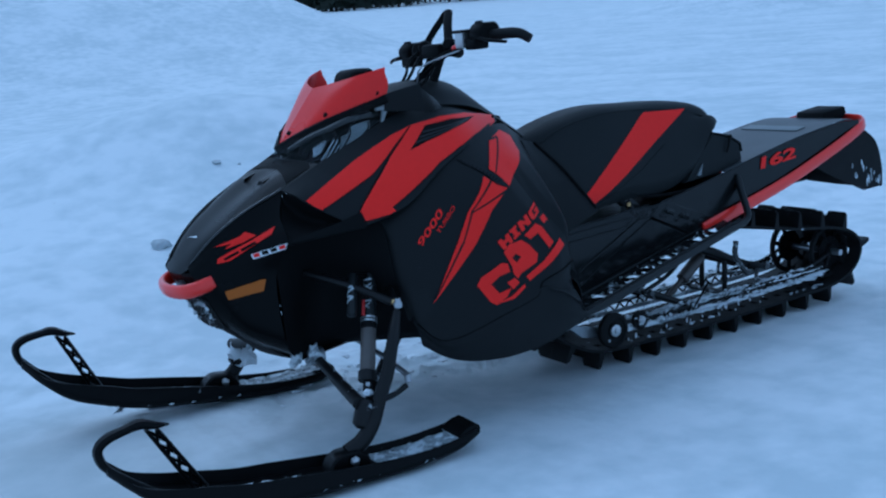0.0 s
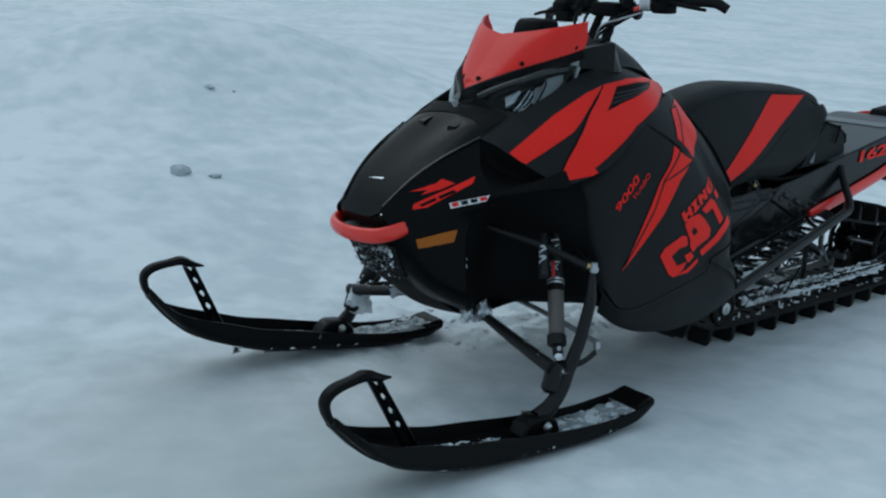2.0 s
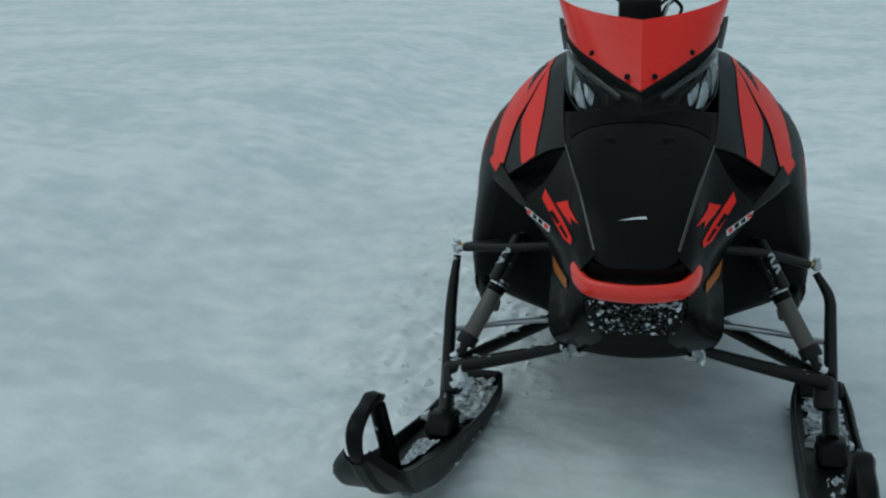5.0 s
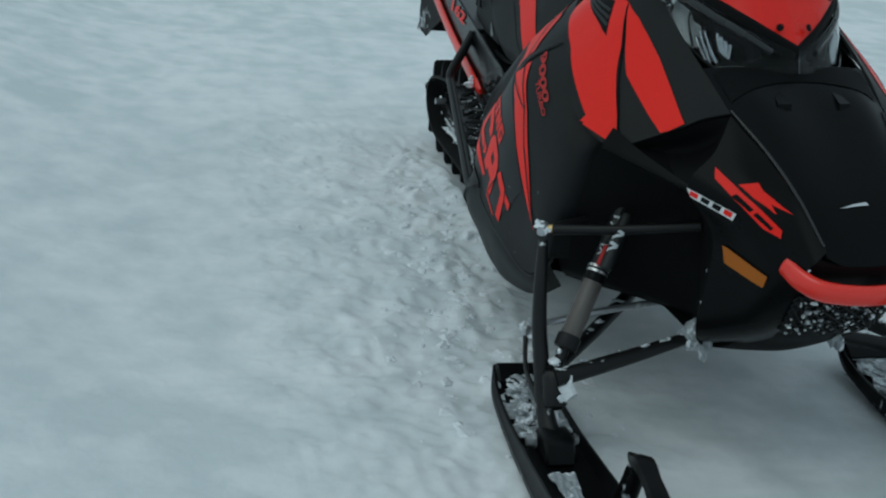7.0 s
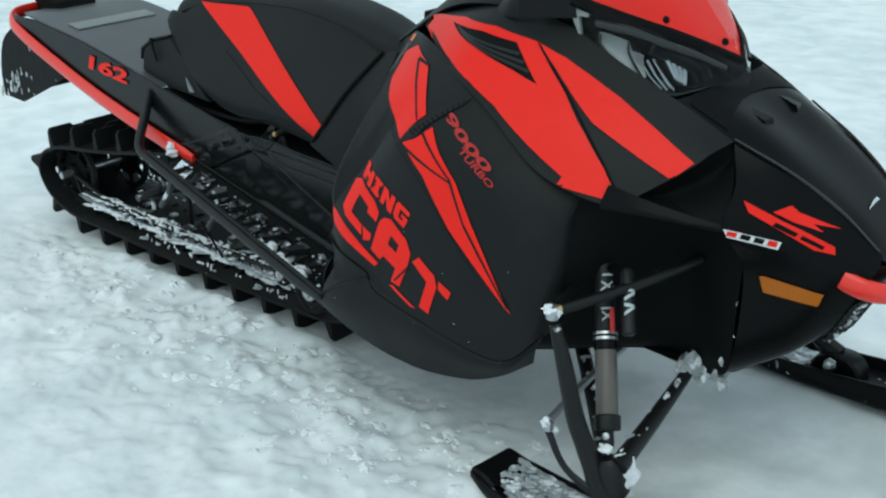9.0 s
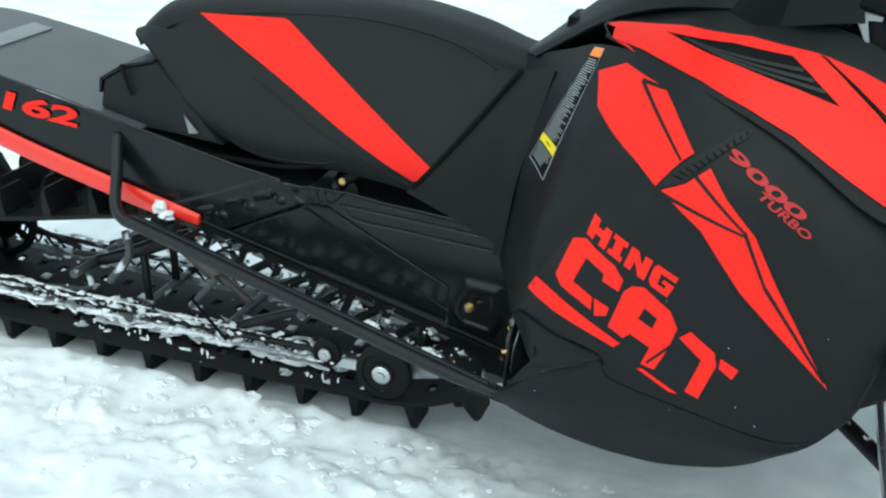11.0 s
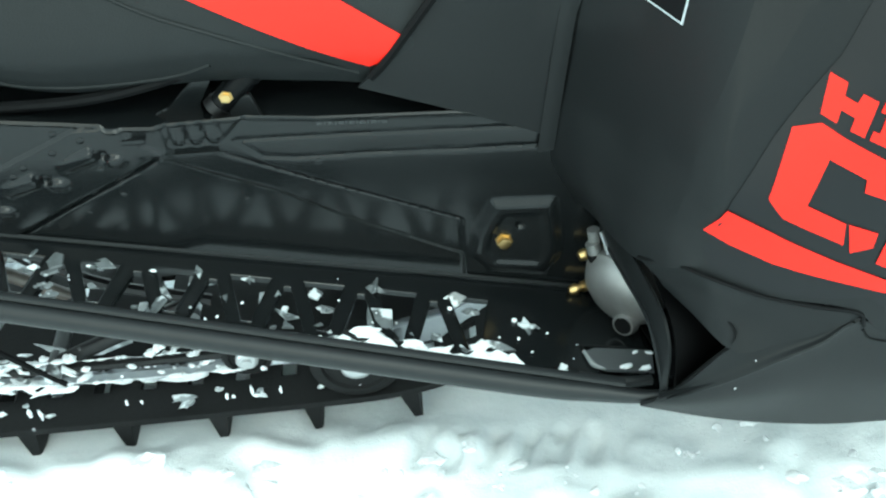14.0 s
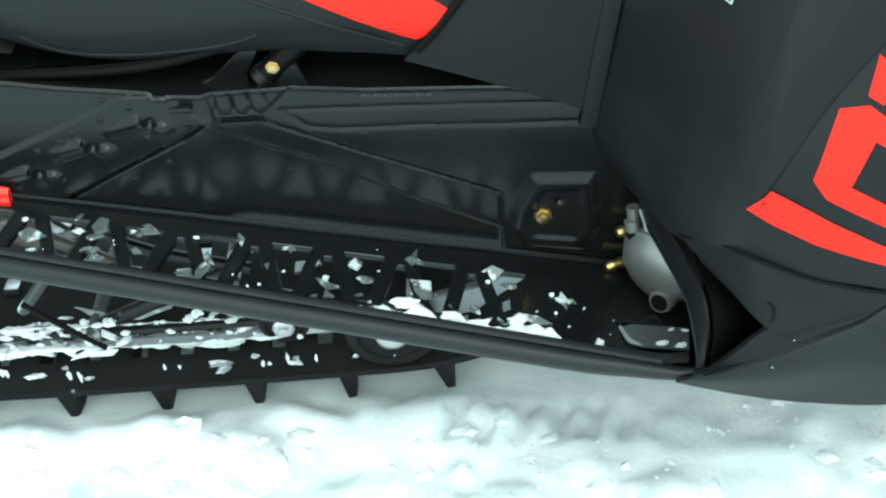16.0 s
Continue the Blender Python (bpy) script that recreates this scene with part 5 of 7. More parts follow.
# ---- front suspension ----
for side in (1, -1):
    zk = 0.473 if side > 0 else 0.497
    yk = 0.434 if side > 0 else 0.455
    sp = tube([(0.0, side * 0.462, 0.108), (-0.045, side * 0.465, 0.130), (-0.082, side * 0.467, 0.172), (-0.102, side * 0.468, 0.215), (-0.123, side * 0.468, 0.258), (-0.144, side * 0.468, 0.300), (-0.160, side * 0.467, 0.347), (-0.180, side * 0.463, 0.405), (-0.212, side * yk, zk - 0.018)], [0.024, 0.023, 0.021, 0.0195, 0.019, 0.0185, 0.0175, 0.016, 0.011], 12, n=48, squash=(0.85, 1.05))
    spn = part("spindle", sp, M_ARM, sled, "black forged steering spindle")
    part("ball_joint", lathe([(0, 0.006), (0.004, 0.012), (0.014, 0.013), (0.022, 0.009), (0.03, 0.009)], (-0.218, side * yk, zk - 0.012), (-0.218, side * yk, zk + 0.1), 14), M_ROD, spn, "bare metal ball joint")
    if side < 0:
        part("joint_snow", flake(flake(None, (-0.222, -yk - 0.006, zk + 0.012), 0.011, 1.3, 1.0, 0.8, random.Random(8)), (-0.212, -yk + 0.004, zk + 0.002), 0.009, 1.0, 1.1, 0.8, random.Random(9)), M_SNOWBIT, spn, "snow caked on the ball joint")
        part("rod_end_snow", flake(flake(None, (-0.203, -0.482, 0.282), 0.012, 0.9, 0.9, 0.8, random.Random(12)), (-0.198, -0.470, 0.262), 0.010, 1.1, 0.8, 1.0, random.Random(13)), M_SNOWBIT, spn, "snow caked on the tie rod end")
    part("ball_bolt", lathe([(0, 0.009), (0.012, 0.009), (0.012, 0.006), (0.026, 0.006)], (-0.218, side * (yk - 0.01), zk + 0.004), (-0.10, side * 0.2, zk + 0.05), 10), M_GOLD, spn)
    part("upper_arm", tube([(-0.212, side * (yk - 0.02), zk + 0.004), (-0.14, side * 0.30, 0.525), (-0.07, side * 0.17, 0.556)], 0.011, 10), M_ARM, sled, "black upper control arm")
    part("upper_arm", tube([(-0.222, side * (yk - 0.02), zk + 0.004), (-0.26, side * 0.30, 0.51), (-0.30, side * 0.18, 0.53)], 0.010, 10), M_ARM, sled)
    part("lower_arm", tube([(-0.055, side * 0.455, 0.232), (-0.07, side * 0.30, 0.262), (-0.087, side * 0.14, 0.296)], [0.019, 0.0165, 0.0125], 12), M_ARM, sled, "black lower control arm flecked with snow")
    part("lower_arm", tube([(-0.085, side * 0.455, 0.232), (-0.22, side * 0.30, 0.265), (-0.36, side * 0.15, 0.30)], [0.014, 0.016, 0.016], 12), M_ARM, sled)
    part("arm_mount", lathe([(0, 0.024), (0.05, 0.024)], (-0.06, side * 0.135, 0.297), (-0.12, side * 0.135, 0.297), 14), M_ROD, sled)
    part("knuckle", lathe([(-0.02, 0.016), (-0.01, 0.026), (0.05, 0.027), (0.062, 0.018)], (-0.060, side * 0.45, 0.180), (-0.085, side * 0.45, 0.25), 14), M_ARM, sled)
    part("knuckle_snow", flake(None, (-0.088, side * 0.446, 0.253), 0.011, 1.4, 1.0, 0.8, random.Random(3)), M_SNOWBIT, sled, "snow packed between the shock and the knuckle")
    part("tie_rod", tube([(-0.205, side * 0.475, 0.278), (-0.22, side * 0.30, 0.30), (-0.23, side * 0.12, 0.315)], 0.008, 8), M_ROD, sled, "bare metal tie rod")
    part("tie_rod_end", lathe([(0, 0.006), (0.004, 0.010), (0.020, 0.010), (0.024, 0.006)], (-0.20, side * 0.478, 0.262), (-0.20, side * 0.478, 0.292), 12), M_ROD, sled)
    part("steering_arm", tube([(-0.20, side * 0.478, 0.262), (-0.15, side * 0.485, 0.20), (-0.06, side * 0.47, 0.150)] if side < 0 else [(-0.195, 0.478, 0.255), (-0.15, 0.478, 0.238), (-0.09, 0.470, 0.232)], [0.008, 0.0075, 0.011], 8, squash=(0.7, 1.2)), M_ARM, sled)
    b0, t0 = Vector((-0.095, side * 0.432, 0.262)), Vector((-0.25, side * 0.245, 0.590))
    L = (t0 - b0).length
    shock = part("shock", lathe([(-0.020, 0.006), (-0.014, 0.012), (0.018, 0.012), (0.018, 0.024), (0.024, 0.026), (0.046, 0.026), (0.048, 0.023)], b0, t0, 18), M_ARM, sled, "black air shock absorber with grey sleeve")
    part("sleeve", lathe([(0.046, 0.0205), (0.049, 0.0215), (0.182, 0.0215), (0.184, 0.0205)], b0, t0, 20), M_SHOCK, shock, "grey-brown shock sleeve")
    for a in (0.1935, 0.2035):
        part("collar", lathe([(a - 0.0035, 0.022), (a - 0.0025, 0.0238), (a + 0.0025, 0.0238), (a + 0.0035, 0.022)], b0, t0, 20), M_ALU, shock, "bright shock collar ring")
    part("seal_head", lathe([(0.171, 0.0215), (0.173, 0.0232), (0.189, 0.0232), (0.208, 0.0225)], b0, t0, 20), M_HOOD, shock)
    part("clevis_bolt", lathe([(-0.002, 0.007), (0.003, 0.007), (0.005, 0.004)], b0 + (t0 - b0).normalized() * 0.014 + Vector((0.004, side * 0.012, 0)), b0 + Vector((0.5, side * 1.0, 0.3)), 10), M_ROD, shock, "snowy clevis bolt")
    part("can", lathe([(0.205, 0.018), (0.21, 0.0198), (0.335, 0.0198), (0.345, 0.016), (L, 0.013)], b0, t0, 20), M_TUBE, shock, "dark grey shock air can")
    d = (t0 - b0).normalized()
    off = Vector((0.066, side * 0.020, 0.006))
    part("red_strip", tube([b0 + d * 0.222 + off * 0.46 + Vector((0.0, side * 0.012, 0)), b0 + d * 0.268 + off * 0.46 + Vector((0.0, side * 0.012, 0))], 0.0036, 6, squash=(1.3, 0.7)), M_REDMUTE, shock, "dull red bleed strip")
    part("reservoir", lathe([(0.222, 0.009), (0.226, 0.0135), (0.345, 0.0135), (0.352, 0.008)], b0 + off, t0 + off, 16), M_TUBE, shock, "dark grey piggyback reservoir")
    part("reservoir_bridge", tube([b0 + d * 0.335, b0 + d * 0.345 + off], 0.009, 8), M_HOOD, shock)
    # angular printed shapes on the can and slanting bars on the reservoir
    f = Vector((0.75, side * 0.65, 0)) - d * d.dot(Vector((0.75, side * 0.65, 0)))
    f.normalize()
    g = d.cross(f)
    for axis0, r, strokes in ((b0, 0.0204, ((0.228, 0.245, -0.6, 0.5), (0.244, 0.229, -0.6, 0.4), (0.250, 0.252, -0.7, 0.7), (0.286, 0.304, -0.7, 0.6), (0.303, 0.287, -0.6, 0.6), (0.282, 0.296, 0.2, 0.8), (0.316, 0.318, -0.5, 0.6))), (b0 + off, 0.0141, ((0.262, 0.276, -0.9, 0.7), (0.280, 0.276, -0.9, 0.7), (0.290, 0.304, -0.9, 0.8), (0.310, 0.306, -0.8, 0.8)))):
        for z0, z1, q0, q1 in strokes:
            half = 0.0022 if r > 0.02 else 0.0034
            grid = [[axis0 + d * (z0 + (z1 - z0) * k / 5 + e * half) + (f * math.cos(q0 + (q1 - q0) * k / 5) + g * math.sin(q0 + (q1 - q0) * k / 5)) * r for k in range(6)] for e in (-1, 1)]
            part("print", grid_shell(grid, 0.0005, inward=axis0 + d * z0), M_GREYPRINT, shock)

# ---- windshield, headlights, gauge ----
WS = [
    [(-0.112, 0.0, 0.912), (-0.165, 0.075, 0.951), (-0.235, 0.138, 0.986), (-0.31, 0.175, 1.013), (-0.388, 0.192, 1.036)],
    [(-0.165, 0.0, 0.974), (-0.205, 0.085, 1.001), (-0.262, 0.148, 1.029), (-0.328, 0.183, 1.050), (-0.392, 0.200, 1.066)],
    [(-0.215, 0.0, 1.034), (-0.245, 0.090, 1.052), (-0.288, 0.152, 1.071), (-0.342, 0.188, 1.085), (-0.382, 0.206, 1.094)],
    [(-0.245, 0.0, 1.068), (-0.270, 0.088, 1.080), (-0.305, 0.150, 1.093), (-0.348, 0.190, 1.105), (-0.380, 0.210, 1.112)],
]
wsh = part("windshield", merge(grid_shell(surface(WS, 24, 16), 0.004, inward=Vector((-0.6, 0, 0.95))), grid_shell(surface(WS, 24, 16, -1), 0.004, inward=Vector((-0.6, 0, 0.95)))), M_REDWS, sled, "low red plastic windshield with black bolts")
for side in (1, -1):
    for c in ((-0.137, 0.031, 0.947), (-0.220, 0.117, 0.992), (-0.359, 0.186, 1.040)):
        c = Vector((c[0], c[1] * side, c[2]))
        o = Vector((0.75, 0.4 * side, 0.45)).normalized()
        part("windshield_bolt", lathe([(0, 0.0075), (0.002, 0.0075), (0.0035, 0.004)], c + o * 0.001, c + o, 12), M_DARK, wsh)
    # headlight: deep housing, two bowls, pale trim and a clear lens
    hl = part("headlight", grid_shell(surface([[(-0.115, 0.0, 0.868), (-0.175, 0.070, 0.858), (-0.26, 0.115, 0.885), (-0.34, 0.140, 0.935), (-0.43, 0.150, 0.980)], [(-0.150, 0.0, 0.888), (-0.205, 0.055, 0.892), (-0.28, 0.100, 0.925), (-0.35, 0.130, 0.968), (-0.43, 0.155, 1.005)], [(-0.125, 0.0, 0.905), (-0.180, 0.070, 0.932), (-0.250, 0.128, 0.966), (-0.325, 0.160, 0.998), (-0.41, 0.172, 1.024)]], 24, 12, side), 0.004, inward=Vector((-0.6, 0, 0.9))), M_DARK, sled, "wide dark headlight with clear lens")
    LENS = [[(-0.086, 0.0, 0.868), (-0.142, 0.112, 0.853), (-0.225, 0.172, 0.885), (-0.31, 0.186, 0.935), (-0.36, 0.188, 0.958)], [(-0.094, 0.0, 0.892), (-0.148, 0.100, 0.900), (-0.226, 0.158, 0.932), (-0.312, 0.180, 0.972), (-0.36, 0.184, 0.988)], [(-0.106, 0.0, 0.911), (-0.160, 0.088, 0.940), (-0.230, 0.148, 0.974), (-0.305, 0.181, 1.005), (-0.36, 0.188, 1.018)]]
    lens_rows = [[Vector((x, y * side, z)) for x, y, z in r] for r in LENS]

    def on_lens(u, v, deep):
        p = cat([cat(r, 4 * u) for r in lens_rows], 2 * v)
        return p + Vector((-0.75, -0.62 * side, -0.10)).normalized() * deep

    def lamp_bar(name, uv, deep, r, material, label="", squash=None, n=20):
        return part(name, tube([on_lens(u, v, deep) for u, v in uv], r, 8, n=n, squash=squash), material, hl, label)

    def lamp_shell(name, a, b, deep, material, label="", hollow=0.012):
        """A dished patch between two edges, each a row of places on the lens."""
        ca, cb = curve([(u, v, 0) for u, v in a], 10), curve([(u, v, 0) for u, v in b], 10)
        g = [[on_lens(*p.lerp(q, k / 8).to_2d(), deep + hollow * math.sin(math.pi * k / 8)) for k in range(9)] for p, q in zip(ca, cb)]
        return part(name, grid_shell(g, 0.002, inward=Vector((-0.5, 0, 0.93))), material, hl, label)

    lamp_shell("reflector_shell", [(0.78, 0.34), (0.68, 0.46), (0.60, 0.54)], [(0.76, 0.04), (0.62, -0.02), (0.49, 0.02)], 0.010, M_SHELL, "pale grey reflector shell")
    lamp_shell("reflector_shell", [(0.58, 0.38), (0.54, 0.42), (0.51, 0.42)], [(0.53, 0.06), (0.49, 0.04), (0.475, 0.10)], 0.020, M_SHELL, "pale grey reflector shell", 0.008)
    lamp_bar("reflector_edge", [(0.60, 0.54), (0.585, 0.30), (0.50, 0.02)], 0.012, 0.003, M_BEZEL)
    for uv, w in (([(0.49, 0.40), (0.445, 0.22), (0.375, 0.02)], 0.004), ([(0.465, 0.46), (0.415, 0.28), (0.345, 0.06)], 0.004), ([(0.435, 0.34), (0.39, 0.16), (0.36, 0.08)], 0.003), ([(0.50, 0.24), (0.45, 0.10), (0.40, 0.0)], 0.003)):
        lamp_bar("chrome_fin", uv, 0.014, w, M_CHROME, "curved chrome fin", (1.6, 0.8))
    for k in range(4):
        lamp_bar("chrome_fin", [(0.40 - 0.028 * k, 0.54 - 0.02 * k), (0.375 - 0.022 * k, 0.40), (0.345 - 0.014 * k, 0.26 - 0.02 * k)], 0.012, 0.0042, M_CHROME, "curved chrome fin")
    lamp_bar("lamp_base", [(0.46, 0.72), (0.36, 0.70), (0.24, 0.60), (0.20, 0.30)], 0.026, 0.018, M_DARK)
    lamp_bar("bezel", [(0.84, 0.52), (0.73, 0.62), (0.60, 0.80), (0.44, 0.84), (0.28, 0.84), (0.12, 0.58)], 0.003, 0.006, M_BEZEL, "smoked grey bezel strip", (1.0, 1.4))
    lamp_bar("bezel", [(0.78, 0.30), (0.76, 0.02), (0.58, -0.04), (0.46, -0.02), (0.36, -0.04), (0.28, 0.10), (0.22, 0.18)], 0.003, 0.003, M_BEZEL)
    guide = prism([(-0.399, 1.006), (-0.350, 0.998), (-0.350, 0.989), (-0.374, 0.991), (-0.362, 0.952), (-0.370, 0.952)], min(side * 0.178, side * 0.186), max(side * 0.178, side * 0.186), "y", 0.0015)
    part("light_guide", guide, M_SHELL, hl, "pale angled light guide")
    lens = part("lens", grid_shell(surface(LENS, 20, 12, side), 0.0025, inward=Vector((-0.6, 0, 0.9))), M_GLASS, hl, "clear headlight lens")
    lens.visible_shadow = False
seal = None
for side in (1, -1):
    seal = tube([(x + 0.002, y * side * 0.98, z - 0.012) for x, y, z in WS[0]], 0.013, 8, n=24, bm=seal, squash=(0.6, 1.2))
part("windshield_seal", seal, M_DARK, sled, "black trim under the windshield")
for side in (1, -1):
    wing = [[(-0.375, 0.187, 0.985), (-0.43, 0.200, 0.980), (-0.505, 0.205, 0.968)], [(-0.385, 0.193, 1.030), (-0.43, 0.208, 1.038), (-0.490, 0.216, 1.046)], [(-0.388, 0.186, 1.036), (-0.432, 0.196, 1.044), (-0.492, 0.204, 1.051)], [(-0.395, 0.120, 1.025), (-0.44, 0.125, 1.034), (-0.50, 0.130, 1.042)]]
    part("console_wing", grid_shell(surface(wing, 10, 14, side), 0.004, inward=Vector((-0.45, 0, 0.98))), M_BLACK, sled, "angular black console wing beside the windshield")
    part("console_cheek", grid_shell(surface([[(-0.490, 0.214, 1.044), (-0.505, 0.205, 0.968)], [(-0.53, 0.19, 1.02), (-0.55, 0.19, 0.965)], [(-0.58, 0.155, 0.995), (-0.60, 0.165, 0.955)]], 6, 10, side), 0.004, inward=Vector((-0.45, 0, 0.98))), M_HOOD, sled)
gp = prism([(-0.33, 1.03), (-0.350, 1.095), (-0.365, 1.108), (-0.43, 1.110), (-0.46, 1.04)], -0.060, 0.045, "y", 0.008)
part("key_box", box((-0.895, -0.050, 0.868), (-0.826, 0.035, 0.908), 0.008), M_DARK, sled, "small black switch box on the console")
part("gauge_pod", gp, M_DARK, sled, "black gauge pod")

# ---- nose: bumper, grille, belly ----
bl = [(0.190, 0.128, 0.579), (0.228, 0.118, 0.566), (0.264, 0.085, 0.556), (0.280, 0.0, 0.552)]
part("front_bumper", tube(bl + [(x, -y, z) for x, y, z in reversed(bl[:-1])], 0.0185, 14, n=48, squash=(0.75, 1.15)), M_REDTUBE, sled, "red painted front bumper bar")
part("nose", grid_shell(surface(mirrored([[(0.262, 0.0, 0.600), (0.256, 0.06, 0.602), (0.240, 0.10, 0.610)], [(0.245, 0.0, 0.560), (0.240, 0.06, 0.562), (0.225, 0.105, 0.565)], [(0.225, 0.0, 0.530), (0.220, 0.06, 0.530), (0.205, 0.108, 0.53)]]), 16, 8), 0.004, inward=Vector((0, 0, 0.5))), M_HOOD, sled)
gr = [[(0.222, 0.0, 0.532), (0.215, 0.07, 0.532), (0.205, 0.11, 0.525)], [(0.170, 0.0, 0.428), (0.163, 0.07, 0.428), (0.155, 0.10, 0.430)]]
part("grille_backing", grid_shell(surface(mirrored(gr), 12, 6), 0.004, inward=Vector((0, 0, 0.5))), M_DARK, sled)
gb = None
gg = surface(mirrored(gr), 22, 12)
for i in range(22):
    for j in range(12):
        a, b = (gg[i][j], gg[i + 1][j + 1]) if (i + j) % 2 else (gg[i + 1][j], gg[i][j + 1])
        o = Vector((0.006, 0, -0.002))
        gb = tube([a + o, b + o], 0.0022, 5, bm=gb)
part("grille", gb, M_ARM, sled, "black diamond grille packed with snow")
part("belly_pan", grid_shell(surface(mirrored([[(0.168, 0.0, 0.430), (0.158, 0.06, 0.430), (0.14, 0.10, 0.432)], [(0.09, 0.0, 0.366), (0.085, 0.06, 0.368), (0.07, 0.11, 0.372)], [(-0.02, 0.0, 0.295), (-0.03, 0.07, 0.295), (-0.04, 0.135, 0.299)], [(-0.25, 0.0, 0.330), (-0.25, 0.10, 0.330), (-0.25, 0.20, 0.334)], [(-0.45, 0.0, 0.30), (-0.45, 0.16, 0.305), (-0.45, 0.36, 0.312)], [(-0.90, 0.0, 0.235), (-0.87, 0.16, 0.235), (-0.84, 0.36, 0.262)]]), 20, 30), 0.004, inward=Vector((-0.3, 0, 0.6))), M_DARK, sled, "black belly pan")
for side in (1, -1):
    # dark engine-bay wall behind the suspension
    part("bulkhead", grid_shell(surface([[(0.03, 0.19, 0.665), (-0.12, 0.22, 0.70), (-0.258, 0.338, 0.71)], [(0.02, 0.185, 0.50), (-0.14, 0.17, 0.52), (-0.268, 0.395, 0.53)], [(0.02, 0.195, 0.36), (-0.12, 0.15, 0.36), (-0.30, 0.38, 0.39)], [(-0.04, 0.13, 0.290), (-0.15, 0.14, 0.318), (-0.34, 0.345, 0.335)]], 20, 24, side), 0.004, inward=Vector((-0.3, 0, 0.5))), M_DARK, sled, "black bulkhead behind the suspension")
    part("wing_underside", grid_shell(surface([[(0.09, 0.185, 0.640), (0.008, 0.250, 0.660), (-0.09, 0.300, 0.685), (-0.18, 0.335, 0.700), (-0.26, 0.36, 0.70)], [(0.03, 0.17, 0.655), (-0.05, 0.18, 0.67), (-0.12, 0.22, 0.70), (-0.2, 0.28, 0.71), (-0.26, 0.32, 0.71)]], 20, 6, side), 0.004, inward=Vector((-0.1, 0, 0.9))), M_DARK, sled)
    # dark air intake between the cowl and the upper panel, with a slanting beam under it
    part("air_intake", grid_shell(surface([[(-0.034, 0.164, 0.796), (-0.054, 0.210, 0.780), (-0.082, 0.248, 0.752), (-0.168, 0.334, 0.690)], [(-0.03, 0.165, 0.77), (-0.06, 0.185, 0.735), (-0.09, 0.215, 0.71), (-0.13, 0.29, 0.69)], [(-0.032, 0.164, 0.794), (-0.008, 0.198, 0.735), (0.000, 0.225, 0.700), (0.002, 0.250, 0.668)]], 20, 12, side), 0.003), M_DARK, sled, "black triangular air intake")
    part("wing_beam", grid_shell(surface([[(-0.186, 0.338, 0.730), (-0.10, 0.300, 0.700), (0.000, 0.254, 0.674), (0.035, 0.232, 0.664)], [(-0.192, 0.357, 0.692), (-0.097, 0.314, 0.681), (0.002, 0.259, 0.666), (0.037, 0.234, 0.656)], [(-0.188, 0.352, 0.685), (-0.094, 0.308, 0.674), (0.002, 0.253, 0.659), (0.037, 0.228, 0.650)]], 20, 6, side), 0.004, inward=Vector((-0.1, 0.1 * side, 0.7))), M_HOOD, sled, "slanting black beam under the intake")

# ---- handlebar ----
hb = new("handlebar")
hb.parent = sled
hb["label"] = "black handlebar with grips, levers and mountain strap"
for y in (0.03, -0.03):
    part("steering_post", tube([(-0.645, y, 1.03), (-0.675, y, 1.09), (-0.70, y, 1.135)], [0.016, 0.013, 0.014], 10), M_DARK, hb)
part("bar", tube([(-0.765, 0.335, 1.168), (-0.74, 0.25, 1.172), (-0.71, 0.14, 1.150), (-0.70, 0.0, 1.132), (-0.712, -0.14, 1.130), (-0.745, -0.25, 1.125), (-0.78, -0.33, 1.112)], 0.0115, 12, n=60), M_DARK, hb, "black handlebar tube")
for side, e0, e1, e2 in ((1, (-0.738, 0.235, 1.172), (-0.768, 0.335, 1.172), (-0.790, 0.372, 1.152)), (-1, (-0.742, -0.235, 1.126), (-0.775, -0.325, 1.114), (-0.792, -0.354, 1.092))):
    part("grip", tube([e0, e1, e2], [0.017, 0.016, 0.014], 12, n=14), M_RUBBER, hb, "black rubber grip with hooked end")
    e0 = Vector(e0)
    hub = e0 + Vector((0.005, -0.015 * side, 0.006))
    cb = prism([(-0.038, -0.022), (-0.042, 0.012), (-0.026, 0.034), (0.022, 0.034), (0.044, 0.012), (0.036, -0.024)], -0.030, 0.030, "y", 0.006)
    cb.transform(Matrix.Translation(hub))
    block = part("control_block", cb, M_DARK, hb, "black control block")
    part("button", box((0.010, -0.012, 0.030), (0.026, 0.012, 0.040), 0.003, m=Matrix.Translation(hub)), M_TUBE, block)
    part("clamp", lathe([(-0.012, 0.020), (0.012, 0.020)], hub + Vector((0, -0.045 * side, -0.006)), hub + Vector((0, 1, 0)), 14), M_DARK, block)
    part("lever", tube([e0 + Vector((0.03, -0.03 * side, 0.0)), e0 + Vector((0.045, 0.05 * side, -0.012)), e0 + Vector((0.02, 0.115 * side, -0.022))], [0.009, 0.006, 0.005], 8), M_DARK, hb, "black brake lever" if side > 0 else "black thumb throttle")
    part("lever_perch", box((-0.02, -0.028, -0.045), (0.034, 0.028, -0.012), 0.008, m=Matrix.Translation(hub + Vector((0.012, -0.02 * side, 0)))), M_DARK, hb)
res = part("brake_reservoir", box((-0.728, 0.128, 1.138), (-0.680, 0.172, 1.188), 0.007), M_ALU, hb, "grey brake reservoir")
part("cap", box((-0.732, 0.125, 1.186), (-0.676, 0.175, 1.195), 0.003), M_DARK, res)
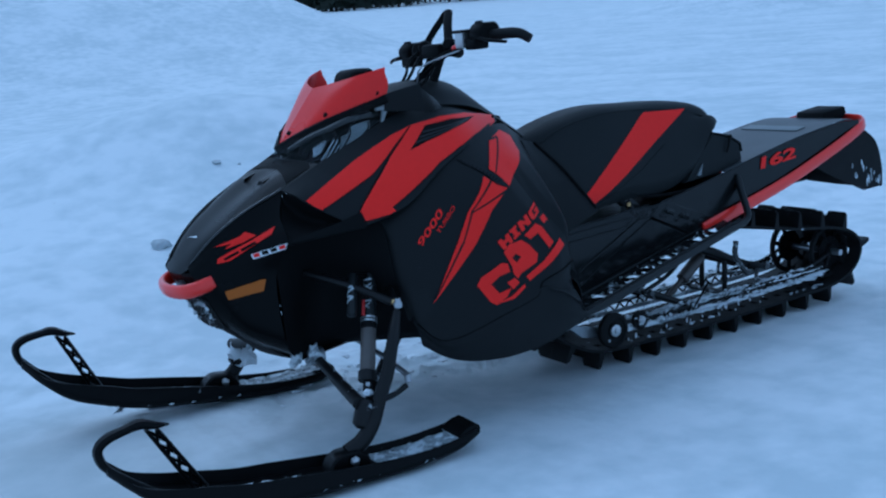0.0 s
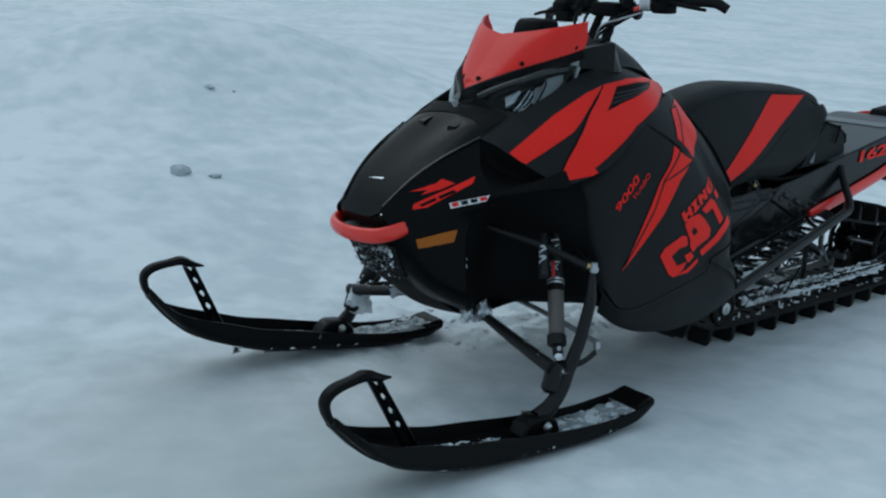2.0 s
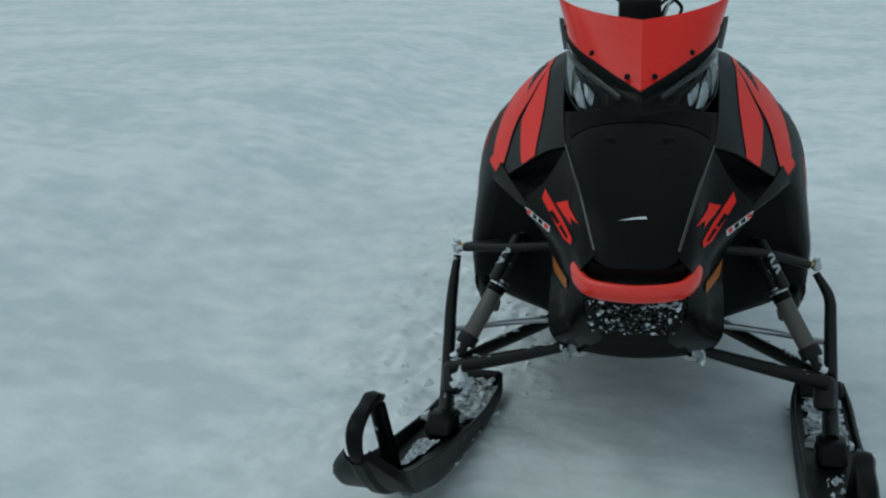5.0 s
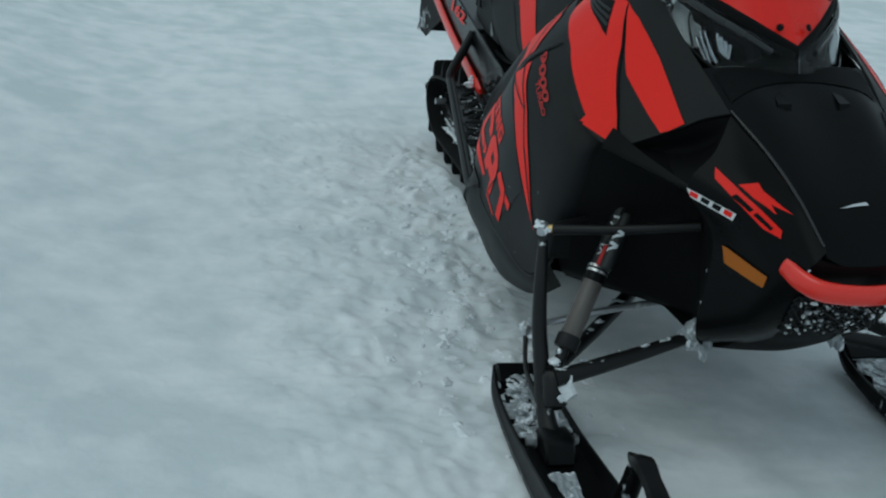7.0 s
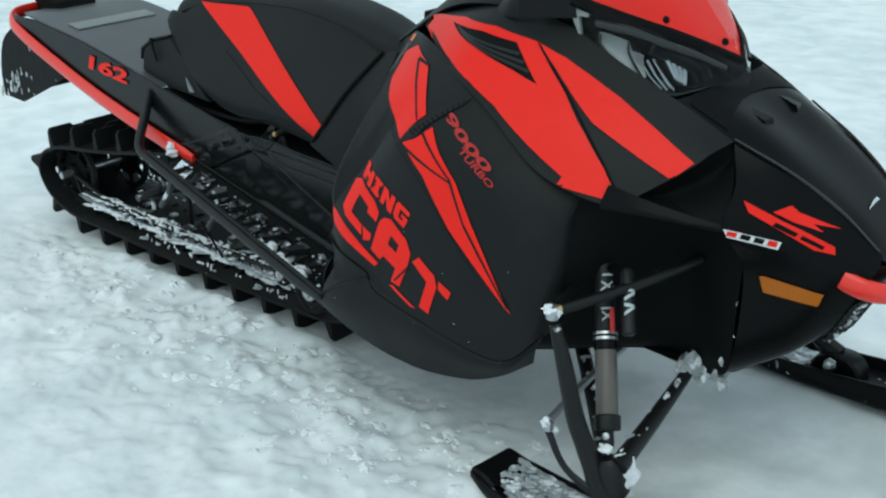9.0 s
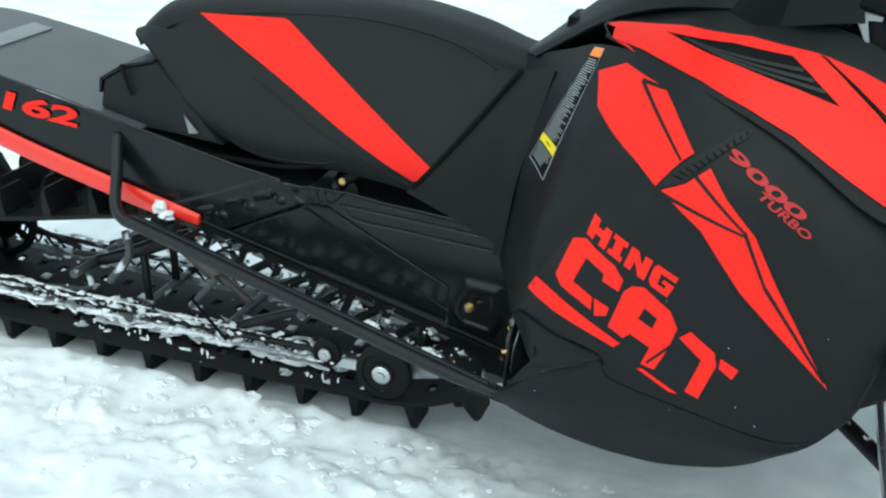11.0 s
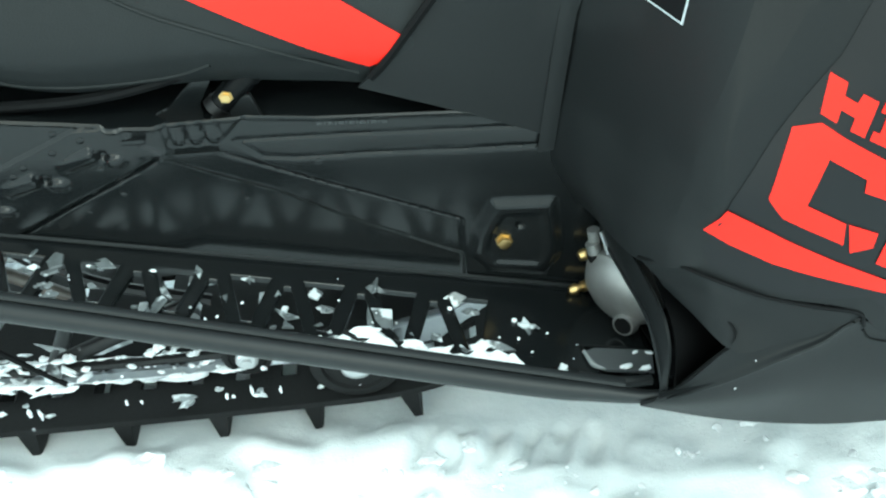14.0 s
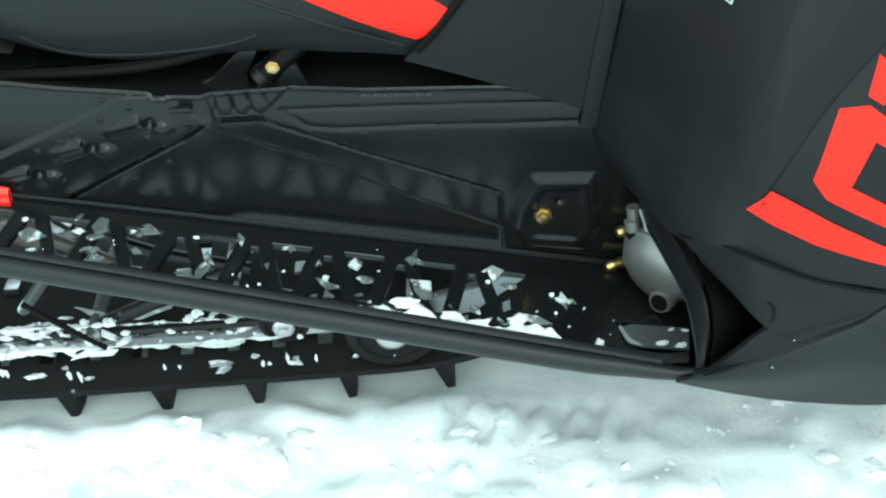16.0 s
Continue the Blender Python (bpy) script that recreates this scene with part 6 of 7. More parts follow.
part("kill_switch", lathe([(0, 0.011), (0.010, 0.011), (0.014, 0.006)], (-0.690, 0.120, 1.142), (-0.60, 0.13, 1.11), 12), M_REDTUBE, hb, "red stop switch")
for y, z, r in ((-0.11, 1.142, 0.024), (-0.075, 1.150, 0.020), (0.075, 1.152, 0.021), (0.105, 1.130, 0.018)):
    part("switch_pod", lathe([(-0.022, r * 0.75), (-0.016, r), (0.016, r), (0.022, r * 0.7)], (-0.700, y, z), (-0.66, y + 0.02, z + 0.01), 10), M_DARK, hb, "small black switch pod")
part("brake_cable", tube([(-0.69, 0.14, 1.135), (-0.62, 0.12, 1.115), (-0.58, 0.075, 1.09), (-0.575, 0.05, 1.03)], 0.003, 6, n=24), M_ROD, hb, "pale brake line")
part("strap", tube([(-0.705, 0.055, 1.14), (-0.75, -0.01, 1.215), (-0.785, -0.055, 1.252), (-0.792, -0.075, 1.254), (-0.79, -0.095, 1.24), (-0.75, -0.115, 1.185), (-0.715, -0.125, 1.13)], 0.011, 8, n=36, squash=(1.3, 0.7)), M_DARK, hb, "black mountain grab strap")
part("bar_clamp", box((-0.74, -0.05, 1.115), (-0.665, 0.05, 1.158), 0.010), M_DARK, hb)
for k, (y0, y1) in enumerate(((0.10, 0.04), (0.13, 0.06), (-0.10, -0.05), (-0.06, -0.02), (0.05, 0.10))):
    part("cable", tube([(-0.69, y0, 1.14), (-0.62 - 0.01 * k, y0 * 0.9, 1.11), (-0.60, y1, 1.07), (-0.56, y1 * 0.8, 1.03)], 0.005, 6, n=16), M_DARK, hb)

# ================= decals, seams and writing =================
from mathutils.bvhtree import BVHTree


def grid_bvh(*grids):
    v, f = [], []
    for g in grids:
        o, n = len(v), len(g[0])
        v += [p for col in g for p in col]
        f += [(o + i * n + j, o + (i + 1) * n + j, o + (i + 1) * n + j + 1, o + i * n + j + 1) for i in range(len(g) - 1) for j in range(n - 1)]
    return BVHTree.FromPolygons(v, f)


seat_bvh = BVHTree.FromPolygons([v.co for v in seat.data.vertices], [tuple(p.vertices) for p in seat.data.polygons])
hood_bvh = grid_bvh(surface(mirrored(HOOD), 20, 24))
UPPER_ONLY = {s: grid_bvh(flank_surfaces[s][0]) for s in (1, -1)}
FLANK = {s: grid_bvh(*flank_surfaces[s], surface(mirrored(CONSOLE), 20, 30)) for s in (1, -1)}


def laid(bm, side, bvh, off, way=None):
    """Drops the (x, z) points of a flat mesh onto a flank (or, with way, along that direction from where they are)."""
    for v in bm.verts:
        d = way or Vector((0, -side, 0))
        o = v.co - d * 1.0 if way else Vector((v.co.x, side * 1.2, v.co.z))
        hit, n, _, _ = bvh.ray_cast(o, d)
        if hit is None:
            hit, n, _, _ = bvh.find_nearest(v.co if way else Vector((v.co.x, side * 0.3, v.co.z)))
        if n.dot(d) > 0:
            n = -n
        v.co = hit + n * off
    return bm


def sheet(poly, hole=None, cut=0.02):
    """A flat polygon in x and z, with an optional hole, cut into small pieces so that it can follow a curve."""
    bm = bmesh.new()
    edges = []
    for loop in filter(None, (poly, hole)):
        vs = [bm.verts.new((x, 0, z)) for x, z in loop]
        edges += [bm.edges.new((a, b)) for a, b in zip(vs, vs[1:] + vs[:1])]
    if hole:
        bmesh.ops.triangle_fill(bm, use_beauty=True, edges=edges)
    else:
        bm.faces.new(list(bm.verts))
    xs, zs = [p[0] for p in poly], [p[1] for p in poly]
    for axis, lo, hi in ((0, min(xs), max(xs)), (2, min(zs), max(zs))):
        n = Vector((1, 0, 0)) if axis == 0 else Vector((0, 0, 1))
        q = lo + cut
        while q < hi:
            bmesh.ops.bisect_plane(bm, geom=list(bm.verts) + list(bm.edges) + list(bm.faces), dist=1e-6, plane_co=n * q, plane_no=n)
            q += cut
    return bm


def decal(name, poly, material, side, bvh=None, hole=None, off=0.0022, label="", parent=None, cut=0.02):
    bm = laid(sheet(poly, hole, cut), side, bvh or FLANK[side], off)
    return part(name, bm, material, parent or sled, label)


def strip(a, b, w0, w1):
    """A straight tapering band from a to b in x and z."""
    a, b = Vector(a), Vector(b)
    n = Vector((-(b - a).y, (b - a).x)).normalized()
    return [tuple(a + n * w0 / 2), tuple(b + n * w1 / 2), tuple(b - n * w1 / 2), tuple(a - n * w0 / 2)]


def seam(points, side, r=0.003, bvh=None):
    """A dark panel gap along the flank."""
    bm = bmesh.new()
    c = curve([(x, 0, z) for x, z in points], len(points) * 5)
    q = []
    for p in c:
        hit, n, _, _ = (bvh or FLANK[side]).ray_cast(Vector((p.x, side * 1.2, p.z)), Vector((0, -side, 0)))
        if hit:
            q.append(hit)
    return part("seam", tube(q, r, 6, smooth=False), M_DARK, sled)


STRIPE_B = [(-0.825, 0.906), (-0.795, 0.921), (-0.775, 0.926), (-0.655, 0.946), (-0.545, 0.949), (-0.455, 0.939), (-0.432, 0.936), (-0.390, 0.905), (-0.333, 0.863), (-0.260, 0.801), (-0.207, 0.750), (-0.161, 0.698), (-0.277, 0.716), (-0.272, 0.731), (-0.350, 0.773), (-0.450, 0.829), (-0.530, 0.860), (-0.610, 0.884), (-0.720, 0.901)]
VENT = [(-0.688, 0.932), (-0.57, 0.938), (-0.476, 0.931), (-0.450, 0.914), (-0.390, 0.871), (-0.453, 0.888), (-0.56, 0.912)]
STRIPE_A = [(-0.428, 0.935), (-0.366, 0.917), (-0.300, 0.889), (-0.237, 0.861), (-0.157, 0.819), (-0.062, 0.768), (-0.098, 0.744), (-0.170, 0.778), (-0.258, 0.820), (-0.318, 0.860), (-0.374, 0.900)]
STRIPE_C = [(-0.79, 0.860), (-0.74, 0.884), (-0.664, 0.865), (-0.641, 0.842), (-0.595, 0.791), (-0.611, 0.778), (-0.627, 0.760), (-0.646, 0.735), (-0.774, 0.816)]
STRIPE_D = [(-0.600, 0.747), (-0.583, 0.761), (-0.565, 0.775), (-0.532, 0.735), (-0.480, 0.685), (-0.434, 0.608), (-0.330, 0.450), (-0.489, 0.592), (-0.563, 0.681), (-0.636, 0.731)]
for side in (1, -1):
    decal("red_stripe", STRIPE_B, M_RED, side, bvh=UPPER_ONLY[side], hole=VENT, label="broad glossy red stripe")
    decal("vent_mesh", VENT, M_DARK, side, bvh=UPPER_ONLY[side], off=0.0012, label="black vent slot")
    for f in (0.28, 0.52, 0.76):
        p0, p1 = Vector((-0.655, 0.931)), Vector((-0.478, 0.928)).lerp(Vector((-0.398, 0.876)), f)
        decal("vent_slat", strip(tuple(p0), tuple(p1), 0.002, 0.005), M_TUBE, side, bvh=UPPER_ONLY[side], off=0.0034)
    decal("red_stripe", STRIPE_A, M_RED, side, bvh=UPPER_ONLY[side], label="broad glossy red stripe")
    decal("red_stripe", STRIPE_C, M_RED, side, label="red flash")
    decal("red_stripe", STRIPE_D, M_RED, side, label="red tapering flash")
    for a, b in (((-0.705, 0.868), (-0.613, 0.778)), ((-0.705, 0.868), (-0.662, 0.864)), ((-0.640, 0.728), (-0.497, 0.684)), ((-0.585, 0.760), (-0.496, 0.688)), ((-0.497, 0.690), (-0.452, 0.604)), ((-0.453, 0.606), (-0.338, 0.462))):
        decal("pinstripe", strip(a, b, 0.006, 0.004), M_BLACK, side, off=0.0030)
    seam([(-0.436, 0.937), (-0.383, 0.902), (-0.326, 0.861), (-0.259, 0.805), (-0.207, 0.753), (-0.161, 0.702)], side, 0.0026)
    part("seam", tube([(x, side * (y + 0.0012), z + 0.001) for x, y, z in TOE_UPPER[0] + [(-0.690, 0.4600, 0.424)]], 0.0021, 6, n=40), M_DARK, sled)
    seam([(-0.689, 0.418), (-0.676, 0.402), (-0.63, 0.388), (-0.55, 0.370), (-0.42, 0.334), (-0.36, 0.336)], side, 0.0015)
    slot = [(-0.642, 0.735), (-0.627, 0.759), (-0.593, 0.787), (-0.562, 0.808), (-0.526, 0.829), (-0.511, 0.833), (-0.518, 0.821), (-0.554, 0.795), (-0.581, 0.774), (-0.600, 0.749), (-0.633, 0.735)]
    decal("slot_vent", slot, M_FILM, side, off=0.0030, label="black mesh slot vent")
    for k in range(12):
        p, q = Vector((-0.624, 0.757)).lerp(Vector((-0.522, 0.829)), k / 11), Vector((-0.604, 0.752)).lerp(Vector((-0.520, 0.822)), k / 11)
        decal("slot_rib", strip(tuple(p.lerp(q, 0.14)), tuple(q.lerp(p, 0.06)), 0.003, 0.003), M_DARK, side, off=0.0036)
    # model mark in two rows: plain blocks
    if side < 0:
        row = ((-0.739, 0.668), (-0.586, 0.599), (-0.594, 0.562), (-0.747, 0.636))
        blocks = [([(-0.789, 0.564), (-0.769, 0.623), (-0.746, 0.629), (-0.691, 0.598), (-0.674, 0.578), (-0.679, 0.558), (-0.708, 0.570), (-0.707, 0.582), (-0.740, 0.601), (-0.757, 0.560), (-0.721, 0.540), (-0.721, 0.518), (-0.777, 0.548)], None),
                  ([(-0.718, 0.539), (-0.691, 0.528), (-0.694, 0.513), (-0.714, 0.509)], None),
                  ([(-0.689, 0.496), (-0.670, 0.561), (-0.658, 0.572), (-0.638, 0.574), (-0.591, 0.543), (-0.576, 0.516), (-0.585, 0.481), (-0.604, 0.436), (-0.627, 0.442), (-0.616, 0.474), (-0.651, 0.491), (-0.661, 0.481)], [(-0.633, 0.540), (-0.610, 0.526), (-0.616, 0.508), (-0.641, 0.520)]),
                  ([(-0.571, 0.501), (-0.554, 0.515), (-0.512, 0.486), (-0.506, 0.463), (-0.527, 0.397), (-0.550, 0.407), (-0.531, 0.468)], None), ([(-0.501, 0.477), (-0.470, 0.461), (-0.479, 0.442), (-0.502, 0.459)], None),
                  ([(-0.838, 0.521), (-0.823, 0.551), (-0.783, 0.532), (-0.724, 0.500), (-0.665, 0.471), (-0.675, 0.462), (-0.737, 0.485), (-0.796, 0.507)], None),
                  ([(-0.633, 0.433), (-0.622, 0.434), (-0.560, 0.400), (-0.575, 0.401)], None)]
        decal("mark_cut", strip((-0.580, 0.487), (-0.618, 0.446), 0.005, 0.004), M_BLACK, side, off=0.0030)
        decal("graphic_film", [(-0.700, 0.742), (-0.655, 0.722), (-0.560, 0.660), (-0.485, 0.580), (-0.420, 0.515), (-0.480, 0.450), (-0.545, 0.400), (-0.640, 0.418), (-0.690, 0.458), (-0.730, 0.461), (-0.785, 0.472), (-0.832, 0.484), (-0.838, 0.500), (-0.820, 0.560), (-0.785, 0.614), (-0.731, 0.681)], M_FILM, side, off=0.0009, label="black printed film under the red marks", cut=0.012)
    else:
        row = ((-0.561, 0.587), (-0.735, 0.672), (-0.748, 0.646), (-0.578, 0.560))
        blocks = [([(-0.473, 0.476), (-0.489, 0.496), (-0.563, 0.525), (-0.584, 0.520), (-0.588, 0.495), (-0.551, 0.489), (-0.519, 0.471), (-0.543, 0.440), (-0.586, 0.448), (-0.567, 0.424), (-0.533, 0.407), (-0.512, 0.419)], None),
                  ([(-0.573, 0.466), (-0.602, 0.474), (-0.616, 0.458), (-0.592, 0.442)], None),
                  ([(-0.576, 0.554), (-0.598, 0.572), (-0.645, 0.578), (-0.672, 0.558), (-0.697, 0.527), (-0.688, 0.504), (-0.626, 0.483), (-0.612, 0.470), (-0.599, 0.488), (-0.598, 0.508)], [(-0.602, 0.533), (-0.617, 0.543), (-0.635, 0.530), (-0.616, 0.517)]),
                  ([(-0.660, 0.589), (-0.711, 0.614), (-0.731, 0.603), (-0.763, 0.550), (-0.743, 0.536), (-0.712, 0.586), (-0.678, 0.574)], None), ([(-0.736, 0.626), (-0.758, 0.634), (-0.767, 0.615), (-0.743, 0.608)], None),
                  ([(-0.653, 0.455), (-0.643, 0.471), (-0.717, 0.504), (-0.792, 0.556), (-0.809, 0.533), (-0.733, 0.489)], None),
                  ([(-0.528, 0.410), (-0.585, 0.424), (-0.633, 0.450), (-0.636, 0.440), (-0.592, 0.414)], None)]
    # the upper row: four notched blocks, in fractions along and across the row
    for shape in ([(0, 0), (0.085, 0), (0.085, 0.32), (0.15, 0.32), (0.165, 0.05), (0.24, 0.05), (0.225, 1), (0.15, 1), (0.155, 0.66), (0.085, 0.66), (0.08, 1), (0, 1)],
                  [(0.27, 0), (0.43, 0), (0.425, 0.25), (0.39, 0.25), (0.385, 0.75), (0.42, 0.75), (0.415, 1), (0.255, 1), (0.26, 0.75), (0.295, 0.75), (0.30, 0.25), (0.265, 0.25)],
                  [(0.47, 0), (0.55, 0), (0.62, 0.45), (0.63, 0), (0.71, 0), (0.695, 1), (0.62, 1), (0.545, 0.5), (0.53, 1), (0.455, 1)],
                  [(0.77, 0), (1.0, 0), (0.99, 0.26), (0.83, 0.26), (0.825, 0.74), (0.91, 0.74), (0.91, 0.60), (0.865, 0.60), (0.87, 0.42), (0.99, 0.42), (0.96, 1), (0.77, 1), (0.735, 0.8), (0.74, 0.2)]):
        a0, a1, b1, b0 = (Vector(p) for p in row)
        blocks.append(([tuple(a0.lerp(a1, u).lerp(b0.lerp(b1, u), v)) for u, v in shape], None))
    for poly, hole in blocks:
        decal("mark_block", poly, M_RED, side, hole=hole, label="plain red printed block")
    # nose marks: red wedge and swoosh with dark bars, small white plate, amber reflector
    decal("nose_mark", [(0.020, 0.712), (0.034, 0.694), (0.108, 0.652), (0.143, 0.632), (0.176, 0.626), (0.172, 0.640), (0.085, 0.678)], M_RED, side, label="red wedge mark")
    decal("nose_mark", [(0.066, 0.692), (0.088, 0.703), (0.104, 0.692), (0.174, 0.671), (0.130, 0.675), (0.150, 0.662), (0.100, 0.676)], M_RED, side, label="red swoosh mark")
    for k in range(2):
        decal("nose_bar", strip((0.075 + 0.044 * k, 0.674 - 0.021 * k), (0.112 + 0.044 * k, 0.656 - 0.020 * k), 0.006, 0.006), M_DARK, side, off=0.0032)
    decal("name_plate", [(0.006, 0.669), (0.094, 0.645), (0.090, 0.630), (0.014, 0.652)], M_WHITE, side, label="small white plate with red ends")
    for k, m_ in enumerate((M_RED, M_DARK, M_DARK, M_RED)):
        x0 = 0.014 + 0.020 * k
        decal("plate_bar", strip((x0, 0.6605 - 0.0055 * k), (x0 + 0.014, 0.6565 - 0.0055 * k), 0.010, 0.010), m_, side, off=0.0032)
    part("side_reflector", laid(sheet([(0.058, 0.567), (0.066, 0.569), (0.168, 0.548), (0.160, 0.522), (0.067, 0.534)]), side, FLANK[side], 0.004), M_AMBER, sled, "amber side reflector")
    # seat flashes
    decal("seat_flash", [(-1.638, 0.840), (-1.450, 0.850), (-1.438, 0.845), (-1.102, 0.620), (-1.112, 0.606), (-1.130, 0.588), (-1.138, 0.585)], M_RED, side, bvh=seat_bvh, off=0.002, label="red vinyl flash on the seat side", parent=seat)
    part("piping", tube([p for p in (seat_bvh.ray_cast(Vector((x, side * 1.2, z)), Vector((0, -side, 0)))[0] for x, z in ((-1.01, 0.80), (-1.10, 0.842), (-1.25, 0.866), (-1.42, 0.862), (-1.58, 0.845), (-1.69, 0.815), (-1.75, 0.775))) if p], 0.003, 6, n=36), M_VINYL, seat)
    for run in (((-1.150, 0.574), (-1.224, 0.609), (-1.293, 0.639), (-1.355, 0.663), (-1.41, 0.691), (-1.50, 0.735)), ((-1.30, 0.600), (-1.335, 0.588), (-1.385, 0.582), (-1.45, 0.581), (-1.51, 0.588), (-1.545, 0.612))):
        part("piping", tube([p for p in (seat_bvh.ray_cast(Vector((x, side * 1.2, z)), Vector((0, -side, 0)))[0] for x, z in run) if p], 0.0022, 6, n=36), M_VINYL, seat)

# warning plate on the right flank: bordered, with an orange head, a yellow band and rows of small print
W = [Vector(p) for p in ((-0.812, 0.888), (-0.791, 0.891), (-0.850, 0.681), (-0.902, 0.684))]


def on_plate(u, v):
    return tuple(W[0].lerp(W[1], u).lerp(W[3].lerp(W[2], u), v))


def plate_band(u0, u1, v0, v1):
    return [on_plate(u0, v0), on_plate(u1, v0), on_plate(u1, v1), on_plate(u0, v1)]


wp = decal("warning_label", plate_band(0, 1, 0, 1), M_GREYPRINT, -1, off=0.0007, cut=0.009, label="tall black warning label with rows of small print")
decal("label_field", plate_band(0.022, 0.978, 0.004, 0.993), M_DARK, -1, off=0.0010, cut=0.009, parent=wp)
decal("label_head", plate_band(0.04, 0.96, 0.005, 0.07), M_ORANGE, -1, off=0.0013, cut=0.009, parent=wp)
decal("label_band", plate_band(0.02, 0.98, 0.738, 0.808), M_YELLOW, -1, off=0.0013, cut=0.009, parent=wp)
decal("print_bar", plate_band(0.34, 0.66, 0.770, 0.778), M_DARK, -1, off=0.0015, cut=0.009, parent=wp)
rng = random.Random(5)
v = 0.09
while v < 0.95:
    if not 0.725 < v < 0.82:
        decal("print_bar", plate_band(0.10, rng.uniform(0.6, 0.92), v, v + 0.008), M_FINEPRINT, -1, off=0.0013, cut=0.009, parent=wp)
    v += 0.0175


def words(name, text, origin, along, size, material, side, bvh, parent, label, stretch=1.0, slant=0.0, bold=0.02, spacing=1.0):
    """Lays built-in lettering on a flank: origin and along in x and z."""
    cu = bpy.data.curves.new(name, "FONT")
    cu.body, cu.size, cu.offset, cu.shear, cu.space_character = text, size, size * bold, slant, spacing
    tmp = new(name, cu)
    bpy.context.view_layer.update()
    me = bpy.data.meshes.new_from_object(tmp.evaluated_get(bpy.context.evaluated_depsgraph_get()))
    bpy.data.objects.remove(tmp)
    bm = bmesh.new()
    bm.from_mesh(me)
    bpy.data.meshes.remove(me)
    u = Vector(along).normalized()
    w = Vector((-u.y, u.x)) if u.x > 0 else Vector((u.y, -u.x))
    for q in bm.verts:
        p = Vector(origin) + u * q.co.x * stretch + w * q.co.y
        q.co = Vector((p.x, 0, p.y))
    laid(bm, side, bvh, 0.0024)
    return part(name, bm, material, parent, label)


tun = {s: BVHTree.FromPolygons([(-3, s * 0.1965, 0), (0, s * 0.1965, 0), (0, s * 0.1965, 1), (-3, s * 0.1965, 1)], [(0, 1, 2, 3)]) for s in (1, -1)}
words("engine_mark", "9000", (-0.549, 0.798), (0.158, -0.100), 0.0215, M_REDMUTE, -1, FLANK[-1], sled, "dull red printed number", 3.55, 0.15, 0.030)
words("engine_mark", "TURBO", (-0.490, 0.7455), (0.0875, -0.057), 0.0165, M_REDMUTE, -1, FLANK[-1], sled, "dull red printed word", 1.90, 0.15, 0.022)
words("engine_mark", "9000", (-0.320, 0.610), (-0.112, 0.110), 0.026, M_RED, 1, FLANK[1], sled, "red printed number", 2.35, 0.15, 0.016)
words("engine_mark", "TURBO", (-0.380, 0.640), (-0.070, 0.068), 0.016, M_RED, 1, FLANK[1], sled, "red printed word", 1.75, 0.15, 0.006)
words("length_mark", "162", (-2.108, 0.603), (0.2, -0.018), 0.056, M_RED, -1, tun[-1], sled, "red printed number", 2.6, 0.12, 0.034, 0.96)
words("length_mark", "162", (-1.89, 0.585), (-0.2, 0.018), 0.056, M_RED, 1, tun[1], sled, "red printed number", 2.6, 0.12, 0.034, 0.96)

# hood badge and ridges
badge = sheet([(0.196, -0.040), (0.186, -0.008), (0.182, 0.018), (0.190, 0.022), (0.191, -0.002), (0.194, -0.022)])
for q in badge.verts:
    q.co = Vector((q.co.x, q.co.z, 0.7))
part("badge", laid(badge, 1, hood_bvh, 0.003, Vector((-0.5, 0, -0.85)).normalized()), M_SILVER, sled, "small silver badge")
# flat near-black sheet laid on the hood just below the headlights
vent = sheet([(-0.148, -0.166), (-0.050, -0.158), (-0.062, -0.110), (-0.078, -0.050), (-0.082, 0.0), (-0.078, 0.050), (-0.062, 0.110), (-0.050, 0.158), (-0.148, 0.166), (-0.128, 0.10), (-0.118, 0.0), (-0.128, -0.10)])
for q in vent.verts:
    q.co = Vector((q.co.x, q.co.z, 1.2))
part("hood_black_sheet", laid(vent, 1, hood_bvh, 0.002, Vector((0, 0, -1))), M_DARK, sled, "deep black sheet on the hood below the headlights")
for side in (1, -1):
    part("hood_ridge", tube([(0.235, side * 0.088, 0.632), (0.165, side * 0.113, 0.700), (0.08, side * 0.138, 0.756), (-0.03, side * 0.167, 0.808)], [0.0028, 0.0034, 0.0034, 0.0024], 8, n=24), M_GLOSS, sled)
    wedge = bmesh.new()
    tip, keel = wedge.verts.new((-0.105, side * 0.064, 0.853)), wedge.verts.new((-0.105, side * 0.063, 0.845))
    a, b, c, d = (wedge.verts.new((x, side * y, z)) for x, y, z in ((-0.012, 0.052, 0.826), (-0.016, 0.078, 0.825), (-0.010, 0.080, 0.804), (-0.006, 0.052, 0.805)))
    for f in ((tip, a, b), (a, d, c, b), (tip, keel, d, a), (tip, b, c, keel), (keel, c, d)):
        wedge.faces.new(f)
    part("hood_scoop", wedge, M_HOOD, sled, "sharp raised hood scoop", sharp=20)
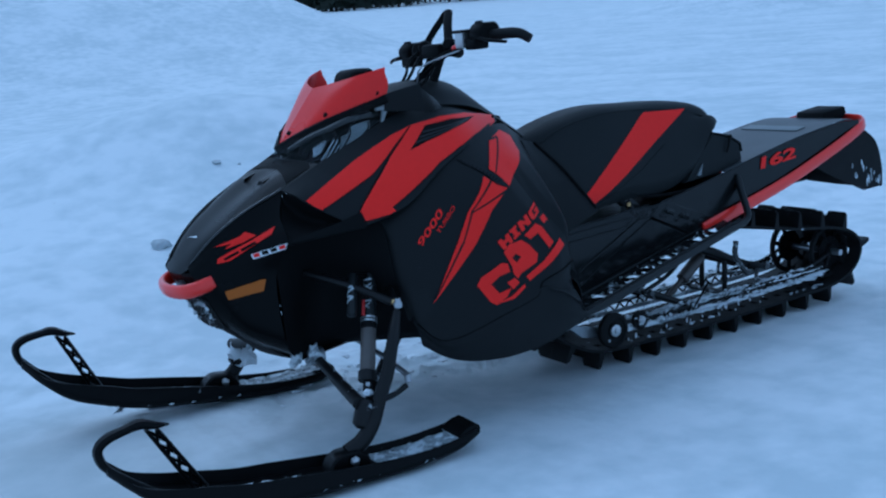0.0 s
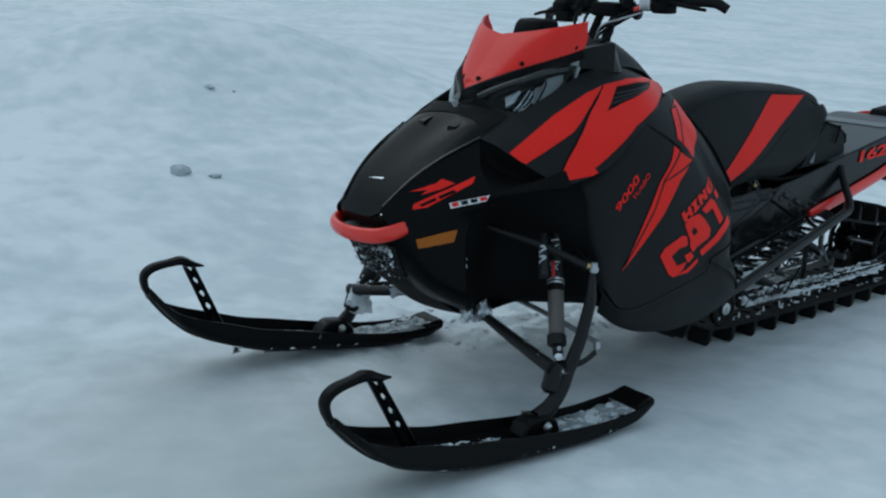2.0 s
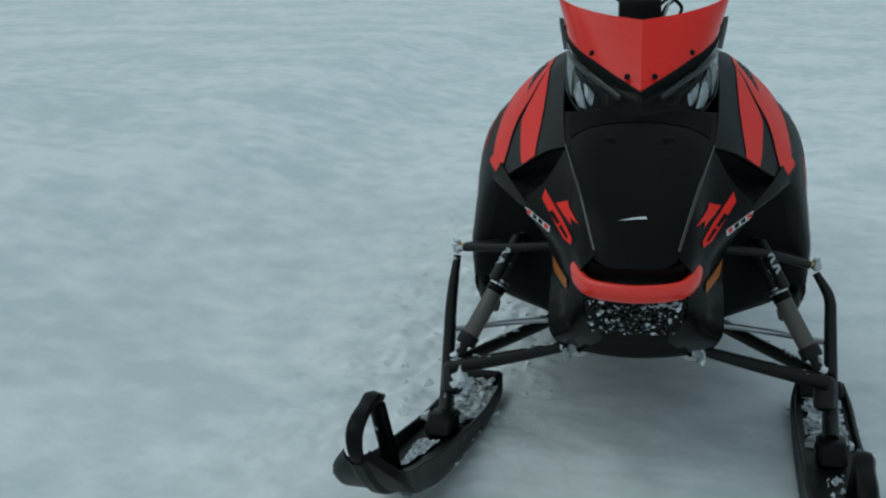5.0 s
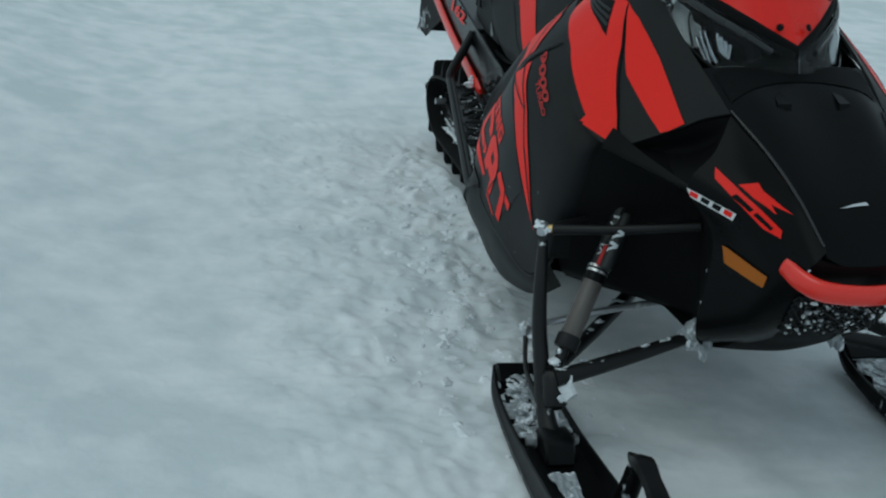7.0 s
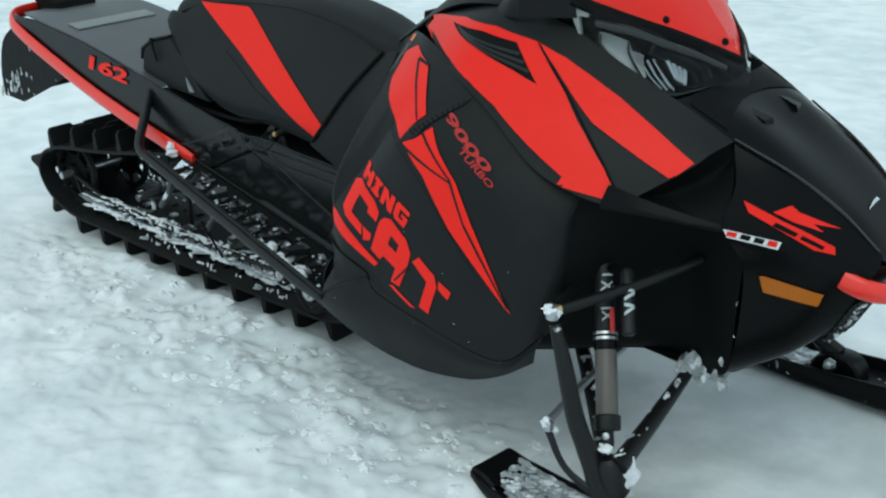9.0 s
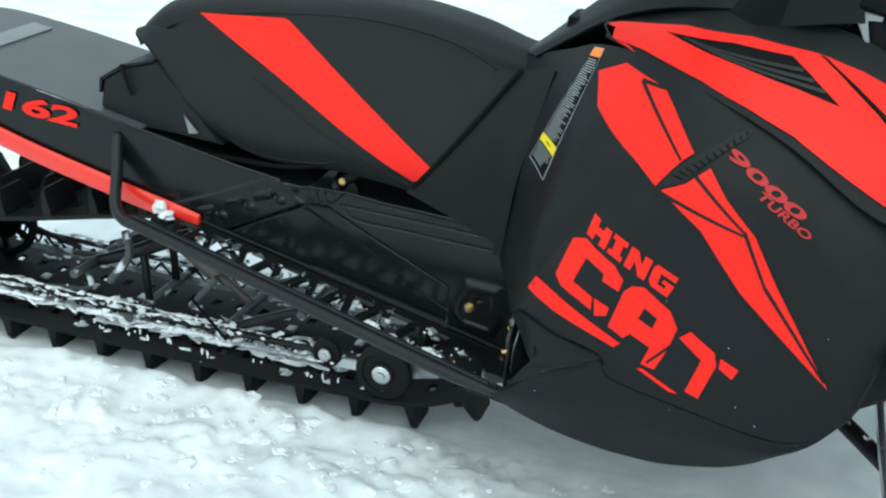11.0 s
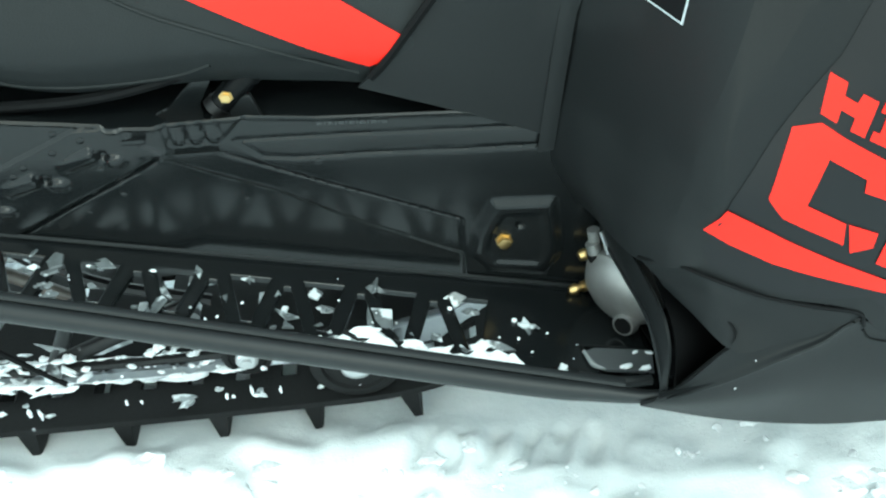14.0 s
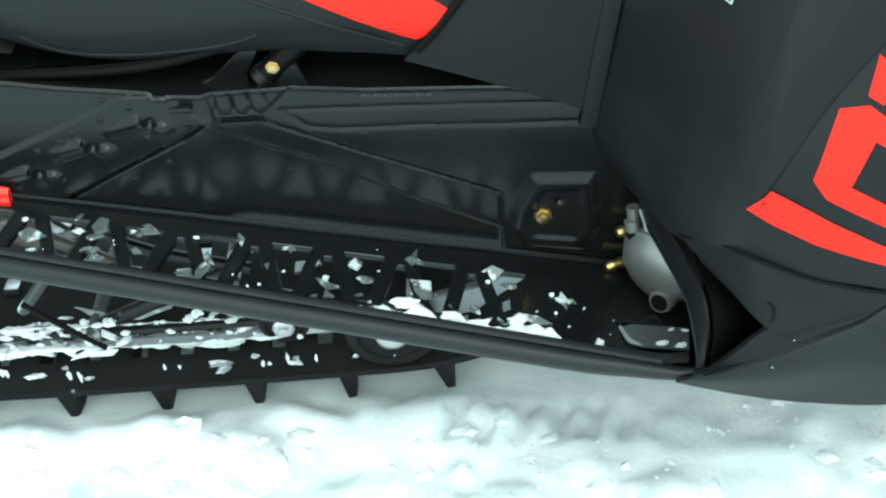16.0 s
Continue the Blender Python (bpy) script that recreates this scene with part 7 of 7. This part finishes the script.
    # cover between the seat and the side panel
    part("seat_side_cover", grid_shell(surface([[(-1.152, 0.188, 0.560), (-1.073, 0.195, 0.534), (-0.99, 0.198, 0.502), (-0.958, 0.199, 0.487)], [(-1.108, 0.190, 0.605), (-1.05, 0.196, 0.60), (-0.97, 0.199, 0.592), (-0.938, 0.200, 0.588)], [(-1.02, 0.178, 0.715), (-0.985, 0.184, 0.717), (-0.945, 0.192, 0.719), (-0.905, 0.201, 0.720)], [(-0.95, 0.120, 0.815), (-0.935, 0.125, 0.82), (-0.915, 0.13, 0.825), (-0.885, 0.150, 0.83)]], 16, 24, side), 0.004, inward=Vector((-1, 0, 0.6))), M_BLACK, sled, "matte black cover beside the seat")
    lip = [(-0.949, 0.2035, 0.470), (-0.936, 0.2035, 0.57), (-0.924, 0.2030, 0.65), (-0.910, 0.2015, 0.705), (-0.897, 0.186, 0.75)]
    part("cover_lip", grid_shell(surface([lip, [(x - 0.009, y + 0.0005, z) for x, y, z in lip], [(x - 0.018, y - 0.001, z - 0.002) for x, y, z in lip]], 24, 4, side), 0.006, inward=Vector((-0.9, 0, 0.6))), M_BLACK, sled)
    part("cover_gap", tube([(-1.138, side * 0.189, 0.572), (-1.11, side * 0.193, 0.605), (-1.025, side * 0.181, 0.715), (-0.955, side * 0.123, 0.815)], 0.005, 6, n=20), M_DARK, sled)

# ================= snow lying on the machine =================
def shard(bm, c, r, slim, rng):
    """A thin, angular plate of ice lying at a slant."""
    b2 = bmesh.new()
    n = rng.choice((3, 4, 4, 5))
    turn = Matrix.Rotation(rng.uniform(0, 6.28), 3, "Z") @ Matrix.Rotation(rng.uniform(-0.7, 0.7), 3, "X")
    ring = [(math.cos(6.283 * k / n) * rng.uniform(0.6, 1.3), math.sin(6.283 * k / n) * slim * rng.uniform(0.6, 1.3)) for k in range(n)]
    top = [b2.verts.new(Vector(c) + turn @ Vector((x * r, y * r, 0.0012))) for x, y in ring]
    low = [b2.verts.new(Vector(c) + turn @ Vector((x * r * 1.1, y * r * 1.1, -0.0012))) for x, y in ring]
    b2.faces.new(top)
    b2.faces.new(list(reversed(low)))
    for k in range(n):
        j = (k + 1) % n
        b2.faces.new((top[k], low[k], low[j], top[j]))
    bmesh.ops.recalc_face_normals(b2, faces=b2.faces)
    return merge(bm, b2)


rng = random.Random(11)
for side in (-1, 1):
    bm = None
    for k in range(26):
        x, f = rng.uniform(-1.62, -0.92), rng.uniform(0.12, 0.95)
        y, z = board_at(x, f)
        bm = lump(bm, (x, side * y, z + 0.003), rng.choice((0.001, 0.0015, 0.002, 0.002, 0.003)), 0.7, rng)
    # ragged ridge along the edge tube
    crest = bmesh.new()
    cols = []
    for k in range(200):
        x = -1.335 + 0.425 * k / 199
        e = lerp_step(-1.335, -1.22, x) * (1 - lerp_step(-0.99, -0.905, x))
        e *= 0.80 + 0.65 * noise.noise(Vector((x * 26, side * 3, 1))) + 0.5 * noise.noise(Vector((x * 75, side * 3, 5)))
        e = max(e, 0.02)
        peak = 0.20 * math.exp(-((x + 1.155) / 0.012) ** 2) + 0.16 * math.exp(-((x + 1.05) / 0.020) ** 2)
        col = []
        for j in range(9):
            v = j / 8
            f = 0.930 - (0.05 * e + 0.07 * e * e + peak) * v
            y, z = board_at(x, f)
            up = math.sin(math.pi * min(v * 1.15, 1)) * (0.014 * e + 0.028 * peak) * (0.8 + 0.5 * noise.noise(Vector((x * 90, v * 5, 2)))) - 0.002
            col.append(crest.verts.new((x, side * y, z + up)))
        cols.append(col)
    for a, b in zip(cols, cols[1:]):
        for j in range(8):
            crest.faces.new((a[j], b[j], b[j + 1], a[j + 1]))
    bm = merge(bm, crest)
    for k in range(6):
        x = rng.uniform(-1.18, -1.02)
        y, z = board_at(x, rng.uniform(0.68, 0.92))
        bm = flake(bm, (x, side * y, z + 0.002), rng.uniform(0.006, 0.011), 1.5, 0.8, 0.5, rng)
    for k in range(5 if side < 0 else 0):
        bm = lump(bm, (rng.uniform(-1.70, -1.64), side * rng.uniform(0.205, 0.235), rng.uniform(0.425, 0.450)), rng.uniform(0.009, 0.020), 0.9, rng, 2)
    tagged(part("snow_clumps", bm, M_SNOWBIT), "loose snow clumps lying on the running board", "snow", kind="stuff")
    bm = None
    for k in range(34):
        x, f = -1.62 + 0.67 * rng.random() ** 0.75, rng.uniform(0.15, 0.92)
        y, z = board_at(x, f)
        bm = shard(bm, (x, side * y, z + 0.001), rng.choice((0.004, 0.006, 0.008, 0.012, 0.018)), rng.uniform(0.35, 1.0), rng)
        if k % 2 == 0:
            bm = flake(bm, (x, side * y, z + 0.001), rng.choice((0.003, 0.004, 0.006)), rng.uniform(1.0, 2.2), 0.8, 0.5, rng)
    for k in range(20):
        x, f = rng.uniform(-1.60, -0.95), rng.uniform(0.72, 0.95)
        y, z = board_at(x, f)
        bm = shard(bm, (x, side * y, z + 0.002), rng.uniform(0.003, 0.007), rng.uniform(0.4, 0.9), rng)
    tagged(part("ice_flakes", bm, M_PLATE), "grey icy flakes frozen between the board webs", "snow", kind="stuff")
bm = None
for side in (1, -1):
    for k in range(40):
        x = rng.uniform(-2.30, -1.10)
        bm = flake(bm, (x, side * (0.118 + rng.uniform(-0.012, 0.025)), 0.132 + rng.uniform(-0.006, 0.006)), rng.uniform(0.003, 0.008), rng.uniform(2.0, 6.0), 0.7, 0.5, rng)
    for k in range(18):
        x = rng.uniform(-2.32, -1.15)
        bm = flake(bm, (x, side * rng.uniform(0.132, 0.160), 0.066), rng.uniform(0.003, 0.007), rng.uniform(1.0, 3.0), 0.9, 0.6, rng)
ridge = None
for k in range(34):
    x = -1.95 + 0.62 * k / 33
    ridge = flake(ridge, (x, -0.085 + rng.uniform(-0.02, 0.015), 0.066), rng.uniform(0.006, 0.013), rng.uniform(1.5, 3.5), 0.9, 0.5, rng)
for side in (1, -1):
    for k in range(60):
        x = -2.30 + 0.70 * k / 59 + rng.uniform(-0.01, 0.01)
        ridge = flake(ridge, (x, side * (0.130 + rng.uniform(-0.003, 0.005)), 0.131 + rng.uniform(-0.002, 0.002)), rng.uniform(0.003, 0.006), rng.uniform(3.0, 6.0), 0.9, 0.6, rng)
        if k % 2:
            ridge = flake(ridge, (x, side * (0.136 + rng.uniform(-0.005, 0.008)), 0.100 + rng.uniform(-0.004, 0.004)), rng.uniform(0.003, 0.006), rng.uniform(3.0, 6.0), 0.8, 0.8, rng)
for side in (1, -1):
    for y, z0, z1, thick in ((0.134, 0.148, 0.140, 0.0050), (0.142, 0.110, 0.108, 0.0070)):
        pts, rad = [], []
        for k in range(150):
            x = -2.25 + 0.90 * k / 149
            q = 0.55 - 0.35 * lerp_step(-1.6, -1.4, x) + 1.3 * noise.noise(Vector((x * 11, side * 4 + y * 40, 1))) + 0.7 * noise.noise(Vector((x * 60, side * 4, y * 40)))
            pts.append((x, side * (y + 0.003 * noise.noise(Vector((x * 30, 2, 7)))), z0 + (z1 - z0) * k / 149 + 0.004 * noise.noise(Vector((x * 22, 5, y * 30)))))
            rad.append(thick * max(q + 0.9 * noise.noise(Vector((x * 130, side * 2, y * 70))) - 0.22, 0.05))
        ridge = tube(pts, rad, 7, bm=ridge, smooth=False, squash=(1.2, 0.8))
    for k in range(90):
        x = rng.uniform(-2.15, -1.25)
        ridge = flake(ridge, (x, side * rng.uniform(0.120, 0.152), rng.choice((0.112, 0.116, 0.142, 0.146)) + rng.uniform(-0.004, 0.006)), rng.choice((0.002, 0.003, 0.004, 0.006)), rng.uniform(0.8, 2.0), 0.9, 0.8, rng)
    for k in range(20):
        x = rng.uniform(-1.95, -1.17)
        ridge = flake(ridge, (x, side * rng.uniform(0.152, 0.169), rng.uniform(0.074, 0.100)), rng.uniform(0.0025, 0.0055), 0.6, 0.5, rng.uniform(0.9, 2.2), rng)
tagged(part("rail_snow_ridge", ridge, M_SNOWBIT), "white snow ridge packed on the rear slide rails", "snow", kind="stuff")
tagged(part("rail_snow", bm, M_ICE), "snow packed along the slide rails and belt", "snow", kind="stuff")
bm = None
for side, yaw, zb in ((1, -3.6, 0.037), (-1, -6.0, 0.050)):
    for k in range(130):
        x = rng.uniform(-0.33, -0.06)
        y = side * 0.463 + math.tan(radians(yaw)) * x + rng.uniform(-0.045, 0.045)
        bm = flake(bm, (x, y, zb + 0.030 + 0.10 * max(0, -x - 0.22)), rng.uniform(0.003, 0.0085), rng.uniform(0.9, 2.2), 1.0, 0.45, rng)
    for k in range(14):
        x = rng.uniform(0.10, 0.36)
        y = side * 0.463 + math.tan(radians(yaw)) * x + rng.uniform(-0.02, 0.02)
        bm = flake(bm, (x, y, zb + 0.034 + 0.05 * max(0, x - 0.2)), rng.uniform(0.003, 0.008), 2.0, 0.7, 0.4, rng)
for k in range(9):
    bm = flake(bm, (0.13 + 0.016 * k, -0.463 - 0.105 * (0.13 + 0.016 * k) + rng.uniform(-0.008, 0.008), 0.090 + 0.003 * k), rng.uniform(0.006, 0.012), 1.5, 0.9, 0.6, rng)
for side, org, yaw, tip in ((1, (0.0, 0.463, 0.037), -3.6, 0.5), (-1, (0.0, -0.463, 0.057), -6.0, 5.3)):
    m = Matrix.Translation(org) @ pose(0, 0, 0, 0, 0, yaw) @ pose(0, 0, 0, 0, -tip, 0)
    for k in range(34):
        x = rng.uniform(-0.30, 0.40)
        e = rng.choice((-1, 1))
        bm = flake(bm, m @ Vector((x, e * 0.077, 0.020 + 0.10 * max(0, x - 0.2))), rng.uniform(0.0015, 0.0035), rng.uniform(2.0, 7.0), 0.8, 0.8, rng)
CHANNEL_FLOOR = [(-0.378, 0.057), (-0.30, 0.0355), (-0.17, 0.0245), (0.0, 0.0285), (0.196, 0.041), (0.30, 0.051), (0.40, 0.072)]


def crust(bm, m, x0, x1, half, bare, taper=0.0):
    """A ragged sheet of icy snow lying in a ski's channel between x0 and x1, narrowing towards x1 by taper."""
    b2 = bmesh.new()
    nx, nyy = int((x1 - x0) / 0.006), 14
    rows_ = []
    for i in range(nx + 1):
        x = x0 + (x1 - x0) * i / nx
        floor = 0.004 + level(CHANNEL_FLOOR, x)
        rows_.append([b2.verts.new(m @ Vector((x, half * (1 - taper * i / nx) * (2 * j / nyy - 1), floor + 0.006 * noise.noise(Vector((x * 40, j * 0.5, bare * 50)))))) for j in range(nyy + 1)])
    for i in range(nx):
        for j in range(nyy):
            edge = min(i, nx - i, 6) / 6 * min(j, nyy - 1 - j, 2) / 2
            if noise.noise(Vector((i * 0.17, j * 0.33, bare * 31))) + 0.35 * noise.noise(Vector((i * 0.6, j * 0.9, 2))) > bare + 0.25 * (1 - edge):
                b2.faces.new((rows_[i][j], rows_[i + 1][j], rows_[i + 1][j + 1], rows_[i][j + 1]))
    bmesh.ops.delete(b2, geom=[v for v in b2.verts if not v.link_faces], context="VERTS")
    return merge(bm, b2)


for org, yaw, tip, runs in (((0.0, 0.463, 0.037), -3.6, 0.5, ((-0.35, -0.07, 0.050, -0.30), (0.12, 0.34, 0.020, 0.15))), ((0.0, -0.463, 0.057), -6.0, 5.3, ((-0.35, -0.07, 0.062, -0.42),))):
    m = Matrix.Translation(org) @ pose(0, 0, 0, 0, 0, yaw) @ pose(0, 0, 0, 0, -tip, 0)
    for x0, x1, half, bare in runs:
        bm = crust(bm, m, x0, x1, half, bare)
m = Matrix.Translation((0.0, -0.463, 0.058)) @ pose(0, 0, 0, 0, 0, -6.0) @ pose(0, 0, 0, 0, -5.3, 0)
bm = crust(bm, m @ Matrix.Translation((0, -0.010, 0)), 0.105, 0.325, 0.028, -0.75, 0.75)
bm = crust(bm, m @ Matrix.Translation((0, 0.032, 0.006)), -0.31, -0.08, 0.030, -0.6)
tagged(part("ski_snow", bm, M_ICE), "snow stuck along the tops of the skis", "snow", kind="stuff")
bm = None
for k in range(5):
    bm = flake(bm, (-0.075 + rng.uniform(-0.022, 0.022), -0.436 + rng.uniform(-0.012, 0.014), 0.19 + rng.uniform(-0.022, 0.022)), 0.028, 1.1, 0.75, 1.15, rng)
tagged(part("spindle_snow", bm, M_SNOWBIT), "white block of snow caked on the steering spindle", "snow")
bm = None
for k in range(150):
    y = rng.uniform(-0.10, 0.10)
    t = rng.uniform(0.10, 1.0)
    bm = lump(bm, (0.222 - 0.057 * t + 0.003, y, 0.532 - 0.110 * t), rng.choice((0.0015, 0.002, 0.003, 0.004, 0.006)), 0.9, rng)
for side in (1, -1):
    for k in range(2):
        t = rng.uniform(0.3, 0.8)
        bm = flake(bm, (0.026 + rng.uniform(-0.003, 0.003), side * (0.202 - 0.01 * t), 0.37 + 0.18 * t), rng.uniform(0.0015, 0.0032), 0.7, 0.6, rng.uniform(0.8, 3.6), rng)
    for k in range(7):
        bm = lump(bm, (rng.uniform(-0.10, -0.05), side * rng.uniform(0.12, 0.17), rng.uniform(0.285, 0.31)), rng.uniform(0.005, 0.012), 0.9, rng)
    for x, y, z, r in ((-0.078, 0.148, 0.312, 0.026), (-0.088, 0.162, 0.296, 0.020), (-0.018, 0.150, 0.318, 0.024), (-0.004, 0.158, 0.300, 0.016)):
        bm = flake(bm, (x, side * y, z), r, 0.8, 0.6, 1.0, rng)
for side in (1, -1):
    for k in range(26):
        t = rng.random()
        p = Vector((-0.055, side * 0.455, 0.236)).lerp(Vector((-0.087, side * 0.14, 0.300)), t) if k % 2 else Vector((-0.085, side * 0.455, 0.236)).lerp(Vector((-0.36, side * 0.15, 0.304)), t)
        bm = flake(bm, p + Vector((rng.uniform(-0.012, 0.012), 0, 0.011)), rng.uniform(0.002, 0.0045 if side > 0 else 0.007), 0.8, rng.uniform(1.0, 2.5), 0.6, rng)
    for k in range(4 if side < 0 else 0):
        t = rng.random() ** 1.6
        bm = flake(bm, (-0.04 + 0.055 * t, side * (0.175 + 0.02 * t), 0.305 + 0.10 * t * t), rng.uniform(0.002, 0.006), 1.2, 0.7, 1.6, rng)
tagged(part("nose_snow", bm, M_ICE), "icy snow packed into the grille and nose", "snow", kind="stuff")
bm = None
for k in range(44):
    t = rng.random() ** 0.6
    bm = flake(bm, (-2.625 - 0.004 * rng.random(), rng.uniform(-0.18, 0.18), 0.51 - 0.08 * t), rng.uniform(0.006, 0.014), 0.5, 1.2, 1.2, rng)
for side in (1, -1):
    for k in range(22):
        q = rng.random()
        bm = flake(bm, (-2.60 + 0.16 * q + rng.uniform(-0.03, 0.03), side * 0.192, 0.425 + 0.05 * q + rng.random() ** 2 * 0.06), rng.uniform(0.003, 0.008), 0.7, 0.35, rng.uniform(1.2, 3.0), rng)
tagged(part("flap_snow", bm, M_ICE), "snow caked on the lower snow flap", "snow", kind="stuff")

bm = None
for k in range(16):
    side = -1 if k < 12 else 1
    x, z = rng.uniform(-0.86, -0.30), rng.uniform(0.32, 0.60)
    p, n, _, _ = FLANK[side].ray_cast(Vector((x, side * 1.2, z)), Vector((0, -side, 0)))
    if p:
        bm = lump(bm, p + n * 0.0004, rng.choice((0.0006, 0.0008, 0.0011)), 0.8, rng, 1)
tagged(part("panel_specks", bm, M_SNOWBIT), "specks of snow stuck to the side panels", "snow", kind="stuff")

# ================= clods and crumbs on the snow =================
M_CLOD = mat("grey_frozen_slush", (0.46, 0.50, 0.53), 0.5, grain=0.35, grain_size=40, bump=0.6, bump_size=60)
for x, y, r, word in ((-0.477, -2.41, 0.052, "grey"), (-0.62, -2.34, 0.022, "grey"), (-1.22, -3.46, 0.024, "grey"), (-1.34, -3.40, 0.012, "grey")):
    bm = lump(None, (x, y, snow_height(x, y) + r * 0.25), r, 0.55, rng, 2)
    tagged(part("snow_clod", bm, M_CLOD), "small icy clod lying on the packed snow", "clod", "clods on the snow")
bm = None
for k in range(420):
    x = rng.uniform(-2.6, 0.0)
    y = -0.24 - abs(rng.gauss(0, 0.26))
    bm_r = rng.choice((0.0015, 0.002, 0.003, 0.003, 0.004, 0.005, 0.008))
    bm = lump(bm, (x, y, snow_height(x, y) + bm_r * 0.05), bm_r, 0.55, rng)
for k in range(260):
    x = rng.uniform(-1.9, -0.15)
    y = -0.40 - 0.05 * (x + 0.8) + rng.gauss(0, 0.13)
    if y < -0.22:
        bm = flake(bm, (x, y, snow_height(x, y) - 0.003), rng.choice((0.005, 0.007, 0.009, 0.012, 0.017)), rng.uniform(0.9, 1.6), 1.0, 0.6, rng)
tagged(part("snow_crumbs", bm, M_SNOWBIT), "crumbs of broken snow beside the track", "snow", kind="stuff")

# ================= trees and far shore =================
M_BARK = mat("spruce_bark", (0.035, 0.027, 0.022), 0.85, grain=0.4, grain_size=8)
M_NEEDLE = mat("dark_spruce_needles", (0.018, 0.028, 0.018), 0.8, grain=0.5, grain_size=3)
# far wood has haze mixed into its colour, paler and bluer than the needles
M_FARWOOD = mat("hazed_forest", (0.045, 0.06, 0.065), 0.9, grain=0.3, grain_size=0.3)


def spruce(seed, height, low):
    r = random.Random(seed)
    t = new("spruce_tree")
    part("trunk", tube([(0, 0, -0.4), (0.05, 0, height * 0.5), (0, 0.03, height)], [0.20, 0.13, 0.02], 8, n=8), M_BARK, t)
    bm = bmesh.new()
    z = low
    while z < height:
        reach = (1 - z / height) * height * 0.21 + 0.3
        for k in range(9):
            q = r.uniform(0, 6.283)
            ln = reach * r.uniform(0.5, 1.1)
            d = Vector((math.cos(q), math.sin(q), 0))
            w = d.cross(Vector((0, 0, 1)))
            for j in range(5):
                a = d * ln * (0.15 + 0.2 * j) + Vector((0, 0, z - 0.12 * ln * (0.2 * j) ** 1.4 * 2 + r.uniform(-0.1, 0.1)))
                s = 0.22 + 0.16 * ln * (1 - 0.15 * j)
                drop = Vector((0, 0, -0.35 * s * r.uniform(0.6, 1.6)))
                vs = [bm.verts.new(a - w * s * r.uniform(0.3, 0.6) + drop), bm.verts.new(a + d * s * r.uniform(0.4, 0.9) + drop * 0.6), bm.verts.new(a + w * s * r.uniform(0.3, 0.6) + drop), bm.verts.new(a + Vector((0, 0, 0.06)))]
                bm.faces.new((vs[0], vs[1], vs[3]))
                bm.faces.new((vs[1], vs[2], vs[3]))
        z += 0.34
    part("crown", bm, M_NEEDLE, t, "drooping dark green needles", sharp=180)
    tagged(t, "dark green spruce standing at the edge of the snowfield", "tree", "spruces at the wood's edge")
    return t


kinds = [spruce(3, 13, 2.4), spruce(8, 15, 3.2), spruce(21, 12, 0.7), spruce(34, 14, 0.9)]
rng = random.Random(2)
spots = []
for k in range(30):
    az = 141.5 + 7.6 * (k + rng.uniform(-0.3, 0.3)) / 30
    spots.append((az, rng.uniform(140, 175), k % 2))
for k in range(44):
    az = 149.0 + 12.0 * (k + rng.uniform(-0.4, 0.4)) / 44
    spots.append((az, rng.uniform(120, 165), 2 + k % 2))
for n_, (az, d, kind) in enumerate(spots):
    x, y = 1.4 - math.sin(radians(az)) * d, 3.1 + math.cos(radians(az)) * d
    m = Matrix.Translation((x, y, snow_height(x, y))) @ Matrix.Rotation(rng.uniform(0, 6.28), 4, "Z")
    src = kinds[kind]
    ob = copy_thing(src, m)
    s_ = rng.uniform(0.8, 1.25)
    ob.scale = (s_, s_, s_)
for k, (src, az) in enumerate(zip(kinds, (143.3, 146.6, 151.4, 155.2))):
    x, y = 1.4 - math.sin(radians(az)) * 150, 3.1 + math.cos(radians(az)) * 150
    src.matrix_basis = Matrix.Translation((x, y, snow_height(x, y)))
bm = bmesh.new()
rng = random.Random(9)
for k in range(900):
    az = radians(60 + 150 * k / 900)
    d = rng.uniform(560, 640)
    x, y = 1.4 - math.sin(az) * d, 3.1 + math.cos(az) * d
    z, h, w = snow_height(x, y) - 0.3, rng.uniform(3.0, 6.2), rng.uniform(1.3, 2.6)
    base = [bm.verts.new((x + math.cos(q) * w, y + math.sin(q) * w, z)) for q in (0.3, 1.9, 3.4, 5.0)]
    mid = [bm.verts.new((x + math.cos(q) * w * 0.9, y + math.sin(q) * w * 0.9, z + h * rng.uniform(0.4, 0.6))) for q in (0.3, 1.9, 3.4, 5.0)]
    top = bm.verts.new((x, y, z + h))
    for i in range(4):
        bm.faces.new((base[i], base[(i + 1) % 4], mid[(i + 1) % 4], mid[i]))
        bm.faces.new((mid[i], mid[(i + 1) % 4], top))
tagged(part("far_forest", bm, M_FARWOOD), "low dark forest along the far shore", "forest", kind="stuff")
